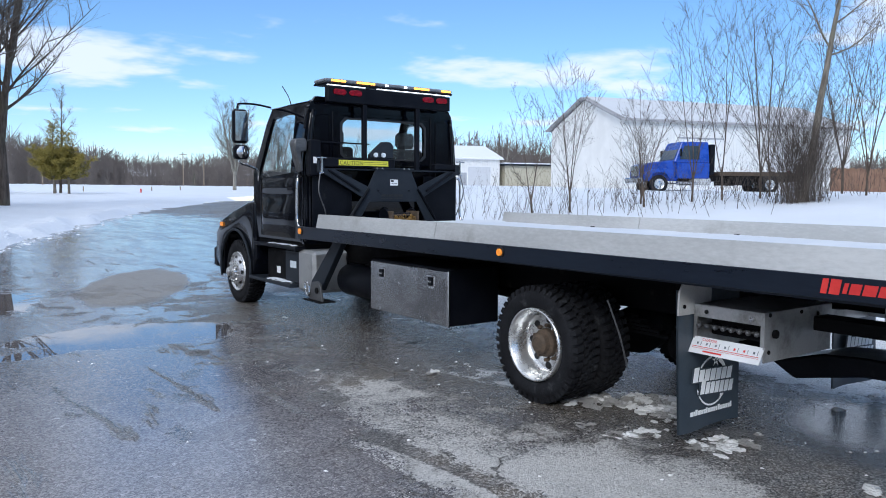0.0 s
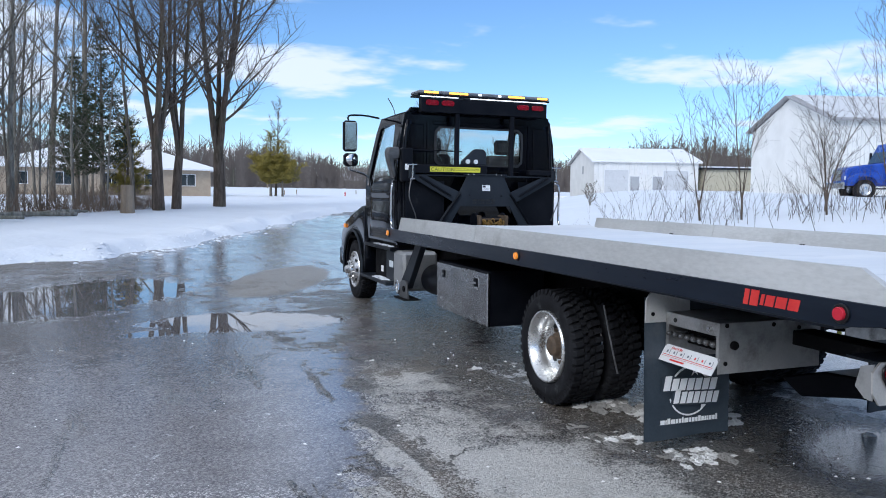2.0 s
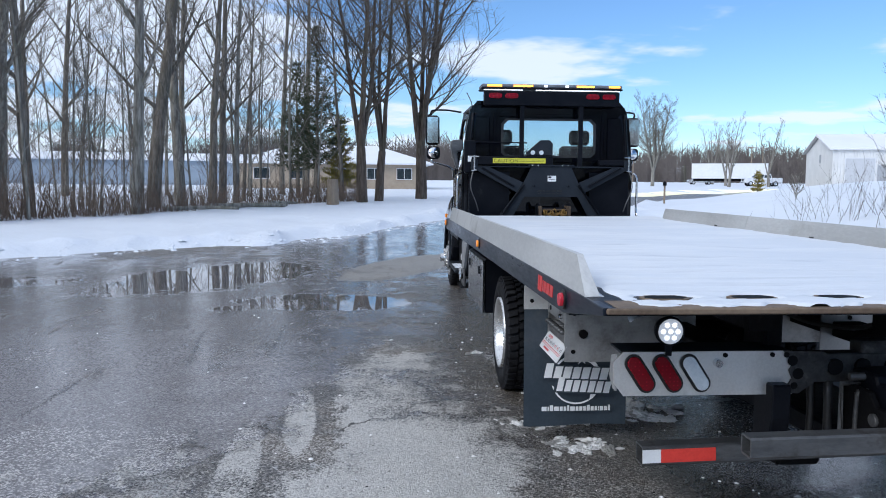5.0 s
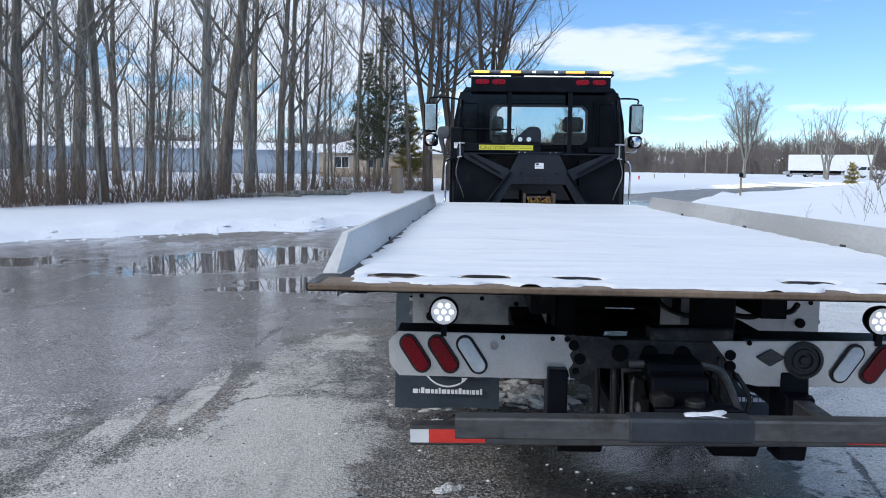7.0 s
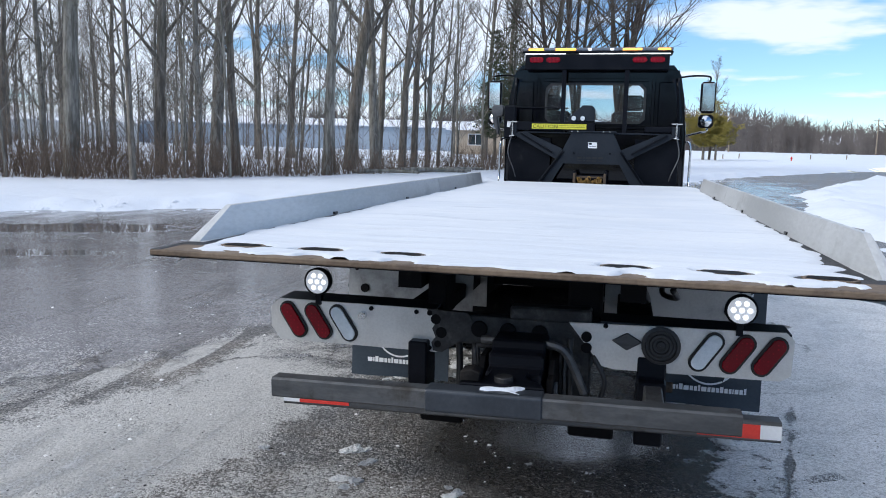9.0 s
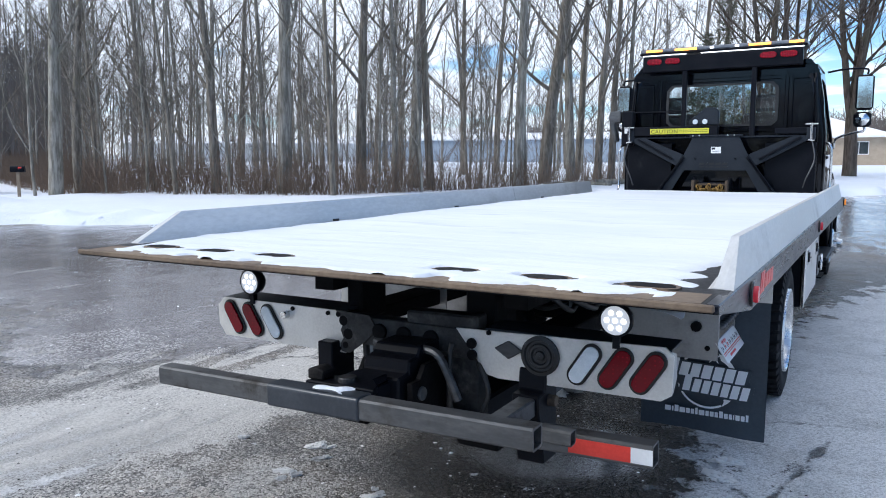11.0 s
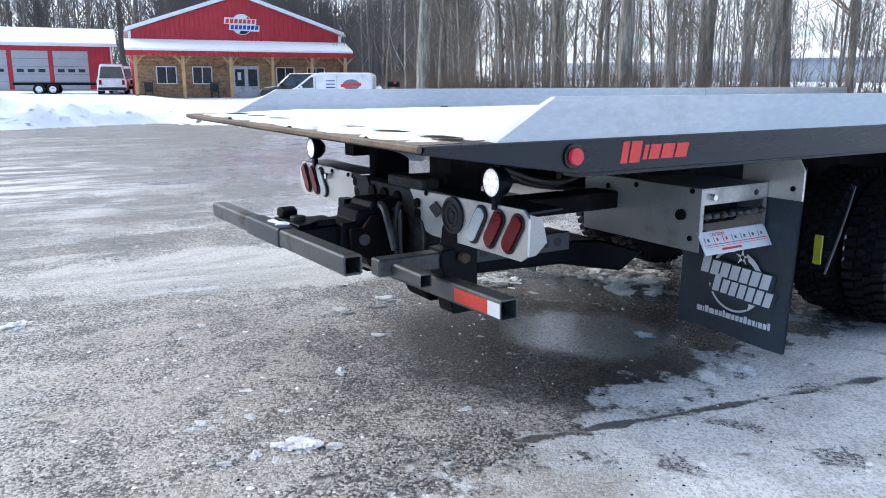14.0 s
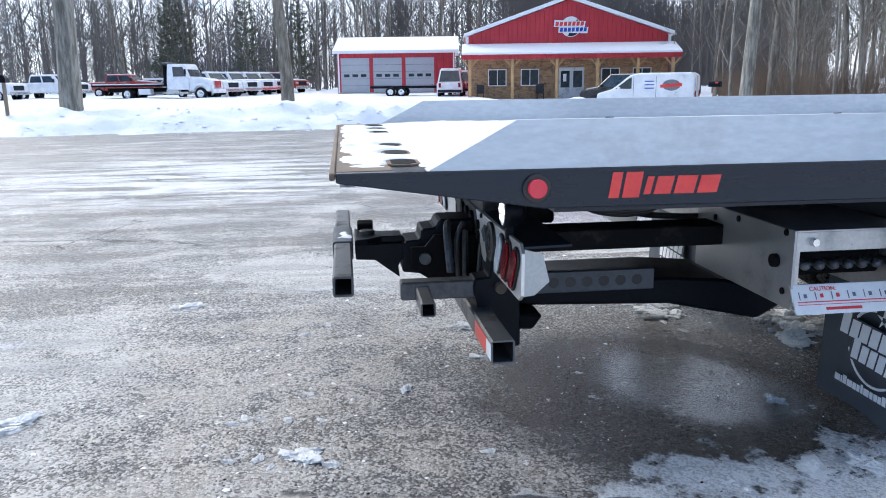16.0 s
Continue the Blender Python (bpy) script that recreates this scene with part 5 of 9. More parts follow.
part("pivot_pin", disc(bmesh.new(), (0.02, 0.90, 0.728), (0, 0, 1), 0.034, 0.018, 18), M_HOSE, lift)
bm = prism(bmesh.new(), [(1.045, 0.575), (1.16, 0.56), (1.19, 0.50), (1.36, 0.50), (1.36, 0.80), (1.21, 0.80), (1.19, 0.765), (1.13, 0.76), (1.125, 0.715), (1.055, 0.71)], "x", -0.075, 0.135, 0.008)
part("folding_knuckle", bm, M_STEEL_BLACK, lift, "stepped black folding knuckle")
for u in (-0.105, 0.165):
    bm = prism(bmesh.new(), [(1.08, 0.60), (1.20, 0.52), (1.36, 0.52), (1.36, 0.74), (1.18, 0.74), (1.14, 0.69), (1.08, 0.69)], "x", u - 0.012, u + 0.012, 0.003)
    part("knuckle_cheek", bm, M_CHASSIS, lift)
    part("pin", disc(bmesh.new(), (u + (0.013 if u > 0 else -0.013), 1.14, 0.64), (1 if u > 0 else -1, 0, 0), 0.026, 0.012, 14), M_TUBE, lift)
# bent bar over the knuckle, thin frames and pipes beside it
part("hook_bar", tube(bmesh.new(), bend([(-0.13, 1.29, 0.775), (0.10, 1.25, 0.782), (0.185, 1.235, 0.775), (0.225, 1.23, 0.735), (0.285, 1.235, 0.60)], 4), 0.017, 8), M_TUBE, lift, "bent steel bar over the knuckle")
part("guard_frame", tube(bmesh.new(), [(-0.15, 1.31, 0.50), (-0.15, 1.31, 0.742), (0.20, 1.31, 0.755), (0.20, 1.31, 0.50)], 0.013, 4), M_TUBE, lift, "square grey guard frame")
part("lock_frame", tube(bmesh.new(), bend([(-0.12, 1.26, 0.52), (-0.12, 1.25, 0.70), (-0.10, 1.25, 0.725), (0.09, 1.25, 0.725), (0.11, 1.25, 0.70), (0.11, 1.26, 0.52)], 3), 0.010, 8), M_TUBE, lift, smooth=True)
for line, rad in (([(-0.17, 1.37, 0.74), (-0.17, 1.37, 0.45)], 0.018), ([(-0.245, 1.38, 0.78), (-0.24, 1.38, 0.60), (-0.25, 1.38, 0.42)], 0.015), ([(0.225, 1.30, 0.80), (0.225, 1.27, 0.72), (0.225, 1.28, 0.50)], 0.012), ([(0.31, 1.36, 0.72), (0.36, 1.34, 0.62), (0.33, 1.33, 0.52)], 0.010)):
    part("hydraulic_pipe", tube(bmesh.new(), bend(line, 4), rad, 8), M_HOSE, lift, smooth=True)
part("hook_plate", prism(bmesh.new(), [(-0.13, 0.729), (-0.06, 0.729), (-0.055, 0.76), (-0.09, 0.775), (-0.13, 0.765)], "y", 0.86, 0.93, 0.005), M_CHASSIS, lift)
bm = prism(bmesh.new(), [(1.37, 0.44), (1.46, 0.44), (1.46, 0.90), (1.37, 0.90)], "x", -0.03, 0.30, 0.008)
part("mast", bm, M_GRIME, lift)
boom = part("lift_boom", prism(bmesh.new(), [(1.40, 0.43), (2.20, 0.40), (2.62, 0.31), (2.78, 0.40), (2.45, 0.50), (2.20, 0.52), (1.40, 0.52)], "x", -0.14, 0.28, 0.012), M_STEEL_BLACK, truck, "black telescopic boom of the wheel lift")
bm = boxes((0.50, 0.53, 1.42, 2.02, 0.545, 0.63), bevel=0.003)
arm = part("perforated_bar", bm, M_SLEEVE, truck, "steel bar with a row of holes")
for k in range(7):
    part("hole", disc(bmesh.new(), (0.53, 1.54 + 0.068 * k, 0.588), (1, 0, 0), 0.022, 0.002, 12), M_BLACK_DECAL, arm)
bm = prism(bmesh.new(), [(1.34, 0.36), (1.46, 0.36), (1.46, 0.72), (1.35, 0.72), (1.34, 0.64), (1.28, 0.635), (1.28, 0.58)], "x", 0.49, 0.60, 0.006)
hanger = part("bumper_hanger", bm, M_STEEL_BLACK, truck)
part("pin", disc(bmesh.new(), (0.60, 1.38, 0.60), (1, 0, 0), 0.022, 0.03, 12), M_RUST, hanger)
part("bumper_hanger", prism(bmesh.new(), [(1.34, 0.40), (1.46, 0.40), (1.46, 0.72), (1.30, 0.72), (1.30, 0.58)], "x", -0.44, -0.36, 0.006), M_STEEL_BLACK, truck)
bm = boxes((0.515, 0.585, 1.005, 1.34, 0.558, 0.628), bevel=0.006)
store = part("arm_receiver", bm, M_TUBE, truck)
bm = bmesh.new()
square_tube(bm, 0.586, 0.805, 1.085, 0.585, 0.026, 0.005)
part("storage_tube", bm, M_TUBE, truck, "hollow square storage tube")
# low bumper, a little down on one end
bm = bmesh.new()
square_tube(bm, -0.985, 1.022, 0.0, 0.0, 0.040, 0.006)
bumper = part("rear_bumper", bm, M_TUBE, truck, "low square-tube rear bumper with red and white tape")
bumper.matrix_local = pose(0, 1.305, 0.470, 0, -1.4)
for s, e in ((-1, -0.985), (1, 1.022)):
    a, b, c = e, e - s * 0.075, e - s * 0.30
    part("tape", boxes((min(a, b), max(a, b), -0.0425, -0.0402, -0.027, 0.027)), M_WHITE_TAPE, bumper, "white reflective tape")
    part("tape", boxes((min(b, c), max(b, c), -0.0425, -0.0402, -0.027, 0.027)), M_RED_TAPE, bumper, "red reflective tape")
for u in (-0.30, 0.32):
    part("skid_shoe", prism(bmesh.new(), [(1.30, 0.44), (1.60, 0.42), (1.56, 0.36), (1.34, 0.37)], "x", u - 0.09, u + 0.09, 0.008), M_CHASSIS, truck)
# hoses that hang below the deck
for k, (u, v0, v1, sag) in enumerate(((0.62, 1.55, 2.1, 0.07), (0.50, 1.6, 2.15, 0.10), (0.55, 2.5, 3.1, 0.16), (0.48, 2.3, 3.0, 0.22), (0.30, 1.6, 2.9, 0.15))):
    bm = tube(bmesh.new(), bend([(u, v0, 0.96), (u + 0.03, v0 * 0.7 + v1 * 0.3, 0.97 - sag), (u - 0.02, v0 * 0.3 + v1 * 0.7, 0.95 - sag), (u, v1, 0.95)], 6), 0.013, 8)
    part("hydraulic_hose", bm, M_HOSE, truck, smooth=True)

# cab: shell of panels round an open inside, so that one can look through its windows
def framed(bm, outer, inner, thick):
    """A panel with an opening: two outlines with as many points each, and a thickness vector."""
    t = Vector(thick)
    lay = []
    for off in (Vector((0, 0, 0)), t):
        lay.append(([bm.verts.new(Vector(p) + off) for p in outer], [bm.verts.new(Vector(p) + off) for p in inner]))
    n = len(outer)
    for i in range(n):
        j = (i + 1) % n
        (o0, i0), (o1, i1) = lay
        bm.faces.new((o0[i], o0[j], i0[j], i0[i])), bm.faces.new((o1[j], o1[i], i1[i], i1[j]))
        bm.faces.new((o0[j], o0[i], o1[i], o1[j])), bm.faces.new((i0[i], i0[j], i1[j], i1[i]))
    bmesh.ops.recalc_face_normals(bm, faces=bm.faces)
    return bm


CAB_BACK = 7.86
back_outer = [(-1.06, 0.90), (1.06, 0.90), (1.07, 1.75), (1.04, 2.15), (0.985, 2.44), (0.90, 2.555), (-0.90, 2.555), (-0.985, 2.44), (-1.04, 2.15), (-1.07, 1.75)]
back_inner = [(-0.52, 1.88), (0.52, 1.88), (0.575, 1.93), (0.58, 2.12), (0.575, 2.27), (0.52, 2.325), (-0.52, 2.325), (-0.575, 2.27), (-0.58, 2.12), (-0.575, 1.93)]
bm = framed(bmesh.new(), [(x, CAB_BACK, z) for x, z in back_outer], [(x, CAB_BACK, z) for x, z in back_inner], (0, 0.05, 0))
cab = part("cab", bm, M_BLACK, truck, "glossy black conventional cab")
# pressed ribs on the back wall
for s in (-1, 1):
    part("back_rib", boxes((min(s * 0.66, s * 0.70), max(s * 0.66, s * 0.70), CAB_BACK - 0.014, CAB_BACK - 0.001, 1.2, 2.40), bevel=0.006), M_BLACK, cab)
    part("back_panel", boxes((min(s * 0.74, s * 0.96), max(s * 0.74, s * 0.96), CAB_BACK - 0.012, CAB_BACK - 0.001, 1.05, 2.36), bevel=0.010), M_BLACK, cab)
    tube_bm = tube(bmesh.new(), bend([(s * 0.985, CAB_BACK - 0.03, 1.0), (s * 0.99, CAB_BACK - 0.03, 1.8), (s * 0.95, CAB_BACK - 0.03, 2.40)], 4), 0.022, 8)
    part("corner_moulding", tube_bm, M_BLACK, cab, smooth=True)
part("back_sill", boxes((-0.62, 0.62, CAB_BACK - 0.016, CAB_BACK - 0.001, 2.36, 2.40), (-0.62, 0.62, CAB_BACK - 0.016, CAB_BACK - 0.001, 1.80, 1.84), bevel=0.006), M_BLACK, cab)
part("rear_window", boxes((-0.58, 0.58, CAB_BACK + 0.020, CAB_BACK + 0.026, 1.875, 2.33)), M_GLASS, cab, "rear window glass").visible_shadow = False
bm = framed(bmesh.new(), [(x * 1.035, CAB_BACK - 0.008, 2.1 + (z - 2.1) * 1.07) for x, z in back_inner], [(x * 0.985, CAB_BACK - 0.008, 2.1 + (z - 2.1) * 0.97) for x, z in back_inner], (0, 0.007, 0))
part("window_seal", bm, M_HOSE, cab)


def side_u(z):
    return 1.07 if z < 1.75 else 1.07 - 0.105 * (z - 1.75) / 0.75


for s in (-1, 1):
    outer = [(7.86, 0.92), (8.5, 0.92), (9.10, 0.92), (9.26, 1.40), (9.24, 1.72), (9.02, 2.30), (8.90, 2.48), (8.4, 2.50), (7.90, 2.50), (7.86, 1.70)]
    inner = [(8.18, 1.70), (8.5, 1.68), (8.80, 1.66), (9.02, 1.66), (9.08, 1.72), (8.92, 2.20), (8.84, 2.36), (8.5, 2.39), (8.22, 2.37), (8.17, 1.85)]
    side = framed(bmesh.new(), [(s * side_u(z), v, z) for v, z in outer], [(s * side_u(z), v, z) for v, z in inner], (-s * 0.045, 0, 0))
    part("side_panel", side, M_BLACK, cab)
    gl = bmesh.new()
    gl.faces.new([gl.verts.new((s * (side_u(z) - 0.018), v, z)) for v, z in inner])
    part("side_window", gl, M_GLASS, cab, "cab door window").visible_shadow = False
    part("door_handle", boxes((min(s * 1.071, s * 1.095), max(s * 1.071, s * 1.095), 8.08, 8.22, 1.50, 1.53), bevel=0.006), M_STEEL_BLACK, cab)
    part("door_seam", boxes((min(s * 1.0705, s * 1.0735), max(s * 1.0705, s * 1.0735), 8.04, 8.05, 0.95, 1.70), (min(s * 1.0705, s * 1.0735), max(s * 1.0705, s * 1.0735), 9.02, 9.03, 0.95, 1.62)), M_BLACK_DECAL, cab)
    bm = bmesh.new()
    x = 8.10
    for k, w in enumerate((0.05, 0.02, 0.05, 0.05, 0.05)):
        box(bm, min(s * 1.0705, s * 1.0725), max(s * 1.0705, s * 1.0725), x, x + w, 1.09, 1.12)
        x += w + 0.012
    part("model_mark", bm, M_WHITE_DECAL, cab, "small pale blocks of a model mark")
    # rounded corner post and roof edge
    rings, bm = [], bmesh.new()
    for z in (0.93, 1.40, 1.75, 2.10, 2.36, 2.46, 2.52):
        drop = 0.03 * max(0.0, (z - 2.36) / 0.16)
        cx_, cy_, r = s * (side_u(z) - 0.058 - drop), CAB_BACK + 0.060 + drop, 0.074 - 0.02 * max(0.0, (z - 2.36) / 0.16)
        rings.append([bm.verts.new((cx_ + r * math.cos(a), cy_ + r * math.sin(a), z)) for a in (2 * math.pi * q / 20 for q in range(20))])
    for a, b in zip(rings, rings[1:]):
        for q in range(20):
            bm.faces.new((a[q], a[(q + 1) % 20], b[(q + 1) % 20], b[q]))
    bm.faces.new(rings[-1])
    bmesh.ops.recalc_face_normals(bm, faces=bm.faces)
    part("corner_post", bm, M_BLACK, cab, "rounded glossy corner post", smooth=True)
    # bulging door skin below the window
    bm = bmesh.new()
    cols, rows = 14, 16
    grid = []
    for j in range(rows + 1):
        z = 0.95 + (1.645 - 0.95) * j / rows
        swell = 0.004 + 0.034 * math.sin(math.pi * min(1.0, max(0.0, (z - 0.95) / 0.50)) ** 0.8) if z < 1.45 else 0.004 + 0.016 * math.sin(math.pi * (z - 1.45) / 0.195)
        grid.append([bm.verts.new((s * (side_u(z) + swell * (1 - (2 * i / cols - 1) ** 8)), 8.065 + 0.95 * i / cols, z)) for i in range(cols + 1)])
    for j in range(rows):
        for i in range(cols):
            bm.faces.new((grid[j][i], grid[j][i + 1], grid[j + 1][i + 1], grid[j + 1][i]))
    bmesh.ops.recalc_face_normals(bm, faces=bm.faces)
    part("door_skin", bm, M_BLACK, cab, "glossy bulging door skin", smooth=True)
    # chrome grab rails beside the door
    bm = tube(bmesh.new(), bend([(s * 1.06, 7.90, 1.66), (s * 1.135, 7.86, 1.62), (s * 1.14, 7.86, 1.20), (s * 1.14, 7.80, 1.10), (s * 1.07, 7.86, 1.04)], 5), 0.014, 10)
    part("grab_rail", bm, M_CLEAN_STEEL, cab, "chrome grab rail", smooth=True)
    # fender with wheel arch
    arch = [(9.84 + 0.52 * math.cos(radians(a)), 0.46 + 0.52 * math.sin(radians(a))) for a in range(195, -16, -15)]
    out = [(9.20, 0.62), (9.20, 1.36), (9.45, 1.34), (9.95, 1.22), (10.35, 1.10), (10.58, 0.92), (10.62, 0.55), (10.40, 0.36)]
    bm = prism(bmesh.new(), out + arch[::-1], "x", s * 0.70, s * 1.09, 0.035, 3)
    fend = part("fender", bm, M_BLACK, cab, "glossy black front fender", smooth=True)
    bm = tube(bmesh.new(), [(s * 1.10, y, z) for y, z in arch], 0.018, 8)
    part("arch_trim", bm, M_PYLON, cab, smooth=True)
    part("turn_lamp", boxes((min(s * 1.085, s * 1.10), max(s * 1.085, s * 1.10), 10.30, 10.40, 1.00, 1.06), bevel=0.006), M_AMBER, cab, "amber turn lamp on the fender")
    part("headlamp", prism(bmesh.new(), [(10.45, 0.98), (10.60, 0.88), (10.63, 0.72), (10.52, 0.76)], "x", s * 0.72, s * 1.06, 0.01), M_CLEARLENS, cab, "clear headlamp")
    # mirrors
    mir = part("mirror", boxes((min(s * 1.30, s * 1.485), max(s * 1.30, s * 1.485), 8.82, 8.92, 2.055, 2.455), bevel=0.03), M_STEEL_BLACK, cab, "black door mirror on chrome arms")
    part("mirror_glass", boxes((min(s * 1.318, s * 1.468), max(s * 1.318, s * 1.468), 8.814, 8.821, 2.08, 2.43), bevel=0.003), M_MIRROR, cab)
    part("mirror", boxes((min(s * 1.29, s * 1.475), max(s * 1.29, s * 1.475), 8.82, 8.93, 1.865, 2.035), bevel=0.03), M_STEEL_BLACK, cab, "small wide-angle mirror")
    bm = bmesh.new()
    lathe(bm, [(0.001, 0.025), (0.04, 0.02), (0.072, 0.0)], Matrix.Translation((s * 1.383, 8.823, 1.95)) @ Matrix.Rotation(radians(90), 4, "X"), 20)
    part("mirror_glass", bm, M_MIRROR, cab, smooth=True)
    bm = tube(bmesh.new(), bend([(s * 1.0, 8.86, 2.50), (s * 1.2, 8.88, 2.53), (s * 1.40, 8.88, 2.52), (s * 1.41, 8.88, 2.46)], 5), 0.012, 8)
    part("mirror_arm", bm, M_STEEL_BLACK, cab, smooth=True)
    bm = tube(bmesh.new(), bend([(s * 1.09, 9.05, 1.62), (s * 1.12, 9.0, 1.74), (s * 1.30, 8.90, 1.80), (s * 1.40, 8.88, 1.82), (s * 1.40, 8.88, 1.87)], 5), 0.014, 8)
    part("mirror_arm", bm, M_CLEAN_STEEL, cab, smooth=True)
# roof
bm = bmesh.new()
vs_, us_ = [7.84, 7.87, 7.95, 8.2, 8.5, 8.8, 8.92, 8.98], np.linspace(-1, 1, 13)
grid = []
for v in vs_:
    fall = min(1.0, (v - 7.84) / 0.10, (8.98 - v) / 0.14)
    grid.append([bm.verts.new((u * (0.965 + 0.012 * fall), v, 2.49 + (0.135 - 0.03 * (v - 7.84)) * (1 - abs(u) ** 3.2) * (0.35 + 0.65 * math.sqrt(max(fall, 0))))) for u in us_])
for a, b in zip(grid, grid[1:]):
    for i in range(len(us_) - 1):
        bm.faces.new((a[i], a[i + 1], b[i + 1], b[i]))
part("roof", bm, M_BLACK, cab, smooth=True)
part("roof_lining", boxes((-0.94, 0.94, 7.92, 8.88, 2.47, 2.485)), M_SEAT, cab)
part("roof_rim", boxes((-0.97, 0.97, 7.862, 7.905, 2.44, 2.495), (-0.96, 0.96, 8.86, 8.94, 2.44, 2.49), bevel=0.012), M_BLACK, cab)
bm = bmesh.new()
bm.faces.new([bm.verts.new(p) for p in ((-1.0, 9.20, 1.70), (1.0, 9.20, 1.70), (0.93, 8.90, 2.45), (-0.93, 8.90, 2.45))])
part("windscreen", bm, M_GLASS, cab, "windscreen glass").visible_shadow = False
part("cab_floor", boxes((-1.02, 1.02, 7.92, 9.2, 0.86, 0.94)), M_CHASSIS, cab)
part("dashboard", prism(bmesh.new(), [(8.85, 1.30), (9.22, 1.30), (9.22, 1.70), (9.05, 1.74), (8.85, 1.62)], "x", -1.0, 1.0, 0.02), M_SEAT, cab, "dark dashboard")
part("firewall", boxes((-1.02, 1.02, 9.20, 9.24, 0.92, 1.70)), M_CHASSIS, cab)
for u in (-0.55, 0.45):
    bm = boxes((u - 0.25, u + 0.25, 8.05, 8.19, 1.35, 2.02), (u - 0.25, u + 0.25, 8.05, 8.60, 1.22, 1.36), (u - 0.13, u + 0.13, 8.06, 8.16, 2.03, 2.22), bevel=0.035)
    part("seat", bm, M_SEAT, cab, "dark high-backed cab seat")
bm = tube(bmesh.new(), [(-0.5 + 0.21 * math.cos(a), 8.78 + 0.06 * math.sin(a), 1.72 + 0.19 * math.sin(a)) for a in np.linspace(0, 6.283, 25)], 0.016, 8)
part("steering_wheel", bm, M_HOSE, cab)
# bonnet
bm = bmesh.new()
rows_ = []
for v, hw, top, low in ((9.20, 0.86, 1.70, 0.95), (9.45, 0.84, 1.64, 0.95), (9.9, 0.80, 1.52, 0.92), (10.3, 0.76, 1.38, 0.86), (10.5, 0.72, 1.27, 0.80), (10.60, 0.68, 1.12, 0.72)):
    sec = [(-hw, low), (-hw, low + (top - low) * 0.62), (-hw * 0.93, top - 0.07), (-hw * 0.75, top - 0.01), (0, top + 0.02), (hw * 0.75, top - 0.01), (hw * 0.93, top - 0.07), (hw, low + (top - low) * 0.62), (hw, low)]
    rows_.append([bm.verts.new((x, v, z)) for x, z in sec])
for a, b in zip(rows_, rows_[1:]):
    for i in range(8):
        bm.faces.new((a[i], b[i], b[i + 1], a[i + 1]))
bm.faces.new(rows_[-1]), bm.faces.new(rows_[0][::-1])
bmesh.ops.recalc_face_normals(bm, faces=bm.faces)
part("bonnet", bm, M_BLACK, cab, "black sloping bonnet", smooth=False)
part("front_bumper", boxes((-1.08, 1.08, 10.55, 10.72, 0.42, 0.70), bevel=0.03), M_STEEL_BLACK, truck)
bm = tube(bmesh.new(), bend([(-0.88, 8.55, 2.52), (-0.90, 8.58, 2.62), (-0.95, 8.64, 2.74)], 3), 0.006, 6)
part("antenna", bm, M_HOSE, cab)

# headboard: crossed plates behind the cab, beam, lamp rack, light bar
PV = 7.655
def plate(bm, outline, v0=PV, v1=PV + 0.02, bevel=0.003):
    prism(bm, outline, "y", v0, v1, bevel)
    return bm


bm = bmesh.new()
plate(bm, [(-0.24, 1.755), (0.24, 1.755), (0.345, 1.54), (0.33, 1.375), (-0.33, 1.375), (-0.345, 1.54)])
for s in (-1, 1):
    o = [(0.342, 1.545), (0.655, 1.115), (0.48, 1.115), (0.325, 1.385)]
    plate(bm, o if s > 0 else mirrored(o))
    o = [(0.345, 1.55), (0.78, 1.74), (0.93, 1.74), (0.93, 1.70), (0.42, 1.425)]
    plate(bm, o if s > 0 else mirrored(o))
board = part("headboard", bm, M_PYLON, truck, "slate grey crossed steel headboard")
for s in (-1, 1):
    for a, b in (((0.335, 1.525), (0.60, 1.155)), ((0.46, 1.50), (0.86, 1.73)), ((0.355, 1.50), (0.56, 1.22))):
        w = Vector((b[0] - a[0], 0, b[1] - a[1])).normalized()
        q = Vector((-w.z, 0, w.x)) * 0.011
        o = [(a[0] + q.x, a[1] + q.z), (b[0] + q.x, b[1] + q.z), (b[0] - q.x, b[1] - q.z), (a[0] - q.x, a[1] - q.z)]
        bm = prism(bmesh.new(), o if s > 0 else [(-x, z) for x, z in o], "y", PV - 0.028, PV - 0.001, 0.003)
        part("stiffener", bm, M_STEEL_BLACK, board)
    bm = boxes((min(s * 0.91, s * 0.99), max(s * 0.91, s * 0.99), PV - 0.01, PV + 0.10, 1.70, 1.83), bevel=0.006)
    part("beam_end", bm, M_PYLON, board)
    bm = tube(bmesh.new(), [(s * 0.955, PV - 0.035, 1.70), (s * 0.955, PV - 0.035, 1.875)], 0.011, 8)
    tube(bm, [(s * 0.90, PV - 0.035, 1.862), (s * 1.02, PV - 0.035, 1.862)], 0.008, 8), tube(bm, [(s * 0.93, PV - 0.035, 1.70), (s * 0.99, PV - 0.035, 1.69)], 0.008, 8)
    part("locking_pin", bm, M_CLEAN_STEEL, board, "bright locking pin")
    part("back_plate", boxes((min(s * 0.50, s * 1.0), max(s * 0.50, s * 1.0), PV + 0.10, PV + 0.12, 1.0, 1.68), bevel=0.004), M_STEEL_BLACK, board)
part("beam", boxes((-0.92, 0.02, PV + 0.0, PV + 0.09, 1.765, 1.868), bevel=0.006), M_STEEL_BLACK, board)
part("beam", boxes((0.60, 0.92, PV + 0.0, PV + 0.09, 1.765, 1.83), bevel=0.006), M_STEEL_BLACK, board)
part("ledge", boxes((-0.9, 0.9, PV + 0.022, PV + 0.10, 1.735, 1.752), bevel=0.003), M_PYLON, board)
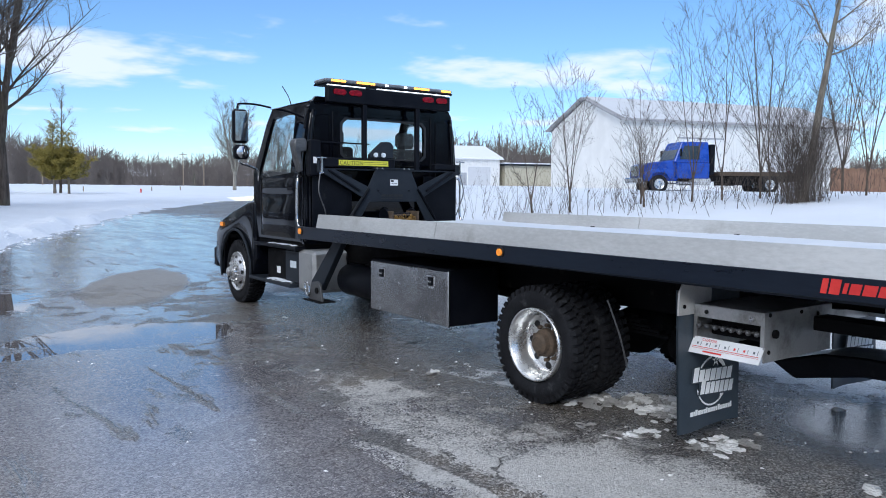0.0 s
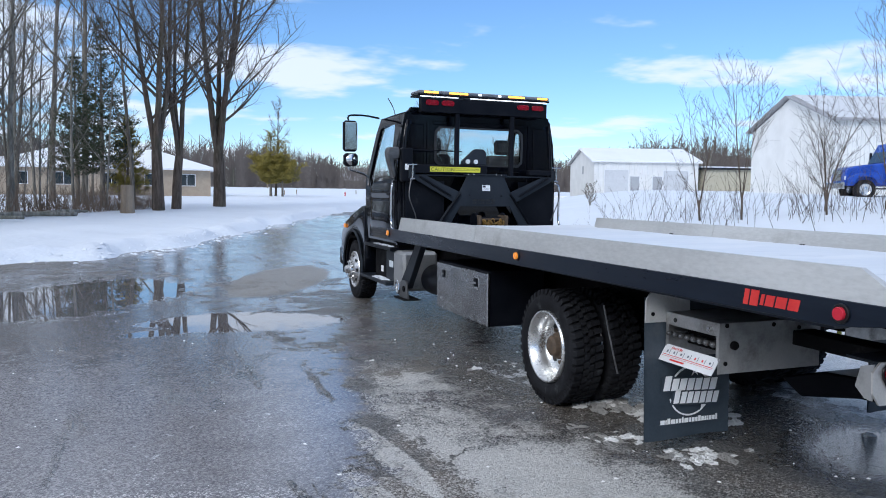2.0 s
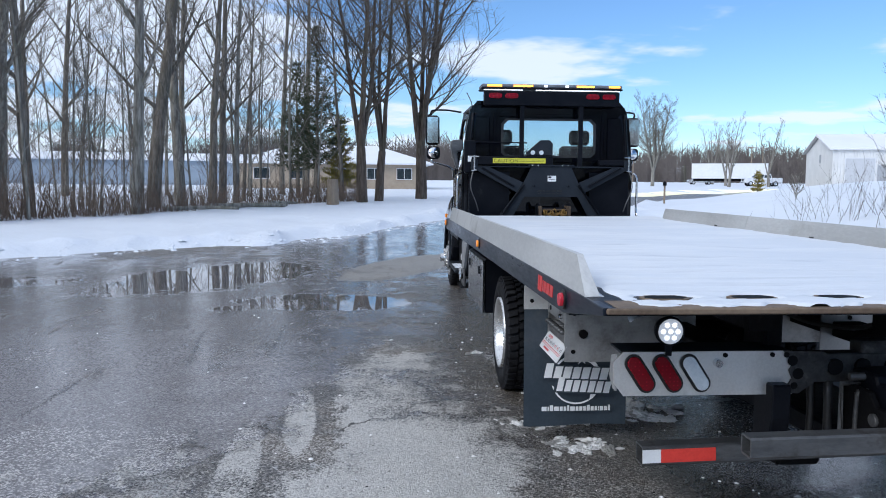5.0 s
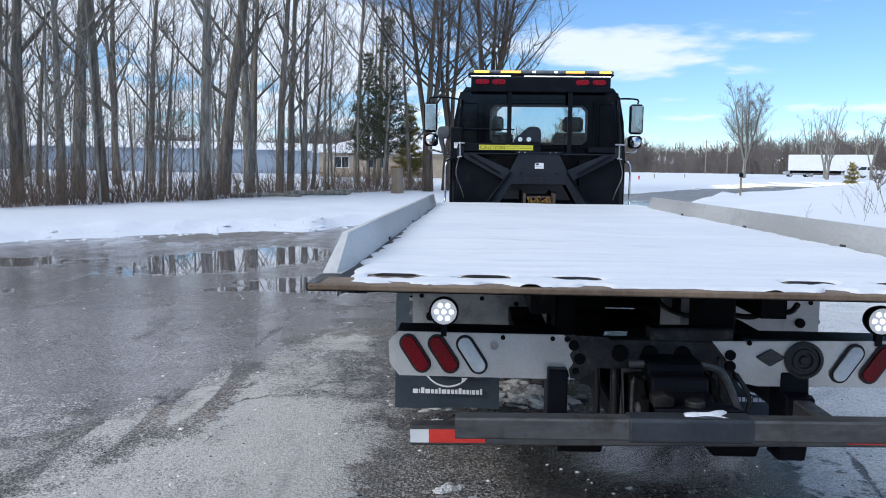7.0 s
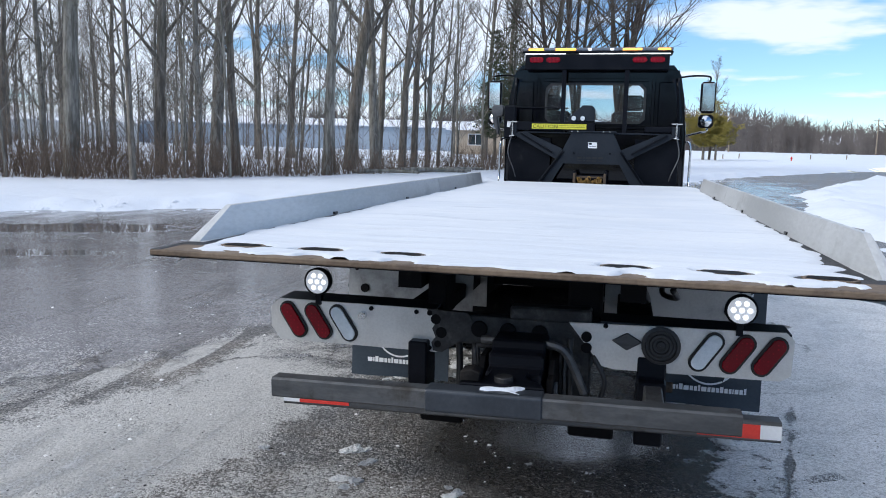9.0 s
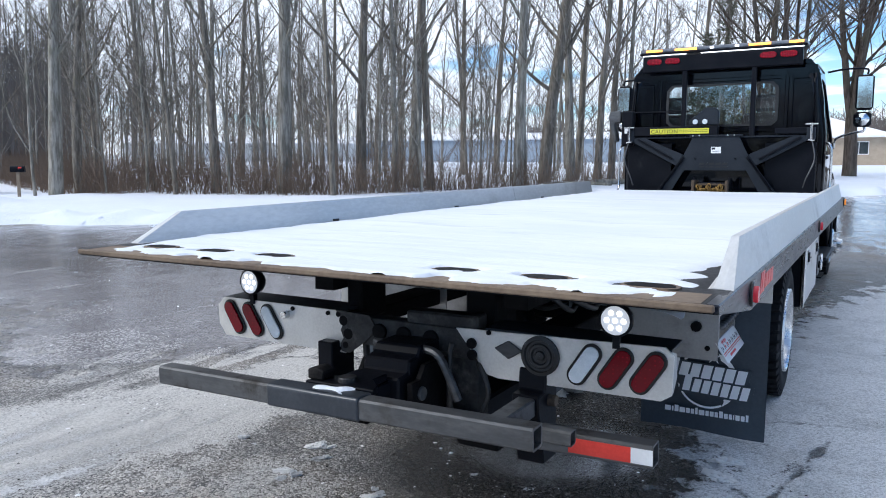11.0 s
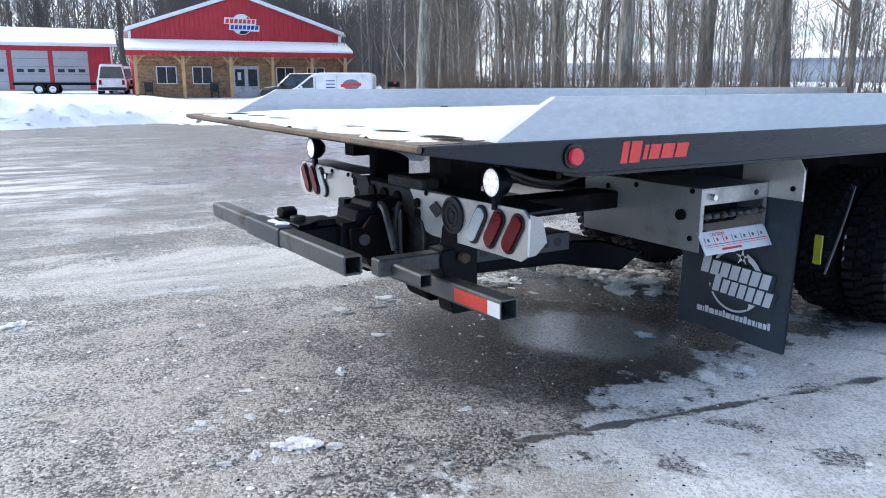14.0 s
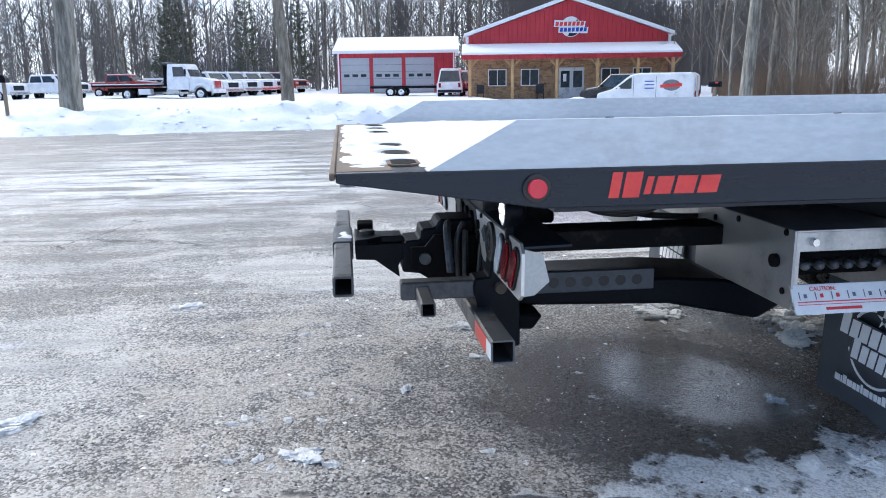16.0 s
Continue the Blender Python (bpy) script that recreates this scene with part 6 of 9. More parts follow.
# caution label with its word
label_ = part("caution_label", boxes((-0.725, -0.075, PV - 0.004, PV - 0.0005, 1.785, 1.845)), M_YELLOW, board, "yellow CAUTION label")
word = bpy.data.curves.new("caution_word", "FONT")
word.body, word.size, word.extrude = "CAUTION", 0.062, 0.0005
word.space_character = 1.12
word.materials.append(M_BLACK_DECAL)
cw = new("caution_word", word)
cw.parent = board
cw.matrix_local = pose(-0.715, PV - 0.0052, 1.793, 90)
part("print_line", boxes((-0.40, -0.09, PV - 0.0055, PV - 0.0042, 1.823, 1.827), (-0.40, -0.09, PV - 0.0055, PV - 0.0042, 1.805, 1.808)), M_PYLON, board)
part("sticker", boxes((-0.045, 0.06, PV - 0.003, PV - 0.0005, 1.565, 1.635)), M_WHITE_DECAL, board, "small white sticker")
part("sticker_print", boxes((-0.038, 0.0, PV - 0.0045, PV - 0.0032, 1.606, 1.628), (-0.030, 0.045, PV - 0.0045, PV - 0.0032, 1.585, 1.590)), M_PYLON, board)
bm = bmesh.new()
for k, (a, b) in enumerate(((-0.17, -0.115), (-0.10, -0.08), (-0.065, -0.01), (0.005, 0.06), (0.075, 0.13))):
    for z0, z1 in ((1.408, 1.422), (1.436, 1.462)):
        prism(bm, [(a, z0), (b, z0), (b + 0.008, z1), (a + 0.008, z1)], "y", PV - 0.0025, PV - 0.0003)
part("brand_mark", bm, M_BLACK_DECAL, board, "black brand blocks")
part("deck_stop", boxes((-0.28, 0.28, PV - 0.02, PV + 0.05, 1.752, 1.768), bevel=0.003), M_PYLON, board)
for u in (-0.24, -0.17, 0.13, 0.20):
    part("bolt", disc(bmesh.new(), (u, PV - 0.02, 1.76), (0, -1, 0), 0.010, 0.01, 8), M_CLEAN_STEEL, board)
for u, w in ((-0.21, 1.505), (0.215, 1.505), (-0.60, 1.19)):
    part("bolt", disc(bmesh.new(), (u, PV - 0.0005, w), (0, -1, 0), 0.012, 0.008, 8), M_STEEL_BLACK, board)
# cable guide with two pale rollers
bm = prism(bmesh.new(), [(-0.30, 1.88), (0.02, 1.88), (0.02, 2.03), (-0.02, 2.07), (-0.13, 2.07), (-0.30, 1.92)], "y", PV + 0.03, PV + 0.09, 0.006)
guide = part("cable_guide", bm, M_PYLON, board, "dark cable guide bracket")
for u in (-0.23, -0.125):
    part("roller", disc(bmesh.new(), (u, PV + 0.029, 1.915), (0, -1, 0), 0.028, 0.02, 16), M_CLEARLENS, board)
bm = tube(bmesh.new(), [(-0.95, PV + 0.05, 2.04), (-0.30, PV + 0.05, 2.035)], 0.008, 8)
part("cable_rod", bm, M_STEEL_BLACK, board)
# winch with its chain between the plates
bm = bmesh.new()
lathe(bm, [(0.001, -0.20), (0.10, -0.20), (0.10, -0.17), (0.05, -0.165), (0.05, 0.165), (0.10, 0.17), (0.10, 0.20), (0.001, 0.20)], pose(0, PV - 0.10, 1.20, 0, 90), 18)
winch = part("winch", bm, M_STEEL_BLACK, truck, "winch drum with yellow chain")
bm = bmesh.new()
rr = random.Random(4)
for k in range(22):
    c = Vector((rr.uniform(-0.13, 0.13), PV - 0.22 + rr.uniform(-0.03, 0.03), 1.155 + rr.uniform(0, 0.05)))
    turn = Euler((rr.uniform(0, 3), rr.uniform(0, 3), rr.uniform(0, 3))).to_matrix()
    tube(bm, [c + turn @ Vector((0.035 * math.cos(a), 0.020 * math.sin(a), 0)) for a in np.linspace(0, 6.283, 9)], 0.006, 5)
part("chain", bm, M_GOLD, winch, "worn yellow chain", smooth=True)
part("winch_frame", boxes((-0.19, -0.16, PV - 0.26, PV - 0.02, 1.13, 1.27), (0.16, 0.19, PV - 0.26, PV - 0.02, 1.13, 1.27), (-0.16, 0.16, PV - 0.20, PV - 0.18, 1.215, 1.235), bevel=0.004), M_RUST, winch)
# lamp rack and posts
rack = part("lamp_rack", boxes((-0.835, 0.835, PV + 0.02, PV + 0.12, 2.485, 2.655), bevel=0.006), M_STEEL_BLACK, truck, "black rack above the cab window with red lamps")
for s in (-1, 1):
    for u in (0.50, 0.70):
        part("red_lamp", prism(bmesh.new(), capsule_outline(s * u, 2.598, 0.165, 0.062, 90), "y", PV + 0.004, PV + 0.0195, 0.004), M_REDLENS, rack, "oval red lamp")
    part("rack_post", boxes((s * 0.365 - 0.026, s * 0.365 + 0.026, PV + 0.03, PV + 0.08, 1.752, 2.484), bevel=0.004), M_STEEL_BLACK, rack)
    part("bar_foot", boxes((s * 0.55 - 0.05, s * 0.55 + 0.05, PV + 0.05, PV + 0.20, 2.656, 2.676)), M_STEEL_BLACK, rack)
bar = part("light_bar", boxes((-0.875, 0.875, PV + 0.02, PV + 0.32, 2.677, 2.70), bevel=0.008), M_STEEL_BLACK, truck, "long roof light bar, flashing amber and white")
part("lens", boxes((-0.87, 0.87, PV + 0.025, PV + 0.315, 2.701, 2.742), bevel=0.012), M_LENSGREY, bar)
for a, b, m_ in ((-0.80, -0.62, M_AMBER_ON), (-0.48, -0.24, M_AMBER_ON), (-0.10, -0.06, M_LED), (0.16, 0.20, M_LED), (0.30, 0.52, M_AMBER_ON), (0.70, 0.84, M_AMBER_ON)):
    part("led_module", boxes((a, b, PV + 0.018, PV + 0.0245, 2.708, 2.732)), m_, bar, "lit flashing module")
part("led_strip", boxes((-0.84, -0.36, PV + 0.03, PV + 0.06, 2.668, 2.676), (-0.20, 0.84, PV + 0.03, PV + 0.06, 2.668, 2.676)), M_WHITE_BAR, bar)
# grey spot lamp head on the driver's corner, with its bracket
bm = boxes((-1.07, -0.93, PV + 0.02, PV + 0.12, 1.66, 2.06), bevel=0.015)
corner = part("corner_post", bm, M_STEEL_BLACK, truck)
bm = bmesh.new()
prism(bm, [(-1.24, 2.0), (-1.22, 2.06), (-1.10, 2.07), (-1.08, 2.02), (-1.09, 1.93), (-1.16, 1.92), (-1.13, 1.72), (-1.16, 1.70), (-1.22, 1.90)], "y", PV + 0.05, PV + 0.18, 0.012)
part("folding_bracket", bm, M_TUBE, corner, "grey folding hook bracket")
part("label_plate", boxes((-1.03, -0.985, PV + 0.014, PV + 0.0195, 1.80, 1.87)), M_WHITE_DECAL, corner)
for s in (-1, 1):
    bm = tube(bmesh.new(), bend([(s * 0.96, PV - 0.02, 1.72), (s * 1.0, PV - 0.05, 1.5), (s * 0.93, PV - 0.05, 1.30), (s * 0.90, PV - 0.03, 1.20)], 5), 0.007, 6)
    part("safety_chain", bm, M_TUBE, board)

# snow on the deck: thin, rippled, melted away at the tail slots
def deck_snow():
    us, vs = np.linspace(-1.20, 1.20, 145), np.concatenate([np.linspace(0.80, 1.5, 71), np.linspace(1.55, 7.14, 120)])
    u, v = np.meshgrid(us, vs)
    z = 1.128 + 0.005 + 0.011 * step((v - 0.95) / 0.5) + 0.004 * rough2(u, v, 0.5, 21) + 0.0014 * np.sin((v + 0.02 * rough2(u, v, 0.8, 29)) * 2 * math.pi / 0.15) * (0.6 + 0.4 * rough2(u, v, 0.9, 22))
    edge = np.minimum(1.20 - np.abs(u), 0.3)
    z -= 0.022 * np.exp(-np.clip(edge + 0.02 * rough2(u, v, 0.12, 23), 0, 1) / 0.03)
    for su in (-1.02, -0.70, -0.38, 0.42, 0.74, 1.07):
        d = np.hypot((u - su) / 0.098, (v - 0.985) / 0.048) + 0.30 * rough2(u, v, 0.06, 24)
        z -= 0.034 * step((1.25 - d) / 0.5)
    ragged = 0.815 + 0.012 * rough2(u, v, 0.20, 25) + 0.012 * rough2(u, v, 0.055, 27) + 0.05 * step((np.abs(u) - 1.1) / 0.1)
    for su in (-1.02, -0.70, -0.38, 0.42, 0.74, 1.07):
        ragged = np.maximum(ragged, 0.80 + 0.07 * np.exp(-((u - su - 0.02) / 0.06) ** 2) + 0.02 * rough2(u, v, 0.05, 28))
    z -= 0.034 * step((ragged - v) / 0.03)
    # a melted corner by the passenger rail
    z -= 0.03 * step(1.2 - np.hypot((u - 1.2) / 0.10, (v - 1.35) / 0.22) - 0.3 * rough2(u, v, 0.1, 26))
    z += 0.02 * step((v - 6.9) / 0.25)
    n = len(us)
    verts = np.stack([u.ravel(), v.ravel(), z.ravel()], 1)
    j, i = np.meshgrid(np.arange(len(vs) - 1), np.arange(n - 1), indexing="ij")
    idx = (j * n + i).ravel()
    ob = raw("deck_snow", verts.tolist(), np.stack([idx, idx + 1, idx + n + 1, idx + n], 1).tolist(), M_DECKSNOW, None, smooth=True)
    ob.matrix_world = TRUCK
    tagged(ob, "thin rippled layer of snow lying on a truck deck", "snow")


deck_snow()
for (u0, u1, v0, v1, z0, hgt) in ((-1.12, -0.86, 8.15, 8.9, 0.425, 0.012), (-1.10, -0.80, 8.05, 8.8, 0.862, 0.010), (-0.04, 0.11, 0.765, 0.833, 0.709, 0.010)):
    us, vs = np.linspace(u0, u1, 12), np.linspace(v0, v1, 22)
    u, v = np.meshgrid(us, vs)
    e = np.minimum(np.minimum(u - u0, u1 - u) / (u1 - u0), np.minimum(v - v0, v1 - v) / (v1 - v0))
    z = z0 - 0.004 + (hgt + 0.004) * step(e * 4 + 0.9 * rough2(u, v, 0.045, 31) - 0.1) 
    idx = (np.arange(21)[:, None] * 12 + np.arange(11)[None, :]).ravel()
    ob = raw("snow_patch", np.stack([u.ravel(), v.ravel(), z.ravel()], 1).tolist(), np.stack([idx, idx + 1, idx + 13, idx + 12], 1).tolist(), M_SNOW, None, smooth=True)
    ob.matrix_world = TRUCK
    tagged(ob, "small thin patch of snow on black steel", "snow", "snow patches on the truck")


# ---- buildings ----
def gable_roof(bm, x0, x1, y0, y1, eave, ridge, over=0.35, thick=0.16, along="x"):
    """Two sloping slabs that meet at a ridge along x or y."""
    if along == "x":
        ym = (y0 + y1) / 2
        a, b = x0 - over, x1 + over
        k = (ridge - eave) / (ym - y0)
        for y, s in ((y0, 1), (y1, -1)):
            prism(bm, [(y - s * over, eave - k * over), (ym, ridge), (ym, ridge + thick), (y - s * over, eave - k * over + thick)], "x", a, b)
    else:
        xm = (x0 + x1) / 2
        a, b = y0 - over, y1 + over
        k = (ridge - eave) / (xm - x0)
        for x, s in ((x0, 1), (x1, -1)):
            prism(bm, [(x - s * over, eave - k * over), (xm, ridge), (xm, ridge + thick), (x - s * over, eave - k * over + thick)], "y", a, b)
    return bm


def window(parent, x0, x1, z0, z1, y, frame_mat=M_WHITE_TRIM, mullions=1, w=0.06):
    """A framed window in a wall that faces local -y, standing proud of y."""
    ob = part("window", boxes((x0, x1, y - 0.03, y - 0.004, z0, z1)), M_DARKGLASS, parent, "dark window in a pale frame")
    bm = boxes((x0 - w, x1 + w, y - 0.07, y - 0.031, z1, z1 + w), (x0 - w, x1 + w, y - 0.09, y - 0.031, z0 - w, z0), (x0 - w, x0, y - 0.07, y - 0.031, z0, z1), (x1, x1 + w, y - 0.07, y - 0.031, z0, z1))
    for k in range(mullions):
        c = x0 + (x1 - x0) * (k + 1) / (mullions + 1)
        box(bm, c - 0.025, c + 0.025, y - 0.06, y - 0.031, z0, z1)
    part("window_frame", bm, frame_mat, ob)
    return ob


# red workshop with a log-sided porch front
mb = empty("workshop", pose(-43.24, 16.34, 0.22, 0, 0, 79.8), "red steel workshop with a log-sided porch and snowy roof", "building")
W2 = 6.75
bm = prism(bmesh.new(), [(-W2, 0), (W2, 0), (W2, 4.15), (0, 6.45), (-W2, 4.15)], "y", 0, 0.2)
part("front_wall", bm, M_RED_METAL, mb, "red ribbed gable wall").rotation_euler = (0, 0, 0)
part("side_wall", boxes((-W2, -W2 + 0.2, 0.201, 16, 0, 4.1)), M_RED_METAL, mb)
part("side_wall", boxes((W2 - 0.2, W2, 0.201, 16, 0, 4.1)), M_RED_METAL, mb)
part("back_wall", prism(bmesh.new(), [(-W2, 0), (W2, 0), (W2, 4.15), (0, 6.45), (-W2, 4.15)], "y", 16.001, 16.2), M_RED_METAL, mb)
part("roof", gable_roof(bmesh.new(), -W2, W2, 0, 16, 4.2, 6.5, 0.32, 0.12, "y"), M_WHITE_TRIM, mb, "pale roof edge")
bm = gable_roof(bmesh.new(), -W2, W2, 0.05, 15.9, 4.33, 6.63, 0.25, 0.12, "y")
part("roof_snow", bm, M_ROOFSNOW, mb)
for s in (-1, 1):
    part("corner_trim", boxes((s * W2 - 0.12, s * W2 + 0.06, -0.06, -0.002, 3.3, 4.15)), M_WHITE_TRIM, mb)
part("log_wall", boxes((-W2 + 0.1, W2 - 0.1, -0.10, -0.004, 0.0, 2.72)), M_WOOD, mb, "golden log siding")
for k in range(13):
    part("log_course", boxes((-W2 + 0.1, W2 - 0.1, -0.135, -0.101, 0.03 + k * 0.207, 0.03 + k * 0.207 + 0.18), bevel=0.012), M_WOOD, mb)
bm = prism(bmesh.new(), [(-1.9, 2.78), (-0.004, 3.42), (-0.004, 3.54), (-1.95, 2.90)], "x", -W2 - 0.35, W2 + 0.35)
part("porch_roof", bm, M_RED_METAL, mb)
bm = prism(bmesh.new(), [(-1.97, 2.905), (-0.004, 3.55), (-0.004, 3.70), (-1.97, 3.06)], "x", -W2 - 0.38, W2 + 0.38, 0.04)
part("porch_snow", bm, M_ROOFSNOW, mb)
part("porch_fascia", boxes((-W2 - 0.35, W2 + 0.35, -1.93, -1.86, 2.62, 2.79)), M_RED_METAL, mb)
for x in (-6.6, -3.8, -0.9, 1.75, 4.35, 6.6):
    post = part("porch_post", boxes((x - 0.10, x + 0.10, -1.80, -1.60, 0, 2.62), bevel=0.012), M_POSTWOOD, mb)
    bm = bmesh.new()
    for s in (-1, 1):
        prism(bm, [(x + s * 0.10, 2.10), (x + s * 0.10, 2.24), (x + s * 0.42, 2.62), (x + s * 0.55, 2.62)], "y", -1.76, -1.64)
    part("brace", bm, M_POSTWOOD, post)
for x in (-4.75, -2.55, 2.85, 4.95):
    window(mb, x - 0.56, x + 0.56, 0.95, 1.95, -0.136)
door = part("double_door", boxes((-0.60, 1.10, -0.20, -0.137, 0.02, 2.08), bevel=0.01), M_CAR_SILVER, mb, "pale double glass door")
for x in (-0.48, 0.36):
    part("pane", boxes((x, x + 0.60, -0.215, -0.201, 0.75, 1.85)), M_DARKGLASS, door)
part("notice", boxes((-0.32, -0.10, -0.222, -0.216, 1.15, 1.65)), M_WHITE_DECAL, door)
emb = bmesh.new()
lathe(emb, [(0.02, 0.0), (0.66, 0.0), (0.66, 0.05), (0.02, 0.05)], pose(0.15, -0.005, 4.72, 90), 30)
sign = part("wall_emblem", emb, M_WHITE_TAPE, mb, "round white and dark emblem sign")
part("emblem_shade", prism(bmesh.new(), [(0.15 + 0.62 * math.cos(a), 4.72 + 0.62 * math.sin(a)) for a in np.linspace(-1.9, 0.9, 20)], "y", -0.062, -0.056), M_PYLON, sign)
for x0, x1, z in ((-0.95, 1.05, 4.78), (-0.65, 1.25, 4.40)):
    bk = prism(bmesh.new(), [(x0 - 0.05, z - 0.05), (x1, z - 0.12), (x1 + 0.06, z + 0.28), (x0, z + 0.38)], "y", -0.075, -0.064)
    part("emblem_band", bk, M_WHITE_TAPE, sign)
    bm = bmesh.new()
    bars(bm, x0 + 0.02, x1 - 0.04, z, z + 0.26, -0.086, 7, 0.25, 0.04, 0.010)
    part("emblem_blocks", bm, M_RED_DECAL if z > 4.6 else M_CAR_BLUE, sign)
for x in (-5.9, -2.3 + 0.4):
    ch = empty("porch_chair", mb.matrix_world @ pose(x, -1.0, 0.0), "dark porch chair beside the log wall", "chair", "chairs on the porch")
    part("seat", boxes((-0.26, 0.26, -0.25, 0.25, 0.38, 0.44), bevel=0.01), M_SEAT, ch)
    part("backrest", boxes((-0.26, 0.26, 0.22, 0.28, 0.45, 1.0), bevel=0.01), M_SEAT, ch)
    for a in (-0.23, 0.19):
        for b in (-0.22, 0.20):
            part("leg", boxes((a, a + 0.04, b, b + 0.04, 0, 0.379)), M_SEAT, ch)
part("porch_floor", boxes((-W2 - 0.2, W2 + 0.2, -1.95, -0.14, -0.6, 0.0)), M_TAN, mb)
part("base_wall", boxes((-W2, W2, 0.0, 16.2, -0.8, -0.001)), M_TAN, mb)

# three-bay red garage
gb = empty("red_garage", pose(-58.35, 5.89, 0.66, 0, 0, 81.8), "red garage with three grey doors and a snowy roof", "building")
part("front_wall", boxes((-5, 5, 0, 0.2, 0, 3.3)), M_RED_METAL, gb)
part("side_wall", prism(bmesh.new(), [(0.201, 0), (7, 0), (7, 3.3), (3.5, 4.45), (0.201, 3.35)], "x", 4.8, 5.0), M_RED_METAL, gb)
part("side_wall", prism(bmesh.new(), [(0.201, 0), (7, 0), (7, 3.3), (3.5, 4.45), (0.201, 3.35)], "x", -5.0, -4.8), M_RED_METAL, gb)
part("back_wall", boxes((-5, 5, 7.001, 7.2, 0, 3.3)), M_RED_METAL, gb)
part("roof", gable_roof(bmesh.new(), -5, 5, 0, 7.2, 3.32, 4.5, 0.35, 0.10), M_WHITE_TRIM, gb)
part("roof_snow", gable_roof(bmesh.new(), -5, 5, 0.0, 7.2, 3.43, 4.61, 0.33, 0.14), M_ROOFSNOW, gb)
part("footing", boxes((-5, 5, 0, 7.2, -1.0, -0.001)), M_TAN, gb)
for x in (-4.95, 4.83):
    part("corner_trim", boxes((x, x + 0.12, -0.05, -0.003, 0, 3.3)), M_WHITE_TRIM, gb)
for x in (-4.7, -1.95, 0.8):
    d = part("garage_door", boxes((x, x + 2.42, -0.04, -0.003, 0, 2.85)), M_GREY_DOOR, gb, "grey sectional garage door")
    for k in range(1, 5):
        part("door_joint", boxes((x, x + 2.42, -0.046, -0.041, k * 0.57 - 0.008, k * 0.57 + 0.008)), M_PYLON, d)
    for k in range(3):
        part("pane", boxes((x + 0.25 + 0.72 * k, x + 0.72 + 0.72 * k, -0.048, -0.041, 1.28, 1.52)), M_DARKGLASS, d)

# white barn beyond the field
BZ = 1.52
wb = empty("white_barn", pose(43.38, 36.86, BZ, 0, 0, -17), "white steel barn with a snow-dusted roof", "barn")
part("long_wall", boxes((0, 21.5, 0, 0.2, -1.5, 5.2)), M_WHITE_METAL, wb)
part("gable_wall", prism(bmesh.new(), [(0.201, -1.5), (10.8, -1.5), (10.8, 5.2), (5.4, 7.25), (0.201, 5.2)], "x", 0, 0.2), M_WHITE_METAL, wb)
part("gable_wall", prism(bmesh.new(), [(0.201, -1.5), (10.8, -1.5), (10.8, 5.2), (5.4, 7.25), (0.201, 5.2)], "x", 21.3, 21.5), M_WHITE_METAL, wb)
part("back_wall", boxes((0, 21.5, 10.801, 11.0, -1.5, 5.2)), M_WHITE_METAL, wb)
part("roof", gable_roof(bmesh.new(), 0, 21.5, 0, 11.0, 5.26, 7.32, 0.4, 0.10), surface("grey_barn_roof", (0.30, 0.30, 0.31), (0.4, 0.4, 0.41), 0.5, 0.6), wb, "grey roof edge")
part("roof_snow", gable_roof(bmesh.new(), 0.35, 21.2, 0.2, 10.8, 5.40, 7.45, 0.2, 0.05), M_ROOFTHIN, wb)
for x in (5.0, 13.0):
    part("sliding_door", boxes((x, x + 3.6, -0.05, -0.003, -0.5, 4.0)), M_WHITE_TRIM, wb)
    part("door_rail", boxes((x - 0.2, x + 3.8, -0.09, -0.052, 4.01, 4.12)), M_GREY_DOOR, wb)

# white garage with two wide doors
WZ = 1.68
wg = empty("white_garage", pose(48.92, 73.9, WZ, 0, 0, -17.2), "white two-door garage with a snowy roof", "garage")
part("long_wall", boxes((0, 12.2, 0, 0.2, -1.2, 3.7)), M_WHITE_METAL, wg)
part("gable_wall", prism(bmesh.new(), [(0.201, -1.2), (11, -1.2), (11, 3.7), (5.5, 5.3), (0.201, 3.7)], "x", 0, 0.2), M_WHITE_METAL, wg)
part("gable_wall", prism(bmesh.new(), [(0.201, -1.2), (11, -1.2), (11, 3.7), (5.5, 5.3), (0.201, 3.7)], "x", 12.0, 12.2), M_WHITE_METAL, wg)
part("back_wall", boxes((0, 12.2, 11.001, 11.2, -1.2, 3.7)), M_WHITE_METAL, wg)
part("roof", gable_roof(bmesh.new(), 0, 12.2, 0, 11.2, 3.74, 5.36, 0.4, 0.10), M_WHITE_TRIM, wg)
part("roof_snow", gable_roof(bmesh.new(), 0.0, 12.2, 0.1, 11.1, 3.85, 5.47, 0.35, 0.12), M_ROOFSNOW, wg)
for a, b, hgt, nm in ((0.10, 0.325, 2.75, "garage_door"), (0.663, 0.90, 2.75, "garage_door"), (0.345, 0.43, 2.05, "door"), (0.56, 0.65, 2.05, "door")):
    d = part(nm, boxes((a * 12.2, b * 12.2, -0.04, -0.003, -0.3, hgt)), surface("pale_grey_door", (0.55, 0.56, 0.58), (0.62, 0.63, 0.65), 0.5, 0.6) if nm == "garage_door" else M_GREY_DOOR, wg)
    part("door_frame", boxes((a * 12.2 - 0.08, a * 12.2, -0.06, -0.003, -0.3, hgt + 0.08), (b * 12.2, b * 12.2 + 0.08, -0.06, -0.003, -0.3, hgt + 0.08), (a * 12.2, b * 12.2, -0.06, -0.003, hgt, hgt + 0.08)), M_WHITE_TRIM, d)
part("vent", boxes((-0.04, -0.003, 4.6, 5.2, 2.4, 3.3)), M_GREY_DOOR, wg)

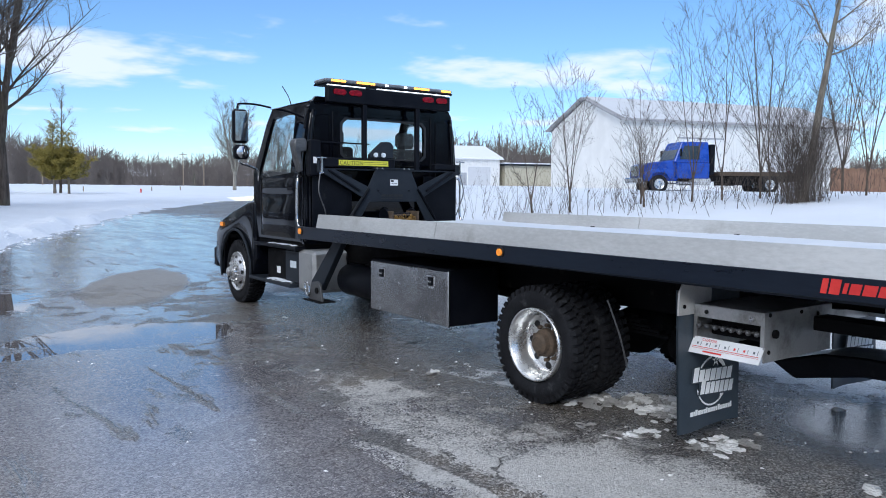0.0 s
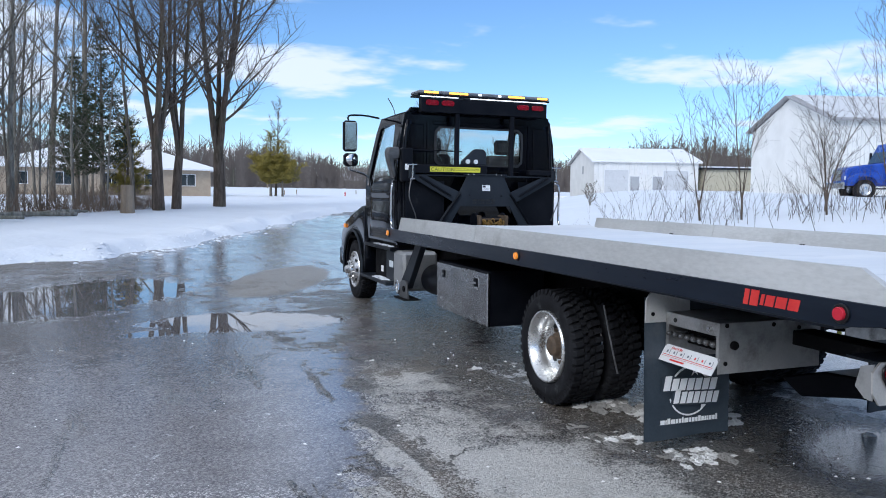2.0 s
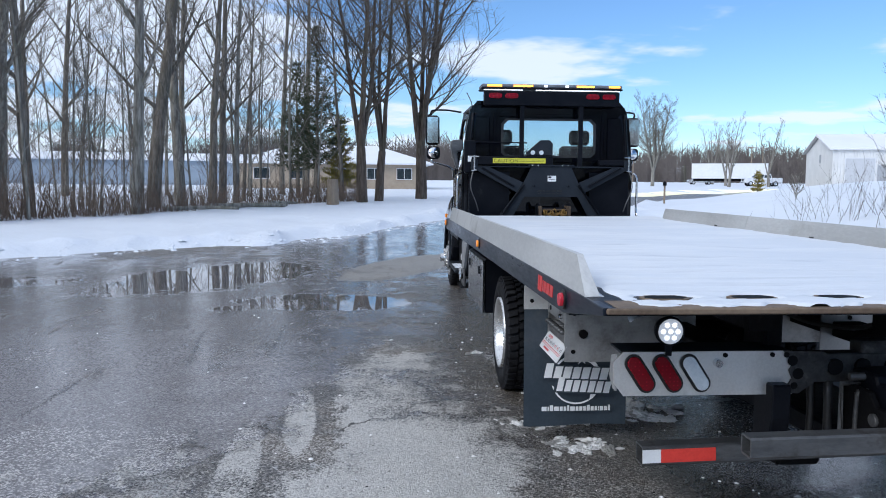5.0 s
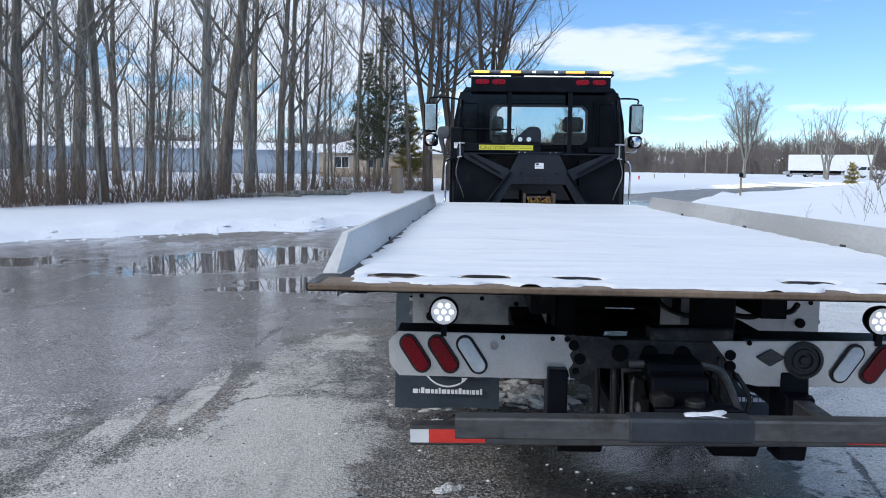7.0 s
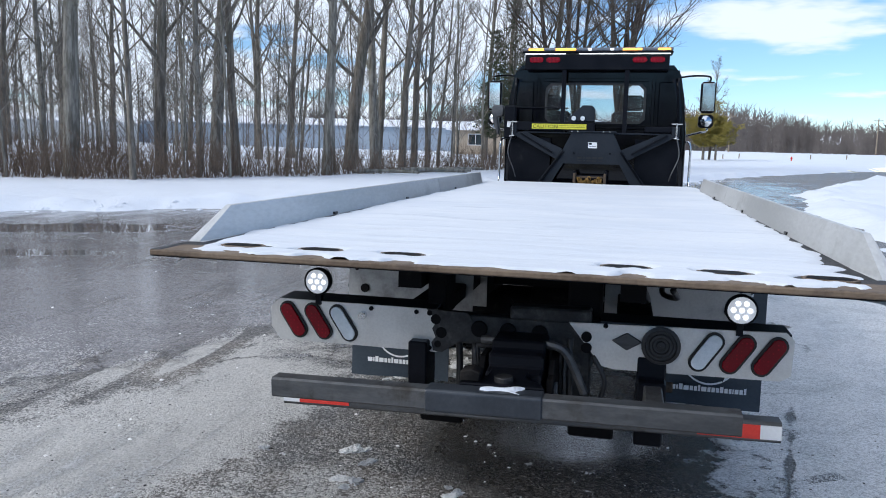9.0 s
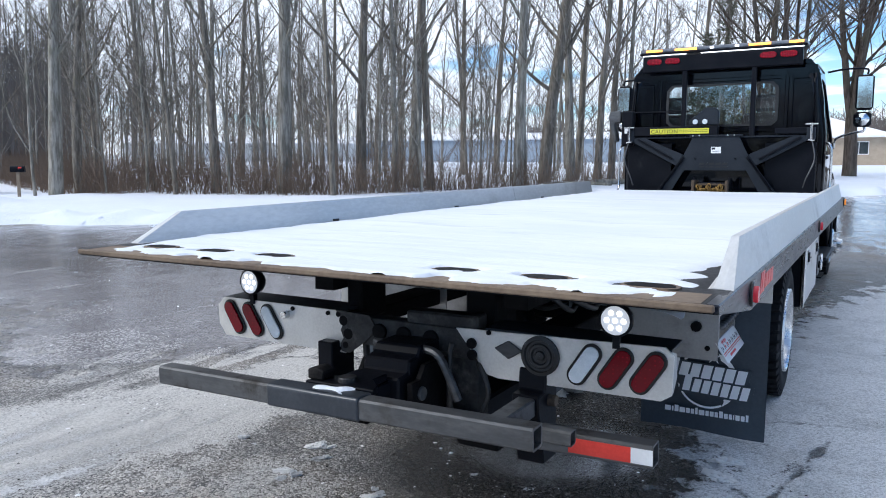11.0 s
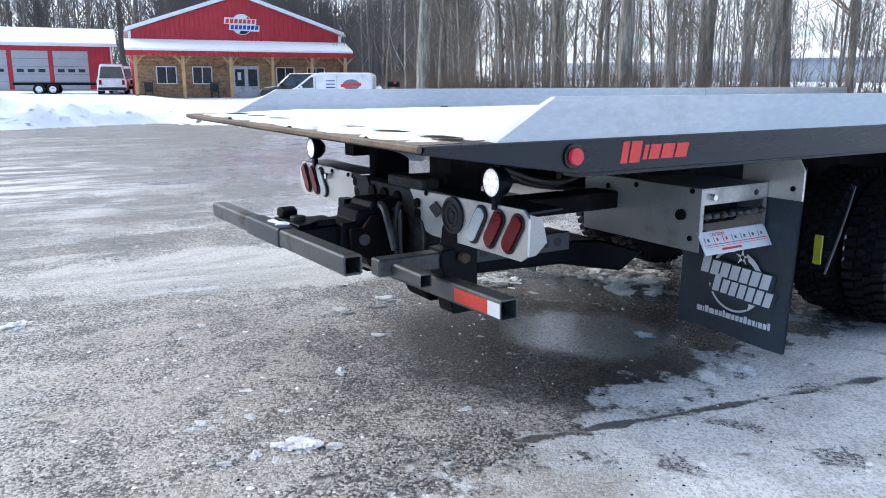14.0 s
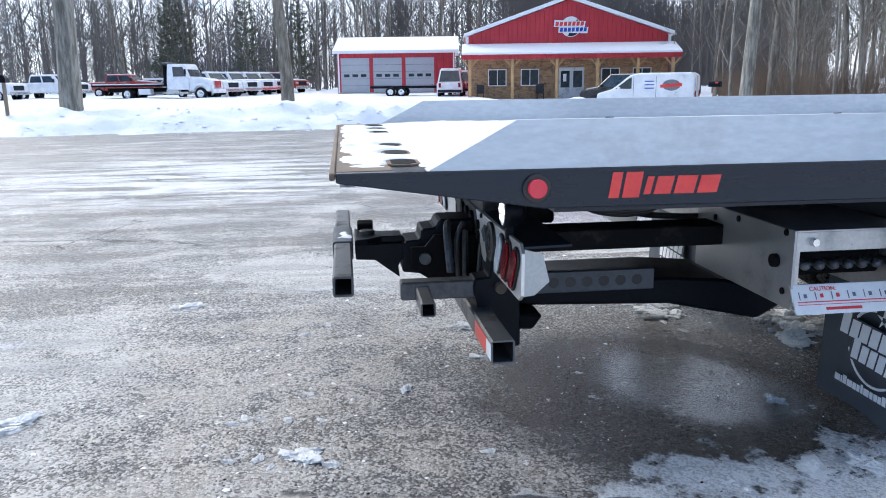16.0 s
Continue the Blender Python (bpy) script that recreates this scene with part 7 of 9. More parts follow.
# beige shed, brown fence, tan house, blue-grey hall
sh = empty("beige_shed", pose(61.2, 70.0, 1.75, 0, 0, -17), "low beige shed with a flat snowy roof", "shed")
part("wall", boxes((0, 9, 0, 6, -1, 2.9)), M_BEIGE, sh)
part("roof", boxes((-0.3, 9.3, -0.4, 6.3, 2.901, 3.1)), M_PYLON, sh)
part("roof_snow", boxes((-0.3, 9.3, -0.4, 6.3, 3.105, 3.25), bevel=0.04), M_ROOFSNOW, sh)
fe = empty("board_fence", pose(62, 31, 1.3, 0, 0, -17), "brown wooden board fence across the field", "fence")
for k in range(46):
    part("board", boxes((k * 0.30, k * 0.30 + 0.27, 0, 0.03, 0, 2.3 + 0.05 * math.sin(k * 2.1))), M_FENCE, fe)
for k in range(6):
    part("post", boxes((k * 2.7, k * 2.7 + 0.12, 0.031, 0.15, -0.3, 2.2)), M_FENCE, fe)
hs = empty("tan_house", pose(-11.0, 73.0, float(lie(-4, 73)) + 0.3, 0, 0, 2), "low tan brick house with a snow-covered hip roof", "house")
part("wall", boxes((0, 18, 0, 9, -0.6, 2.35)), M_TAN, hs)
bm = bmesh.new()
vs_ = [bm.verts.new(p) for p in ((-0.7, -0.7, 2.3), (18.7, -0.7, 2.3), (18.7, 9.7, 2.3), (-0.7, 9.7, 2.3), (4.6, 4.5, 4.3), (13.4, 4.5, 4.3), (-0.7, -0.7, 2.45), (18.7, -0.7, 2.45), (18.7, 9.7, 2.45), (-0.7, 9.7, 2.45))]
for q in ((3, 2, 1, 0), (6, 7, 5, 4), (7, 8, 5), (8, 9, 4, 5), (9, 6, 4), (0, 1, 7, 6), (1, 2, 8, 7), (2, 3, 9, 8), (3, 0, 6, 9)):
    bm.faces.new([vs_[i] for i in q])
part("roof", bm, M_ROOFSNOW, hs, "snow-covered hip roof")
for x in (1.5, 5.0, 8.8, 12.3, 15.2):
    window(hs, x, x + 1.4, 0.9, 1.9, -0.001)
part("chimney", boxes((6.2, 6.9, 4.0, 4.7, 3.6, 4.9)), M_TAN, hs)
hall = empty("blue_grey_hall", pose(-55, 82, 0.9, 0, 0, 12), "long blue-grey metal hall behind the woods", "building")
hall.scale = (1, 1, 0.68)
part("wall", boxes((0, 46, 0, 14, -1, 4.6)), M_BLUEGREY, hall)
part("roof_snow", gable_roof(bmesh.new(), 0, 46, 0, 14, 4.62, 6.0, 0.4, 0.2), M_ROOFSNOW, hall)
hall2 = empty("pale_hall", pose(-75, 62, 1.0, 0, 0, 40), "pale metal hall with a snowy roof behind the woods", "building")
hall2.scale = (1, 1, 0.72)
part("wall", boxes((0, 30, 0, 12, -1, 3.6)), M_WHITE_METAL, hall2)
part("roof_snow", gable_roof(bmesh.new(), 0, 30, 0, 12, 3.62, 5.0, 0.4, 0.2), M_ROOFSNOW, hall2)
fh = empty("white_farmhouse", pose(-105, -25, 1.6, 0, 0, 80), "distant white farmhouse with a snowy roof", "house")
part("wall", boxes((0, 15, 0, 8, -1, 3.0)), M_WHITE_TRIM, fh)
part("roof_snow", gable_roof(bmesh.new(), 0, 15, 0, 8, 3.02, 5.0, 0.4, 0.2), M_ROOFSNOW, fh)
for k in range(4):
    part("window", boxes((1.5 + 3.4 * k, 2.6 + 3.4 * k, -0.03, -0.003, 1.0, 2.1)), M_DARKGLASS, fh)
for x, y, rz, L in ((68, 262, 10, 14), (150, 246, -8, 10), (98, 250, 4, 22)):
    z = float(lie(x, y))
    f = empty("far_house", pose(x, y, z, 0, 0, rz), "small distant house with a snowy roof", "house", "far houses")
    part("wall", boxes((0, L, 0, 8, -1, 3.2)), M_TAN if L != 14 else M_BARK_DARK, f)
    part("roof_snow", gable_roof(bmesh.new(), 0, L, 0, 8, 3.22, 5.4, 0.5, 0.25), M_ROOFSNOW, f)


# ---- parked vehicles ----
def frustum(bm, x0, x1, t0, t1, w, tw, z0, z1, bevel=0.05):
    vs = [bm.verts.new(p) for p in ((x0, -w, z0), (x1, -w, z0), (x1, w, z0), (x0, w, z0), (t0, -tw, z1), (t1, -tw, z1), (t1, tw, z1), (t0, tw, z1))]
    fs = [bm.faces.new([vs[i] for i in q]) for q in ((3, 2, 1, 0), (4, 5, 6, 7), (0, 1, 5, 4), (1, 2, 6, 5), (2, 3, 7, 6), (3, 0, 4, 7))]
    if bevel:
        bmesh.ops.bevel(bm, geom=list({e for f in fs for e in f.edges}), offset=bevel, segments=2, affect="EDGES", profile=0.5)


def road_wheel(parent, x, y, r, w, s):
    m = pose(x, y, r, -90 * s)
    t = part("wheel", lathe(bmesh.new(), [(0.58 * r, -0.02), (0.70 * r, 0.0), (0.93 * r, -0.01), (r, -0.05), (r, -w + 0.05), (0.93 * r, -w), (0.4 * r, -w)], m, 20), M_RUBBER, parent, smooth=True)
    part("rim", lathe(bmesh.new(), [(0.60 * r, -0.02), (0.57 * r, -0.01), (0.52 * r, -0.05), (0.25 * r, -0.03), (0.01, -0.02)], m, 16), M_RIM, t, smooth=True)


def panes(parent, x0, x1, t0, t1, w, tw, z0, z1, cuts, ends=True):
    """Dark panes just proud of a tapered upper body."""
    def at(u, v, s):
        a, b = x0 + (x1 - x0) * u, t0 + (t1 - t0) * u
        return (a + (b - a) * v, s * (w + (tw - w) * v + 0.012), z0 + (z1 - z0) * v)
    for s in (-1, 1):
        for a, b in cuts:
            bm = bmesh.new()
            q = [at(a, 0.12, s), at(b, 0.12, s), at(b, 0.86, s), at(a, 0.86, s)]
            bm.faces.new([bm.verts.new(p) for p in (q if s < 0 else q[::-1])])
            part("window", bm, M_DARKGLASS, parent)
    if ends:
        for e, off in ((0, -0.012), (1, 0.012)):
            xa, xb = (x0, t0) if e == 0 else (x1, t1)
            bm = bmesh.new()
            q = [(xa + (xb - xa) * v + off, y * (w + (tw - w) * v - 0.10), z0 + (z1 - z0) * v) for v, y in ((0.12, -1), (0.12, 1), (0.88, 1), (0.88, -1))]
            bm.faces.new([bm.verts.new(p) for p in (q if e == 0 else q[::-1])])
            part("windscreen" if e else "rear_window", bm, M_DARKGLASS, parent)


def lamps(parent, x_front, x_back, w, z):
    for s in (-1, 1):
        part("headlamp", boxes((x_front - 0.05, x_front + 0.02, s * w - 0.17, s * w + 0.17, z - 0.08, z + 0.10), bevel=0.02), M_CLEARLENS, parent)
        part("tail_lamp", boxes((x_back - 0.02, x_back + 0.03, s * w - 0.08, s * w + 0.08, z, z + 0.30), bevel=0.01), M_REDLENS, parent)


def cargo_van(m, label):
    o = empty("cargo_van", m, label, "van")
    bm = prism(bmesh.new(), [(-2.3, 0.32), (2.25, 0.32), (2.35, 0.55), (2.3, 0.90), (1.55, 1.12), (0.75, 1.74), (0.4, 1.84), (-2.15, 1.84), (-2.3, 1.70)], "y", -0.86, 0.86, 0.07, 2)
    part("body", bm, M_CAR_WHITE, o)
    for s in (-1, 1):
        bm = prism(bmesh.new(), [(0.62, 1.12), (1.40, 1.12), (0.74, 1.62), (0.62, 1.66)], "y", s * 0.861, s * 0.872)
        part("window", bm, M_DARKGLASS, o)
        bm = bmesh.new()
        for k in range(3):
            box(bm, -0.45, 0.0, min(s * 0.861, s * 0.868), max(s * 0.861, s * 0.868), 1.12 + 0.16 * k, 1.17 + 0.16 * k)
        part("print_line", bm, M_CAR_BLUE, o)
        part("emblem", prism(bmesh.new(), [(-1.25 + 0.42 * math.cos(a), 1.28 + 0.26 * math.sin(a)) for a in np.linspace(0, 6.1, 20)], "y", s * 0.861, s * 0.866), M_LENSGREY, o)
        part("emblem_band", prism(bmesh.new(), [(-1.75, 1.22), (-0.75, 1.16), (-0.72, 1.30), (-1.72, 1.38)], "y", s * 0.867, s * 0.872), M_RED_DECAL, o)
        for x in (0.52, -0.55):
            part("door_joint", boxes((x, x + 0.015, min(s * 0.861, s * 0.864), max(s * 0.861, s * 0.864), 0.5, 1.7)), M_PYLON, o)
        for x in (-1.45, 1.45):
            road_wheel(o, x, s * 0.88, 0.34, 0.22, s)
        part("mirror", boxes((1.15, 1.27, min(s * 0.88, s * 1.05), max(s * 0.88, s * 1.05), 1.05, 1.22), bevel=0.03), M_CAR_WHITE, o)
    bm = bmesh.new()
    bm.faces.new([bm.verts.new(p) for p in ((1.53, -0.72, 1.16), (1.53, 0.72, 1.16), (0.85, 0.68, 1.69), (0.85, -0.68, 1.69))])
    part("windscreen", bm, M_DARKGLASS, o)
    lamps(o, 2.30, -2.32, 0.62, 0.72)
    part("roof_snow", boxes((-2.1, 0.35, -0.72, 0.72, 1.838, 1.862), bevel=0.01), M_ROOFSNOW, o)
    part("bumper", boxes((2.28, 2.40, -0.8, 0.8, 0.34, 0.52), bevel=0.03), M_PYLON, o)
    part("bumper", boxes((-2.42, -2.29, -0.8, 0.8, 0.34, 0.52), bevel=0.03), M_PYLON, o)
    return o


def suv(m, paint, label, name="suv", L=4.7, hgt=1.75, snowy=0.0, group=""):
    o = empty(name, m, label, "car", group)
    bm = prism(bmesh.new(), [(-L / 2, 0.38), (L / 2 - 0.05, 0.38), (L / 2, 0.62), (L / 2 - 0.08, 0.90), (L / 2 - 1.15, 1.04), (-L / 2 + 0.05, 1.06), (-L / 2 - 0.02, 0.7)], "y", -0.90, 0.90, 0.06, 2)
    part("body", bm, paint, o)
    g = (-L / 2 + 0.12, L / 2 - 1.05, -L / 2 + 0.55, L / 2 - 1.85)
    bm = bmesh.new()
    frustum(bm, *g, 0.86, 0.68, 1.02, hgt, 0.06)
    part("cabin", bm, paint, o)
    panes(o, *g, 0.86, 0.68, 1.02, hgt, ((0.08, 0.34), (0.38, 0.62), (0.66, 0.92)))
    for s in (-1, 1):
        for x in (-L * 0.30, L * 0.30):
            road_wheel(o, x, s * 0.91, 0.37, 0.24, s)
        part("mirror", boxes((L / 2 - 1.55, L / 2 - 1.43, min(s * 0.88, s * 1.06), max(s * 0.88, s * 1.06), 1.08, 1.24), bevel=0.03), paint, o)
    lamps(o, L / 2 - 0.03, -L / 2 - 0.02, 0.68, 0.74)
    part("bumper", boxes((L / 2 - 0.06, L / 2 + 0.07, -0.84, 0.84, 0.40, 0.58), bevel=0.03), M_PYLON, o)
    part("bumper", boxes((-L / 2 - 0.08, -L / 2 + 0.02, -0.84, 0.84, 0.40, 0.58), bevel=0.03), M_PYLON, o)
    if snowy:
        part("roof_snow", boxes((g[2] + 0.05, g[3] - 0.05, -0.62, 0.62, hgt + 0.002, hgt + snowy), bevel=0.02), M_ROOFSNOW, o)
        part("bonnet_snow", prism(bmesh.new(), [(L / 2 - 1.0, 1.045), (L / 2 - 0.2, 0.94), (L / 2 - 0.2, 0.98), (L / 2 - 1.0, 1.09)], "y", -0.7, 0.7), M_ROOFSNOW, o)
    return o


def pickup(m, paint, label, cab_len=1.9, hgt=1.92, flat=False, snowy=0.05, group="", name="pickup_truck"):
    o = empty(name, m, label, "truck", group)
    bm = prism(bmesh.new(), [(0.6, 0.55), (2.85, 0.55), (2.95, 0.80), (2.88, 1.22), (2.6, 1.30), (1.5, 1.36), (0.6, 1.36)], "y", -0.97, 0.97, 0.06, 2)
    part("bonnet", bm, paint, o)
    part("cab_body", boxes((0.6 - cab_len, 0.595, -0.97, 0.97, 0.55, 1.30), bevel=0.05), paint, o)
    g = (0.6 - cab_len, 1.55, 0.7 - cab_len, 0.85)
    bm = bmesh.new()
    frustum(bm, *g, 0.92, 0.74, 1.28, hgt, 0.06)
    part("cabin", bm, paint, o)
    panes(o, *g, 0.92, 0.74, 1.28, hgt, ((0.06, 0.45), (0.50, 0.88)))
    if flat:
        part("bed", boxes((-3.1, 0.55 - cab_len, -1.1, 1.1, 0.92, 1.06), bevel=0.02), M_STEEL_BLACK, o)
        part("bed_snow", boxes((-3.05, 0.5 - cab_len, -1.0, 1.0, 1.062, 1.12), bevel=0.02), M_ROOFSNOW, o)
        part("chassis", boxes((-3.0, 0.5 - cab_len, -0.4, 0.4, 0.6, 0.918)), M_CHASSIS, o)
    else:
        part("bed", boxes((-2.9, 0.55 - cab_len, -0.95, 0.95, 0.60, 1.28), bevel=0.04), paint, o)
        part("bed_snow", boxes((-2.8, 0.5 - cab_len, -0.85, 0.85, 1.282, 1.33), bevel=0.02), M_ROOFSNOW, o)
    for s in (-1, 1):
        for x in (-1.85, 1.95):
            road_wheel(o, x, s * 0.98, 0.42, 0.27, s)
        part("mirror", boxes((1.05, 1.17, min(s * 0.97, s * 1.2), max(s * 0.97, s * 1.2), 1.34, 1.62), bevel=0.03), M_PYLON, o)
    lamps(o, 2.90, -2.9, 0.74, 0.98)
    part("grille", boxes((2.885, 2.965, -0.52, 0.52, 0.82, 1.18), bevel=0.02), M_PYLON, o)
    part("bumper", boxes((2.93, 3.08, -0.95, 0.95, 0.50, 0.74), bevel=0.03), M_CLEAN_STEEL, o)
    if snowy:
        part("roof_snow", boxes((g[2] + 0.05, g[3] - 0.05, -0.68, 0.68, hgt + 0.002, hgt + snowy), bevel=0.02), M_ROOFSNOW, o)
        part("bonnet_snow", prism(bmesh.new(), [(1.55, 1.362), (2.6, 1.305), (2.6, 1.35), (1.55, 1.42)], "y", -0.8, 0.8), M_ROOFSNOW, o)
    return o


def medium_truck(m, paint, label, bed, name, cat):
    """A medium cab-behind-bonnet truck with a long bed or a bare chassis."""
    o = empty(name, m, label, cat)
    bm = prism(bmesh.new(), [(1.3, 0.62), (3.15, 0.62), (3.25, 0.95), (3.15, 1.42), (2.7, 1.55), (1.3, 1.72)], "y", -0.88, 0.88, 0.07, 2)
    part("bonnet", bm, paint, o)
    bm = bmesh.new()
    frustum(bm, -0.30, 1.62, -0.26, 1.18, 1.04, 0.90, 1.55, 2.62, 0.07)
    box(bm, -0.30, 1.45, -1.04, 1.04, 0.75, 1.56, 0.04)
    part("cab", bm, paint, o)
    panes(o, -0.30, 1.62, -0.26, 1.18, 1.04, 0.90, 1.60, 2.55, ((0.30, 0.86),))
    for s in (-1, 1):
        bm = prism(bmesh.new(), [(1.62, 0.72), (1.66, 1.16), (2.1, 1.26), (2.75, 1.20), (3.12, 0.98), (3.15, 0.62), (2.9, 0.62), (2.72, 0.98), (2.35, 1.06), (2.0, 0.98), (1.86, 0.72)], "y", s * 0.72, s * 1.10, 0.03, 2)
        part("fender", bm, paint, o)
        for x in (2.35, -3.6):
            road_wheel(o, x, s * 1.06, 0.46, 0.28, s)
        road_wheel(o, -3.6, s * 0.76, 0.46, 0.26, s)
        part("step", boxes((0.3, 1.4, min(s * 0.8, s * 1.06), max(s * 0.8, s * 1.06), 0.48, 0.56), bevel=0.02), M_CLEAN_STEEL, o)
        part("mirror", boxes((1.30, 1.38, min(s * 1.12, s * 1.32), max(s * 1.12, s * 1.32), 1.85, 2.25), bevel=0.03), M_STEEL_BLACK, o)
        part("fuel_tank", boxes((-0.4, 0.6, min(s * 0.6, s * 1.02), max(s * 0.6, s * 1.02), 0.42, 0.78), bevel=0.05), M_ALU, o)
        part("side_box", boxes((-2.6, -1.6, min(s * 0.7, s * 1.15), max(s * 0.7, s * 1.15), 0.42, 0.85), bevel=0.02), M_WHITE_TAPE if bed else M_CHASSIS, o)
    part("chassis", boxes((-5.6, 1.3, -0.42, 0.42, 0.62, 0.92)), M_CHASSIS, o)
    lamps(o, 3.2, -5.62, 0.72, 0.98)
    part("grille", boxes((3.16, 3.28, -0.55, 0.55, 0.85, 1.40), bevel=0.03), M_CLEAN_STEEL, o)
    part("bumper", boxes((3.22, 3.42, -1.05, 1.05, 0.48, 0.78), bevel=0.04), paint if bed else M_CLEAN_STEEL, o)
    if bed:
        part("flat_bed", boxes((-6.4, -0.55, -1.28, 1.28, 1.0, 1.14), bevel=0.02), M_STEEL_BLACK, o)
        part("bed_snow", boxes((-6.35, -0.6, -1.2, 1.2, 1.142, 1.22), bevel=0.03), M_ROOFSNOW, o)
        part("headboard", boxes((-0.50, -0.40, -1.1, 1.1, 1.0, 2.55), bevel=0.02), M_STEEL_BLACK, o)
        part("light_bar", boxes((-0.6, -0.3, -0.9, 0.9, 2.66, 2.76), bevel=0.02), M_LENSGREY, o)
    else:
        part("sleeper_frame", boxes((-0.62, -0.34, -0.95, 0.95, 0.95, 2.5), bevel=0.04), M_STEEL_BLACK, o)
        part("cross_frame", boxes((-5.5, -1.0, -0.75, 0.75, 0.93, 1.12)), M_RUST, o)
    return o


def at_lie(x, y, az, lift=0.0):
    return pose(x, y, on_snow(x, y) + lift, 0, 0, az)


cargo_van(pose(-28.3, 15.9, -0.14, 0, 0, 236), "white cargo van with printed sides, parked in snow")
suv(pose(-32.2, 16.2, -0.05, 0, 0, 215), M_CAR_DARK, "dark SUV parked on snow beside a white van", group="dark cars by the workshop")
suv(pose(-35.3, 17.3, -0.05, 0, 0, 215), M_CAR_DARK, "second dark SUV with snow on its roof", snowy=0.05, group="dark cars by the workshop")
# white passenger van and flat trailer by the garage
pv = suv(pose(-48.2, 9.15, 0.32, 0, 0, 168), M_CAR_WHITE, "white passenger van seen from behind in snow", "passenger_van", 5.2, 2.0, 0.05)
suv(pose(-52.5, 10.6, 0.36, 0, 0, 165), M_CAR_WHITE, "white van parked behind another van", "passenger_van", 5.0, 1.9, 0.05)
tr = empty("flat_trailer", pose(-49.6, 6.0, 0.40, 0, 0, 78), "black flat trailer parked in snow by the garage", "trailer")
part("deck", boxes((-2.6, 2.6, -1.0, 1.0, 0.62, 0.80), bevel=0.01), M_STEEL_BLACK, tr)
part("tongue", boxes((2.61, 4.0, -0.08, 0.08, 0.60, 0.72)), M_STEEL_BLACK, tr)
for s in (-1, 1):
    road_wheel(tr, -0.3, s * 1.2, 0.36, 0.2, s), road_wheel(tr, -1.1, s * 1.2, 0.36, 0.2, s)
# row of parked trucks beyond the bank
medium_truck(at_lie(-53.1, -11.1, 72, -0.15), M_CAR_WHITE, "white flatbed tow truck parked on the snowy yard", True, "parked_tow_truck", "tow truck")
for k, (x, y, az) in enumerate(((-55.8, -9.4, 52), (-58.8, -8.2, 50), (-61.8, -7.2, 50), (-65.0, -6.3, 50), (-69.0, -4.6, 50))):
    pickup(at_lie(x, y, az, -0.15), M_CAR_WHITE if k < 4 else M_CAR_RED, "white service pickup in a snowy row" if k < 4 else "red pickup at the end of a snowy row", hgt=2.0, flat=k % 2 == 0, group="row of parked trucks")
for x, y, az, paint, lab in ((-57, -21.5, 70, M_CAR_WHITE, "white pickup with snow on its roof"), (-55, -25.5, 70, M_CAR_WHITE, "white pickup parked behind the bank"), (-53, -33, 75, M_CAR_DARK, "dark pickup parked behind the bank"), (-63, -17.5, 80, M_CAR_RED, "red pickup with snow on its roof")):
    pickup(at_lie(x, y, az, -0.15), paint, lab, group="row of parked trucks")
for x, y, az, paint, lab in ((-64, -12.5, 80, M_CAR_SILVER, "silver car under snow"), (-67, -9.5, 80, M_CAR_RED, "dark red car under snow"), (-66, -15, 80, M_CAR_WHITE, "white car under snow"), (-58, -38, 75, M_CAR_SILVER, "grey car under snow")):
    suv(at_lie(x, y, az, -0.15), paint, lab, "parked_car", 4.6, 1.55, 0.07, "cars under snow")
# across the field
medium_truck(at_lie(34.4, 24.4, 150, -0.1), M_CAR_BLUE, "blue heavy truck with a bare rusty chassis in snow", False, "blue_truck", "truck")
tl = empty("box_trailer", at_lie(66, 134, 155), "white box trailer parked across the field", "trailer")
part("box", boxes((-6.5, 6.5, -1.25, 1.25, 1.15, 3.9), bevel=0.04), M_WHITE_TRIM, tl)
part("underframe", boxes((-6.2, 6.2, -0.5, 0.5, 0.7, 1.149)), M_CHASSIS, tl)
for s in (-1, 1):
    for x in (-5.2, -4.0):
        road_wheel(tl, x, s * 1.2, 0.5, 0.3, s)
pickup(at_lie(63, 116, 170), M_CAR_WHITE, "white pickup across the field", group="vehicles across the field")
for x, y, az, paint in ((64, 142, 170, M_CAR_SILVER), (78, 122, 170, M_CAR_WHITE)):
    suv(at_lie(x, y, az), paint, "distant parked car across the snowy field", "parked_car", 4.8, 1.8, 0.0, "vehicles across the field")
o = empty("covered_car", at_lie(70.2, 76.9, 150, 0.05), "car under a blue tarp in the snow", "car")
bm = bmesh.new()
frustum(bm, -2.2, 2.2, -1.2, 1.0, 0.9, 0.65, 0.05, 1.35, 0.15)
part("tarp", bm, M_TARP, o)


# ---- trees ----
class Wood:
    """Collects tapered tubes into vertex and face lists."""

    def __init__(self):
        self.v, self.f = [], []

    def tube(self, pts, r0, r1, sides):
        n = len(pts)
        base = len(self.v)
        for i, p in enumerate(pts):
            d = (pts[min(i + 1, n - 1)] - pts[max(i - 1, 0)])
            d = d.normalized() if d.length > 1e-6 else Vector((0, 0, 1))
            a = d.cross(Vector((0.3, 0.9, 0.1))).normalized()
            b = d.cross(a)
            r = r0 + (r1 - r0) * i / (n - 1)
            for k in range(sides):
                t = 2 * math.pi * k / sides
                self.v.append(tuple(p + a * (r * math.cos(t)) + b * (r * math.sin(t))))
        for i in range(n - 1):
            for k in range(sides):
                q = base + i * sides
                self.f.append((q + k, q + (k + 1) % sides, q + sides + (k + 1) % sides, q + sides + k))


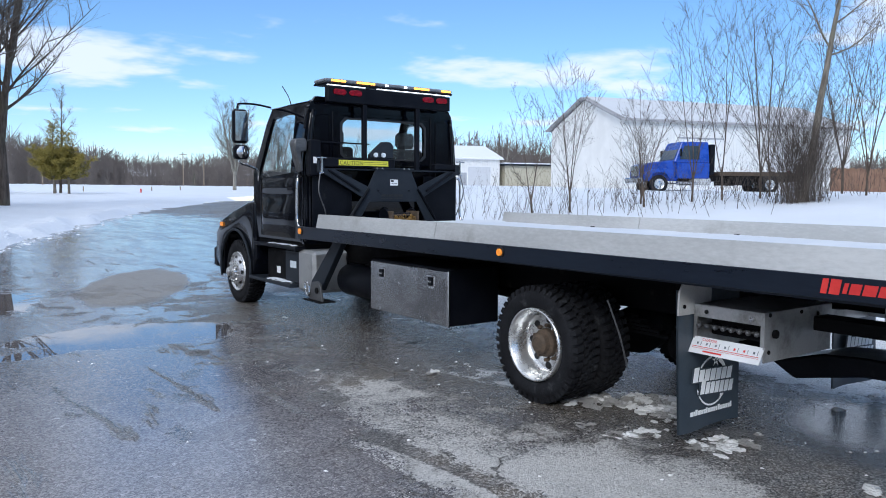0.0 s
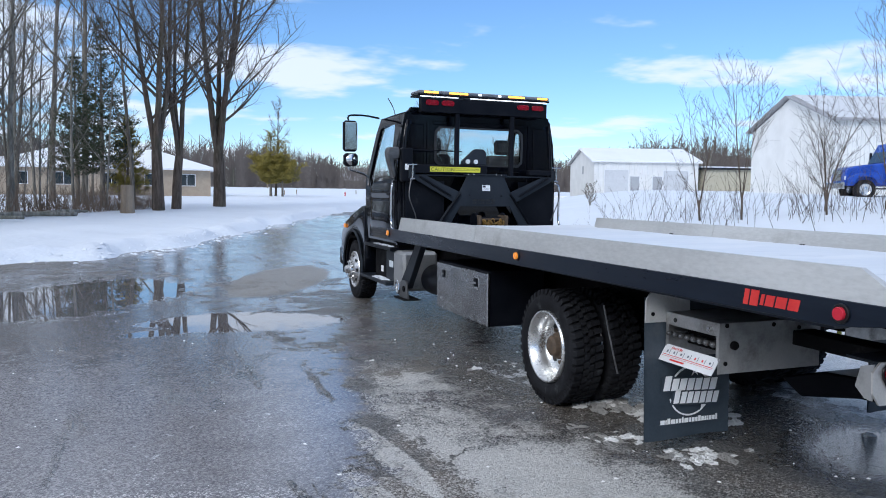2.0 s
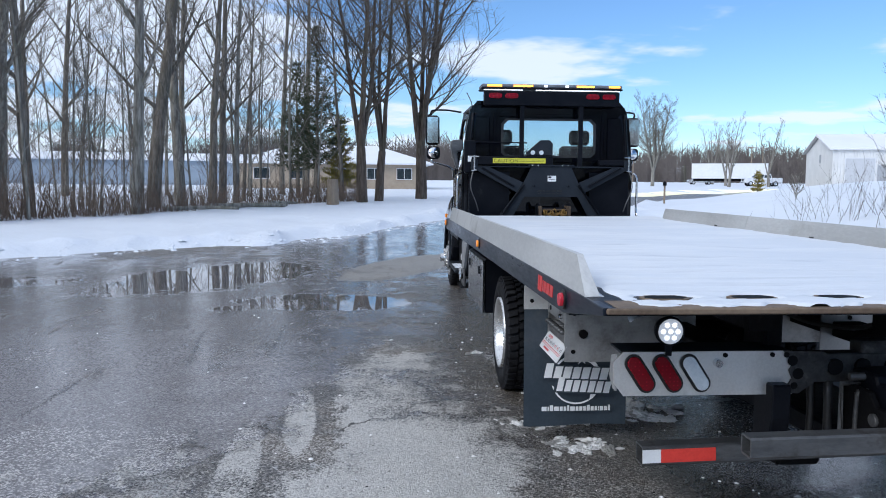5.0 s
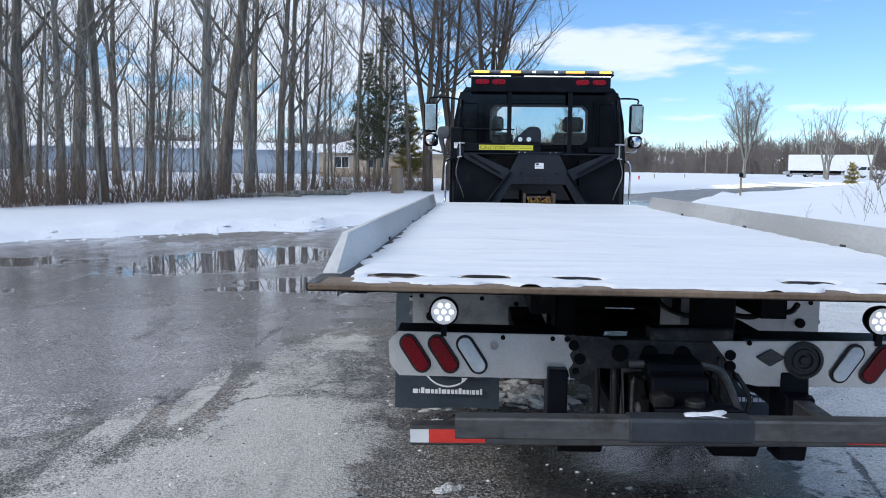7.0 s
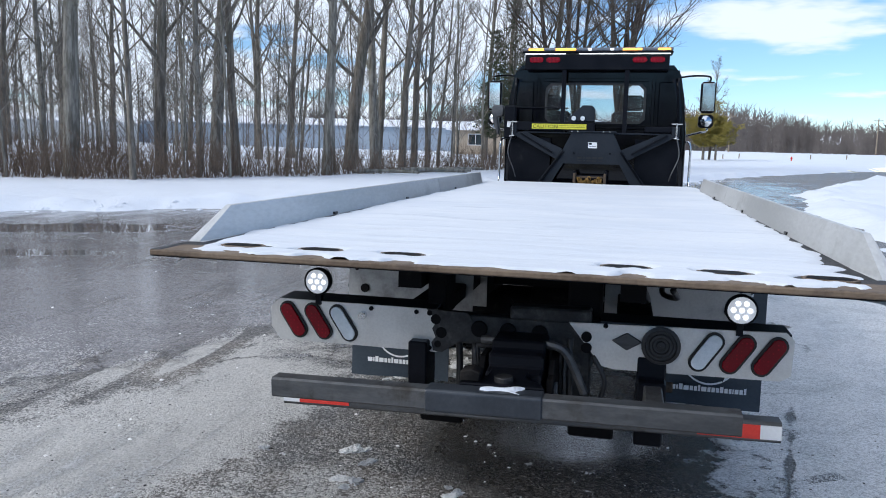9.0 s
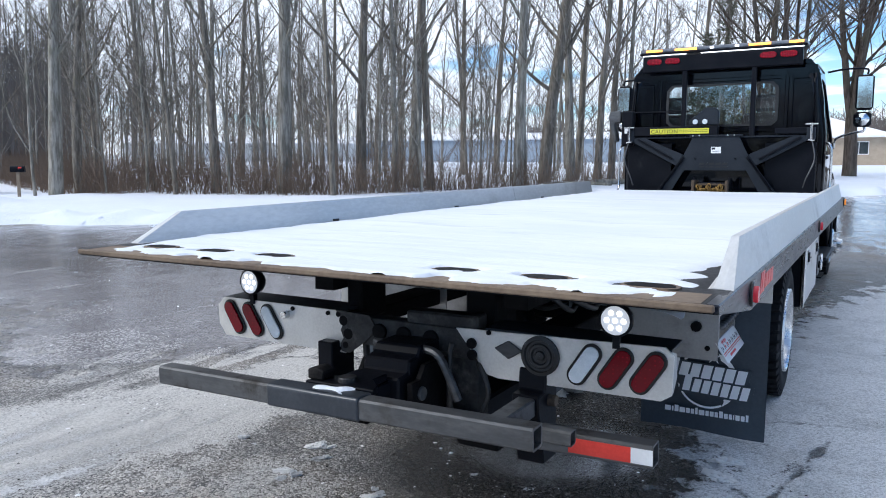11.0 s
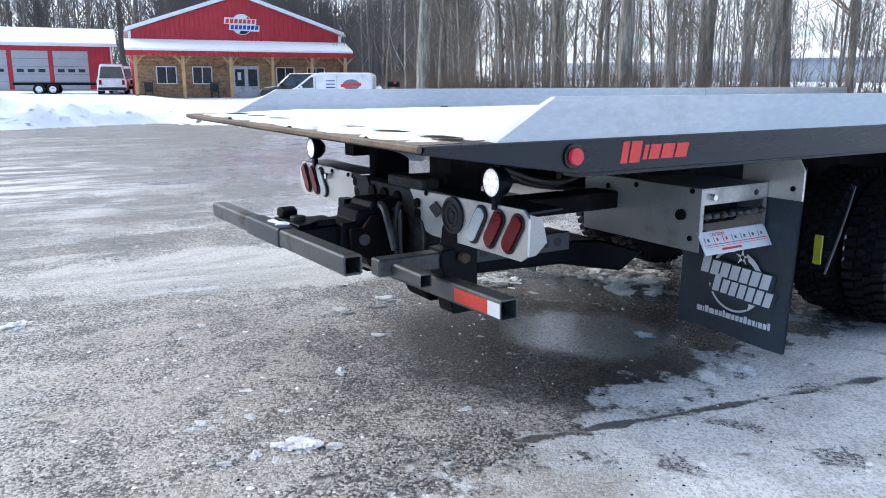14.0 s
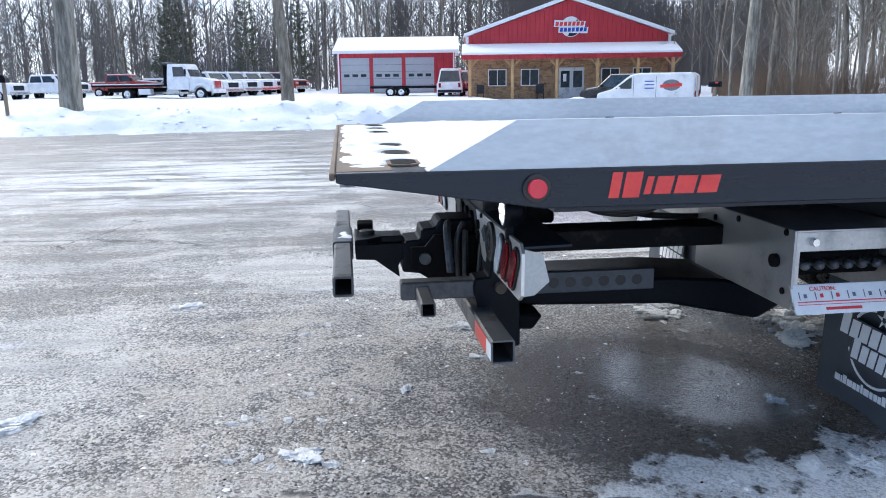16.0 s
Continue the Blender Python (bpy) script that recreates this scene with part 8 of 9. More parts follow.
def limb_path(rng, start, way, length, n, lift, wander):
    pts, p, d = [start.copy()], start.copy(), way.normalized()
    for i in range(n):
        d = (d + Vector((rng.uniform(-1, 1), rng.uniform(-1, 1), rng.uniform(-1, 1))) * wander + Vector((0, 0, lift))).normalized()
        p = p + d * (length / n)
        pts.append(p.copy())
    return pts


def point_on(pts, t):
    i = min(int(t * (len(pts) - 1)), len(pts) - 2)
    k = t * (len(pts) - 1) - i
    return pts[i].lerp(pts[i + 1], k), (pts[i + 1] - pts[i]).normalized()


def bare_tree(seed, hgt, r, clear=0.4, limbs=11, spread=0.75, stems=1, reach=0.34, twigs=5, subs=5, lean=0.03, fine=1.0, open_=0.28):
    """A leafless tree: trunk and limbs in one mesh, branchlets and twigs in another."""
    rng = random.Random(seed)
    trunk, crown = Wood(), Wood()
    mains = []
    if stems == 1:
        mains.append((limb_path(rng, Vector((0, 0, -0.3)), Vector((rng.uniform(-lean, lean), rng.uniform(-lean, lean), 1)), hgt + 0.3, 11, 0.06, 0.045), r, clear))
    else:
        foot = limb_path(rng, Vector((0, 0, -0.3)), Vector((rng.uniform(-0.05, 0.05), rng.uniform(-0.05, 0.05), 1)), hgt * 0.16 + 0.3, 4, 0.05, 0.04)
        trunk.tube(foot, r * 1.25, r * 0.95, 9)
        for k in range(stems):
            az = 2 * math.pi * (k + rng.uniform(-0.2, 0.2)) / stems
            way = Vector((math.cos(az) * open_, math.sin(az) * open_, 1))
            mains.append((limb_path(rng, foot[-1] - Vector((0, 0, 0.3)), way, hgt * rng.uniform(0.72, 0.85), 10, 0.04, 0.06), r * rng.uniform(0.50, 0.68), clear * 0.6))
    for pts, rad, cl in mains:
        trunk.tube(pts, rad * 1.12, rad * 0.10, 8)
        length = sum((a - b).length for a, b in zip(pts, pts[1:]))
        for k in range(limbs):
            t = cl + (0.97 - cl) * (k + rng.uniform(0, 0.8)) / limbs
            p, d = point_on(pts, min(t, 0.98))
            az = k * 2.4 + rng.uniform(-0.5, 0.5)
            out = Vector((math.cos(az), math.sin(az), 0))
            way = out * spread + Vector((0, 0, rng.uniform(0.55, 1.1)))
            ln = length * reach * (1.15 - 0.75 * t) * rng.uniform(0.6, 1.15)
            lr = max(0.012 * fine, rad * (1 - 0.88 * t) * rng.uniform(0.35, 0.6))
            lp = limb_path(rng, p, way, ln, 6, 0.07, 0.13)
            trunk.tube(lp, lr * (1.0 if fine == 1.0 else 0.8), 0.010 * fine, 5)
            for j in range(subs):
                u = 0.18 + 0.80 * (j + rng.uniform(0, 0.9)) / subs
                q, dd = point_on(lp, min(u, 0.98))
                side = Vector((rng.uniform(-1, 1), rng.uniform(-1, 1), rng.uniform(-0.2, 0.9))).normalized()
                sp = limb_path(rng, q, dd * 0.7 + side, ln * 0.42 * (1.15 - 0.6 * u) * rng.uniform(0.7, 1.2), 4, 0.06, 0.16)
                crown.tube(sp, max(0.009 * fine, lr * 0.35), 0.005 * fine, 4)
                for m in range(twigs):
                    w = 0.15 + 0.8 * (m + rng.uniform(0, 0.9)) / twigs
                    x, e = point_on(sp, min(w, 0.98))
                    side = Vector((rng.uniform(-1, 1), rng.uniform(-1, 1), rng.uniform(-0.3, 0.9))).normalized()
                    tp = limb_path(rng, x, e * 0.8 + side, ln * 0.22 * rng.uniform(0.5, 1.2), 2, 0.05, 0.2)
                    crown.tube(tp, 0.0070 * fine, 0.003 * fine, 3)
    return trunk, crown


def tree_thing(m, made, label, category="tree", name="bare_tree", bark=M_BARK, twig=M_TWIG, group=""):
    ob = empty(name, m, label, category, group)
    trunk, crown = made
    raw("trunk", trunk.v, trunk.f, bark, ob, smooth=True)
    raw("crown", crown.v, crown.f, twig, ob)
    return ob


def conifer(seed, hgt, r, needle, low=0.12, spread=0.30, density=1.0, thin_top=False, gap=0.28, rounded=False):
    """Whorls of drooping boughs with tufts of needles."""
    rng = random.Random(seed)
    trunk, bough = Wood(), Wood()
    pts = limb_path(rng, Vector((0, 0, -0.3)), Vector((0, 0, 1)), hgt + 0.3, 10, 0.1, 0.015)
    trunk.tube(pts, r, r * 0.12, 8)
    nv, nf = [], []
    z = hgt * low
    while z < hgt * 0.98:
        t = z / hgt
        n = rng.randint(4, 6)
        a0 = rng.uniform(0, 6.28)
        for k in range(n):
            az = a0 + 2 * math.pi * k / n + rng.uniform(-0.3, 0.3)
            ln = hgt * spread * ((0.30 + 0.70 * math.exp(-((t - 0.38) / 0.20) ** 2)) if rounded else (1.04 - t) ** 0.75) * rng.uniform(0.65, 1.1)
            p, d = point_on(pts, min(0.99, (z + 0.3) / (hgt + 0.3)))
            bp = limb_path(rng, p, Vector((math.cos(az), math.sin(az), 0.15 + 0.5 * t)), ln, 5, 0.03, 0.08)
            trunk.tube(bp, max(0.012, r * 0.22 * (1 - t)), 0.006, 4)
            tufts = int(ln * 16 * density * ((0.10 if rounded else 0.3) if thin_top and t > 0.58 else 1.0)) + 3
            for j in range(tufts):
                u = 0.22 + 0.78 * rng.random()
                q, dd = point_on(bp, min(u, 0.98))
                q = q + Vector((rng.gauss(0, 1), rng.gauss(0, 1), rng.gauss(0, 0.6))) * 0.13 * (ln * 0.35 + 0.3)
                for b in range(7):
                    w = (dd * 0.5 + Vector((rng.uniform(-1, 1), rng.uniform(-1, 1), rng.uniform(-0.5, 0.9)))).normalized()
                    s = w.cross(Vector((rng.uniform(-1, 1), rng.uniform(-1, 1), rng.uniform(-1, 1)))).normalized() * 0.018
                    L = rng.uniform(0.13, 0.30)
                    i = len(nv)
                    nv.extend((tuple(q - s), tuple(q + s), tuple(q + w * L)))
                    nf.append((i, i + 1, i + 2))
        z += gap * rng.uniform(0.8, 1.25)
    return trunk, nv, nf


def conifer_thing(m, made, needle, label, group=""):
    ob = empty("conifer", m, label, "tree", group)
    trunk, nv, nf = made
    raw("trunk", trunk.v, trunk.f, M_BARK_DARK, ob, smooth=True)
    raw("needles", nv, nf, needle, ob)
    return ob


def spot(x, y, turn=0.0, size=1.0):
    return pose(x, y, on_snow(x, y) - 0.02, 0, 0, turn) @ Matrix.Scale(size, 4)


# the woods: prototypes, then copies
WOODS = "bare woodland trees"
protos = []
for k, (hgt, r, cl, lb, sp, rc) in enumerate(((17, 0.19, 0.26, 13, 0.75, 0.30), (19, 0.23, 0.30, 13, 0.7, 0.28), (15, 0.11, 0.20, 13, 0.7, 0.26), (13, 0.07, 0.18, 12, 0.65, 0.25), (18, 0.15, 0.30, 12, 0.8, 0.30), (11, 0.05, 0.15, 12, 0.7, 0.28), (20, 0.29, 0.26, 14, 0.8, 0.32), (16, 0.13, 0.16, 14, 0.8, 0.27))):
    protos.append(bare_tree(100 + k, hgt, r, cl * 0.8, lb, sp, 1, rc, 5, 6))
NEAR = [(-10.9, 22.9, 0), (-10.6, 26.2, 1), (-9.8, 19.7, 2), (-9.6, 23.3, 7), (-8.9, 24.8, 4), (-6.95, 31.7, 6), (-6.1, 33.0, 1), (-4.56, 34.2, 0), (-4.6, 32.3, 0), (-4.4, 38.5, 2), (-3.9, 41.5, 3), (-4.1, 35.0, 7), (-6.1, 26.8, 1), (-7.1, 36.5, 4),
        (-12.8, 20.6, 1), (-15.0, 19.4, 0), (-16.8, 21.0, 7), (-18.6, 19.6, 2), (-20.8, 16.8, 1), (-22.0, 18.6, 0), (-24.0, 21.0, 2), (-2.0, 39.0, 3), (-0.6, 38.0, 5), (0.6, 40.5, 2), (-8.0, 22.6, 5), (-12.0, 24.6, 3), (-13.8, 18.9, 5), (-17.6, 18.4, 3), (-11.6, 22.2, 5), (-10.2, 24.4, 3), (-9.2, 21.6, 5), (-5.0, 30.4, 5), (-6.3, 28.2, 3), (-3.2, 36.4, 5), (-14.6, 21.6, 7), (-19.4, 18.0, 5), (-15.8, 18.2, 2), (-23.0, 17.4, 3)]
first = {}
rw = random.Random(12)


def plant(x, y, k, size):
    m = spot(x, y, rw.uniform(0, 360), size)
    if k not in first:
        first[k] = tree_thing(m, protos[k], "leafless woodland tree with a straight grey trunk", group=WOODS, bark=M_BARK if k % 2 else M_BARK_DARK)
    else:
        copy_thing(first[k], m)


for x, y, k in NEAR:
    plant(x, y, k, rw.uniform(0.9, 1.1))
edge_x, edge_y = [-110, -80, -62, -52, -42, -34, -26, -20, -14, -10, -6, -3, 3], [30, 31, 38, 36, 28, 24, 21, 19, 20, 21, 27, 34, 44]
count = 0
while count < 118:
    x = rw.uniform(-78, -1)
    y = float(np.interp(x, edge_x, edge_y)) + 0.5 + 38 * rw.random() ** 1.25
    if (y > 70 and x > -14) or (x > -26 and rw.random() < 0.45):
        continue
    plant(x, y, rw.choice((0, 2, 2, 3, 3, 4, 5, 5, 7, 7)), rw.uniform(0.75, 1.15))
    count += 1
count = 0
while count < 80:
    x, y = rw.uniform(-108, -66), rw.uniform(-62, 36)
    plant(x, y, rw.randrange(8), rw.uniform(0.8, 1.15))
    count += 1
# thin young trees under the tall ones
for _ in range(24):
    x = rw.uniform(-20, -1)
    plant(x, float(np.interp(x, edge_x, edge_y)) + 1.0 + 12 * rw.random(), rw.choice((3, 5, 5, 5)), rw.uniform(0.5, 0.95))
# a thicket of thin trees beside the workshop
for _ in range(46):
    plant(rw.uniform(-42, -24), rw.uniform(22, 36), rw.choice((2, 3, 3, 5, 5, 7)), rw.uniform(0.7, 1.1))
# tall trees at the lane, in the yard and by the lot
tree_thing(spot(1.7, 38.6, 40), bare_tree(41, 18, 0.25, 0.22, 15, 0.95, 3, 0.48, 7, 8, open_=0.13), "tall leafless tree with several stems beside the lane", group="trees by the lane", bark=M_BARK_BROWN)
tree_thing(spot(2.55, 40.2, 100), bare_tree(42, 17, 0.21, 0.22, 15, 0.95, 3, 0.48, 7, 8, open_=0.15), "tall leafless tree with dark stems beside the lane", group="trees by the lane", bark=M_BARK_BROWN)
tree_thing(spot(5.08, 44.5, 10), bare_tree(44, 19, 0.30, 0.22, 17, 0.95, 4, 0.50, 7, 8, open_=0.20), "large leafless maple with spreading limbs beside the lane", group="trees by the lane", bark=M_BARK_BROWN)
tree_thing(spot(-18.6, -7.8, 0), bare_tree(46, 17, 0.33, 0.20, 13, 1.2, 1, 0.42, 6, 7, lean=0.0), "thick-trunked leafless tree on the snowbank", group="yard trees")
tree_thing(spot(-27.9, -1.4, 0), bare_tree(47, 18, 0.30, 0.30, 10, 0.9, 1, 0.36, 5, 6, lean=0.0), "thick-trunked leafless tree on the snowbank", group="yard trees", bark=M_BARK_DARK)
tree_thing(spot(43.7, 112, 0), bare_tree(48, 15.0, 0.24, 0.18, 15, 0.85, 7, 0.40, 7, 8), "round-headed leafless tree across the lane", group="far single trees")
tree_thing(spot(70, 150, 0), bare_tree(49, 13.0, 0.25, 0.25, 10, 0.8, 4, 0.34, 5, 6), "leafless tree across the field", group="far single trees")
for x, y in ((52, 104), (60, 108), (72, 96), (80, 92), (58, 118)):
    tree_thing(spot(x, y, x * 7), bare_tree(int(x), 11.0, 0.2, 0.25, 9, 0.8, 3, 0.34, 4, 5), "leafless tree behind white buildings", group="far single trees")
# saplings and scrub by the field
SAP = "saplings by the field"
for x, y, hgt, seed, st in ((18.0, 17.5, 5.4, 61, 4), (17.2, 18.4, 4.2, 62, 3), (19.6, 15.8, 4.3, 63, 3), (21.2, 15.2, 6.2, 64, 3), (22.0, 14.6, 6.8, 65, 3), (22.6, 13.6, 6.4, 66, 4), (23.6, 13.9, 7.2, 67, 3), (25.4, 12.4, 7.0, 68, 4), (27.0, 13.2, 7.6, 69, 3), (24.4, 11.2, 5.8, 70, 4), (20.4, 16.6, 3.0, 71, 4)):
    tree_thing(spot(x, y, seed * 37), bare_tree(seed, hgt, 0.030, 0.14, 9, 0.65, st, 0.52, 3, 4, fine=0.45, open_=0.20), "thin leafless sapling standing in snow", name="sapling", group=SAP, bark=M_BARK_BROWN, twig=M_TWIG_DARK)
tree_thing(spot(21.4, 11.6, 0) @ pose(0, 0, 0, 4, 9, 0), bare_tree(72, 9.0, 0.12, 0.45, 9, 0.9, 1, 0.35, 5, 5, 0.02), "leaning leafless tree wrapped in tangled vines", bark=M_BARK_DARK)
tree_thing(spot(20.3, 29.6, 0), bare_tree(73, 1.5, 0.02, 0.2, 6, 0.8, 4, 0.4, 3, 4), "small bare shrub standing in snow", name="shrub", category="shrub")
conifer_thing(spot(33.5, 59.0, 0), conifer(74, 1.7, 0.05, None, 0.1, 0.42, 1.0), M_NEEDLE_GOLD, "small young pine standing in snow")
conifer_thing(spot(-0.9, 42.0, 0), conifer(81, 9.6, 0.15, None, 0.22, 0.27, 0.65, True), M_NEEDLE, "tall dark conifer with sparse drooping boughs", "conifers by the lane")
conifer_thing(spot(-2.2, 44.0, 60), conifer(82, 8.0, 0.13, None, 0.2, 0.27, 0.8, True), M_NEEDLE, "tall dark conifer with sparse drooping boughs", "conifers by the lane")
conifer_thing(spot(0.3, 43.4, 0), conifer(83, 4.8, 0.09, None, 0.15, 0.30, 1.3), M_NEEDLE_GOLD, "shorter yellow-green conifer beside a dark one", "conifers by the lane")
conifer_thing(spot(13.0, 76.6, 0), conifer(84, 6.4, 0.15, None, 0.20, 0.42, 2.6, True, 0.28, True), M_NEEDLE_GOLD, "yellow-green pine with a thin top on the snowy lawn", "pines on the lawn")
tree_thing(spot(13.7, 78.0, 0), bare_tree(86, 9.6, 0.12, 0.35, 16, 0.7, 1, 0.30, 7, 7), "thin grey leafless tree behind a golden pine", bark=M_BARK_BROWN, twig=M_TWIG, group="pines on the lawn")
conifer_thing(spot(14.1, 76.2, 80), conifer(85, 5.6, 0.13, None, 0.24, 0.44, 2.6, True, 0.28, True), M_NEEDLE_GOLD, "yellow-green pine with a thin top on the snowy lawn", "pines on the lawn")
for x, y, hgt in ((-74, -8, 12), (-78, -16, 15), (-76, -3, 11)):
    conifer_thing(spot(x, y, x), conifer(int(-x), hgt, 0.2, None, 0.1, 0.22, 0.6, False, 0.5), M_NEEDLE, "dark conifer behind parked trucks", "conifers behind the yard")


def stems(name, places, material, label, sides=3):
    """Brush: thin forking stems joined into one mesh."""
    wood = Wood()
    rng = random.Random(len(places))
    for x, y, hgt, r in places:
        z = on_snow(x, y) - 0.05
        p = limb_path(rng, Vector((x, y, z)), Vector((rng.uniform(-0.5, 0.5), rng.uniform(-0.5, 0.5), 1)), hgt, 3, 0.02, 0.20)
        wood.tube(p, r, r * 0.3, sides)
        for k in range(3 if hgt < 2 else 8):
            q, d = point_on(p, rng.uniform(0.3, 0.95))
            wood.tube(limb_path(rng, q, d + Vector((rng.uniform(-1, 1), rng.uniform(-1, 1), rng.uniform(-0.2, 0.8))), hgt * rng.uniform(0.2, 0.45), 2, 0.0, 0.2), r * 0.55, r * 0.25, sides)
    return tagged(raw(name, wood.v, wood.f, material), label, "brush", kind="stuff")


rb = random.Random(5)
places = []
for _ in range(7600):
    x = rb.uniform(-45, 1.5)
    y = float(np.interp(x, edge_x, edge_y)) - 1.6 + abs(rb.gauss(0, 2.6))
    if -14 < x < -4 or rb.random() < 0.75:
        places.append((x, y, rb.uniform(0.4, 1.7) * (1.0 if x < -8 else 0.8), rb.uniform(0.007, 0.017)))
# taller saplings among the brush
for _ in range(240):
    x = rb.uniform(-45, 1.5)
    places.append((x, float(np.interp(x, edge_x, edge_y)) - 0.6 + abs(rb.gauss(0, 5.0)), rb.uniform(1.8, 5.0), rb.uniform(0.006, 0.014)))
stems("woodland_brush", places, M_BRUSH, "dense dry brown brush along the edge of the woods")
places = []
for _ in range(430):
    k = rb.choice(((18, 17.2, 1.6), (20, 15.6, 1.6), (22, 14.2, 1.7), (25, 12.8, 2.0), (28, 12, 2.2), (16.5, 19.0, 1.3)))
    places.append((k[0] + rb.gauss(0, k[2]), k[1] + rb.gauss(0, k[2]), rb.uniform(0.4, 1.7), rb.uniform(0.004, 0.009)))
stems("field_brush", places, M_TWIG_DARK, "thin dry brush poking out of the snow")
places = [(21.4 + rb.gauss(0, 0.34), 11.7 + rb.gauss(0, 0.34), rb.uniform(0.8, 3.2), rb.uniform(0.004, 0.009)) for _ in range(330)]
stems("vine_tangle", places, M_TWIG_DARK, "tangled brown vines round a leaning tree")


def far_woods(name, count, az0, az1, rad0, rad1, low, high, width, seed, label, twigs=14, material=M_TWIG_FAR):
    """Bare woods in the distance: many small fans of branches, with a ragged top."""
    rng = random.Random(seed)
    v, f = [], []
    def sliver(p, q, w):
        s = Vector((-p.y, p.x, 0)).normalized() * w
        i = len(v)
        v.extend((tuple(p - s), tuple(p + s), tuple(q + s * 0.3), tuple(q - s * 0.3)))
        f.append((i, i + 1, i + 2, i + 3))
    for _ in range(count):
        az, rad = radians(rng.uniform(az0, az1)), rng.uniform(rad0, rad1)
        x, y = rad * math.cos(az), rad * math.sin(az)
        z = float(lie(x, y)) - 0.3
        hgt = rng.uniform(low, high) * (1 + 0.18 * math.sin(az * 9) + 0.12 * math.sin(az * 23))
        base = Vector((x, y, z))
        sliver(base, base + Vector((0, 0, hgt)), width)
        for k in range(twigs):
            h0 = hgt * rng.uniform(0.0, 0.85)
            side = Vector((-math.sin(az), math.cos(az), 0)) * rng.uniform(-1, 1)
            p = base + Vector((0, 0, h0)) + side * 0.2
            sliver(p, p + side * hgt * 0.22 + Vector((0, 0, hgt * rng.uniform(0.06, 0.24))), width * rng.uniform(0.4, 1.0))
    return tagged(raw(name, v, f, material), label, "woods", kind="stuff")


far_woods("far_woods", 7800, -30, 112, 225, 330, 7.0, 13.5, 0.14, 77, "brown leafless woods along the horizon", 24, M_TWIG_HORIZON)
far_woods("deep_woods", 560, 104, 215, 80, 135, 7.0, 15.0, 0.05, 78, "leafless woods deep behind the nearer trees", 18)
far_woods("south_woods", 1300, 215, 332, 70, 120, 8.0, 15.0, 0.08, 79, "leafless woods behind the lot", 18)
far_woods("thicket_woods", 900, 143, 166, 66, 98, 9.0, 16.0, 0.06, 81, "dense leafless thicket beside the workshop", 18)
far_woods("yard_woods", 380, 160, 204, 78, 108, 9.0, 17.0, 0.07, 80, "dense leafless woods behind the yard", 20)
rc = random.Random(3)
for k in range(9):
    a, d = radians(rc.uniform(40, 92)), rc.uniform(200, 240)
    conifer_thing(spot(d * math.cos(a), d * math.sin(a), k * 50, rc.uniform(0.8, 1.3)), conifer(300 + k % 3, 4.6, 0.16, None, 0.02, 0.26, 0.35, False, 0.55), M_NEEDLE, "distant dark conifer before the woods", "far conifers")


# ---- small things round the lot ----
def lump(seed, flat=0.5, rough=0.5, div=4):
    """A broken, crumbly lump of old snow, about 1 across, resting on z = 0."""
    bm = bmesh.new()
    bmesh.ops.create_icosphere(bm, subdivisions=div, radius=0.5)
    for v in bm.verts:
        o = Vector((seed * 3.1, seed * 1.7, seed))
        n = noise.noise(v.co * 2.4 + o) * rough * 1.3 + noise.noise(v.co * 6.0 + o) * rough * 0.9 + abs(noise.noise(v.co * 13.0 + o)) * rough * 0.7 + noise.noise(v.co * 24.0 + o) * rough * 0.35
        v.co = v.co * max(0.35, 0.85 + n)
        v.co.z = max(v.co.z, -0.10) * flat
    low = min(v.co.z for v in bm.verts)
    for v in bm.verts:
        v.co.z -= low
    return bm


# broken heaps: x, y, radius of the heap, number of lumps, size of the largest
HEAPS = [(4.00, 3.80, 0.20, 22, 0.19), (4.36, 3.50, 0.20, 22, 0.17), (3.88, 2.65, 0.15, 18, 0.12), (3.78, 3.11, 0.14, 8, 0.09), (4.06, 3.12, 0.12, 7, 0.08), (4.30, 2.65, 0.03, 2, 0.06), (4.13, 3.82, 0.14, 9, 0.15), (3.85, 2.66, 0.16, 12, 0.11), (3.60, 3.12, 0.16, 8, 0.10), (4.22, 3.40, 0.26, 15, 0.20), (4.50, 3.22, 0.24, 10, 0.17), (4.03, 2.60, 0.13, 7, 0.13), (3.76, 3.05, 0.10, 5, 0.10), (3.55, 3.37, 0.08, 4, 0.08), (4.10, 3.62, 0.14, 6, 0.13), (2.79, 5.74, 0.05, 3, 0.06), (2.38, 4.41, 0.05, 3, 0.06), (3.55, 5.14, 0.09, 5, 0.09),
         (5.44, 0.62, 0.06, 4, 0.085), (5.10, 0.38, 0.09, 5, 0.040), (4.03, 1.70, 0.06, 4, 0.075), (4.05, 1.44, 0.08, 4, 0.08), (3.94, 1.80, 0.07, 3, 0.085), (5.25, 2.61, 0.03, 2, 0.055), (5.83, 2.58, 0.07, 5, 0.075), (5.82, 2.42, 0.06, 4, 0.065), (4.53, 1.50, 0.07, 4, 0.07), (3.36, -0.18, 0.09, 4, 0.07), (5.33, 0.55, 0.10, 6, 0.035), (4.86, 0.62, 0.05, 3, 0.05), (5.62, 1.42, 0.02, 1, 0.04), (4.48, 3.46, 0.16, 7, 0.14), (4.68, 3.30, 0.14, 6, 0.13), (6.1, 2.62, 0.04, 2, 0.045), (3.5, 1.66, 0.10, 4, 0.07)]
base_lumps = []
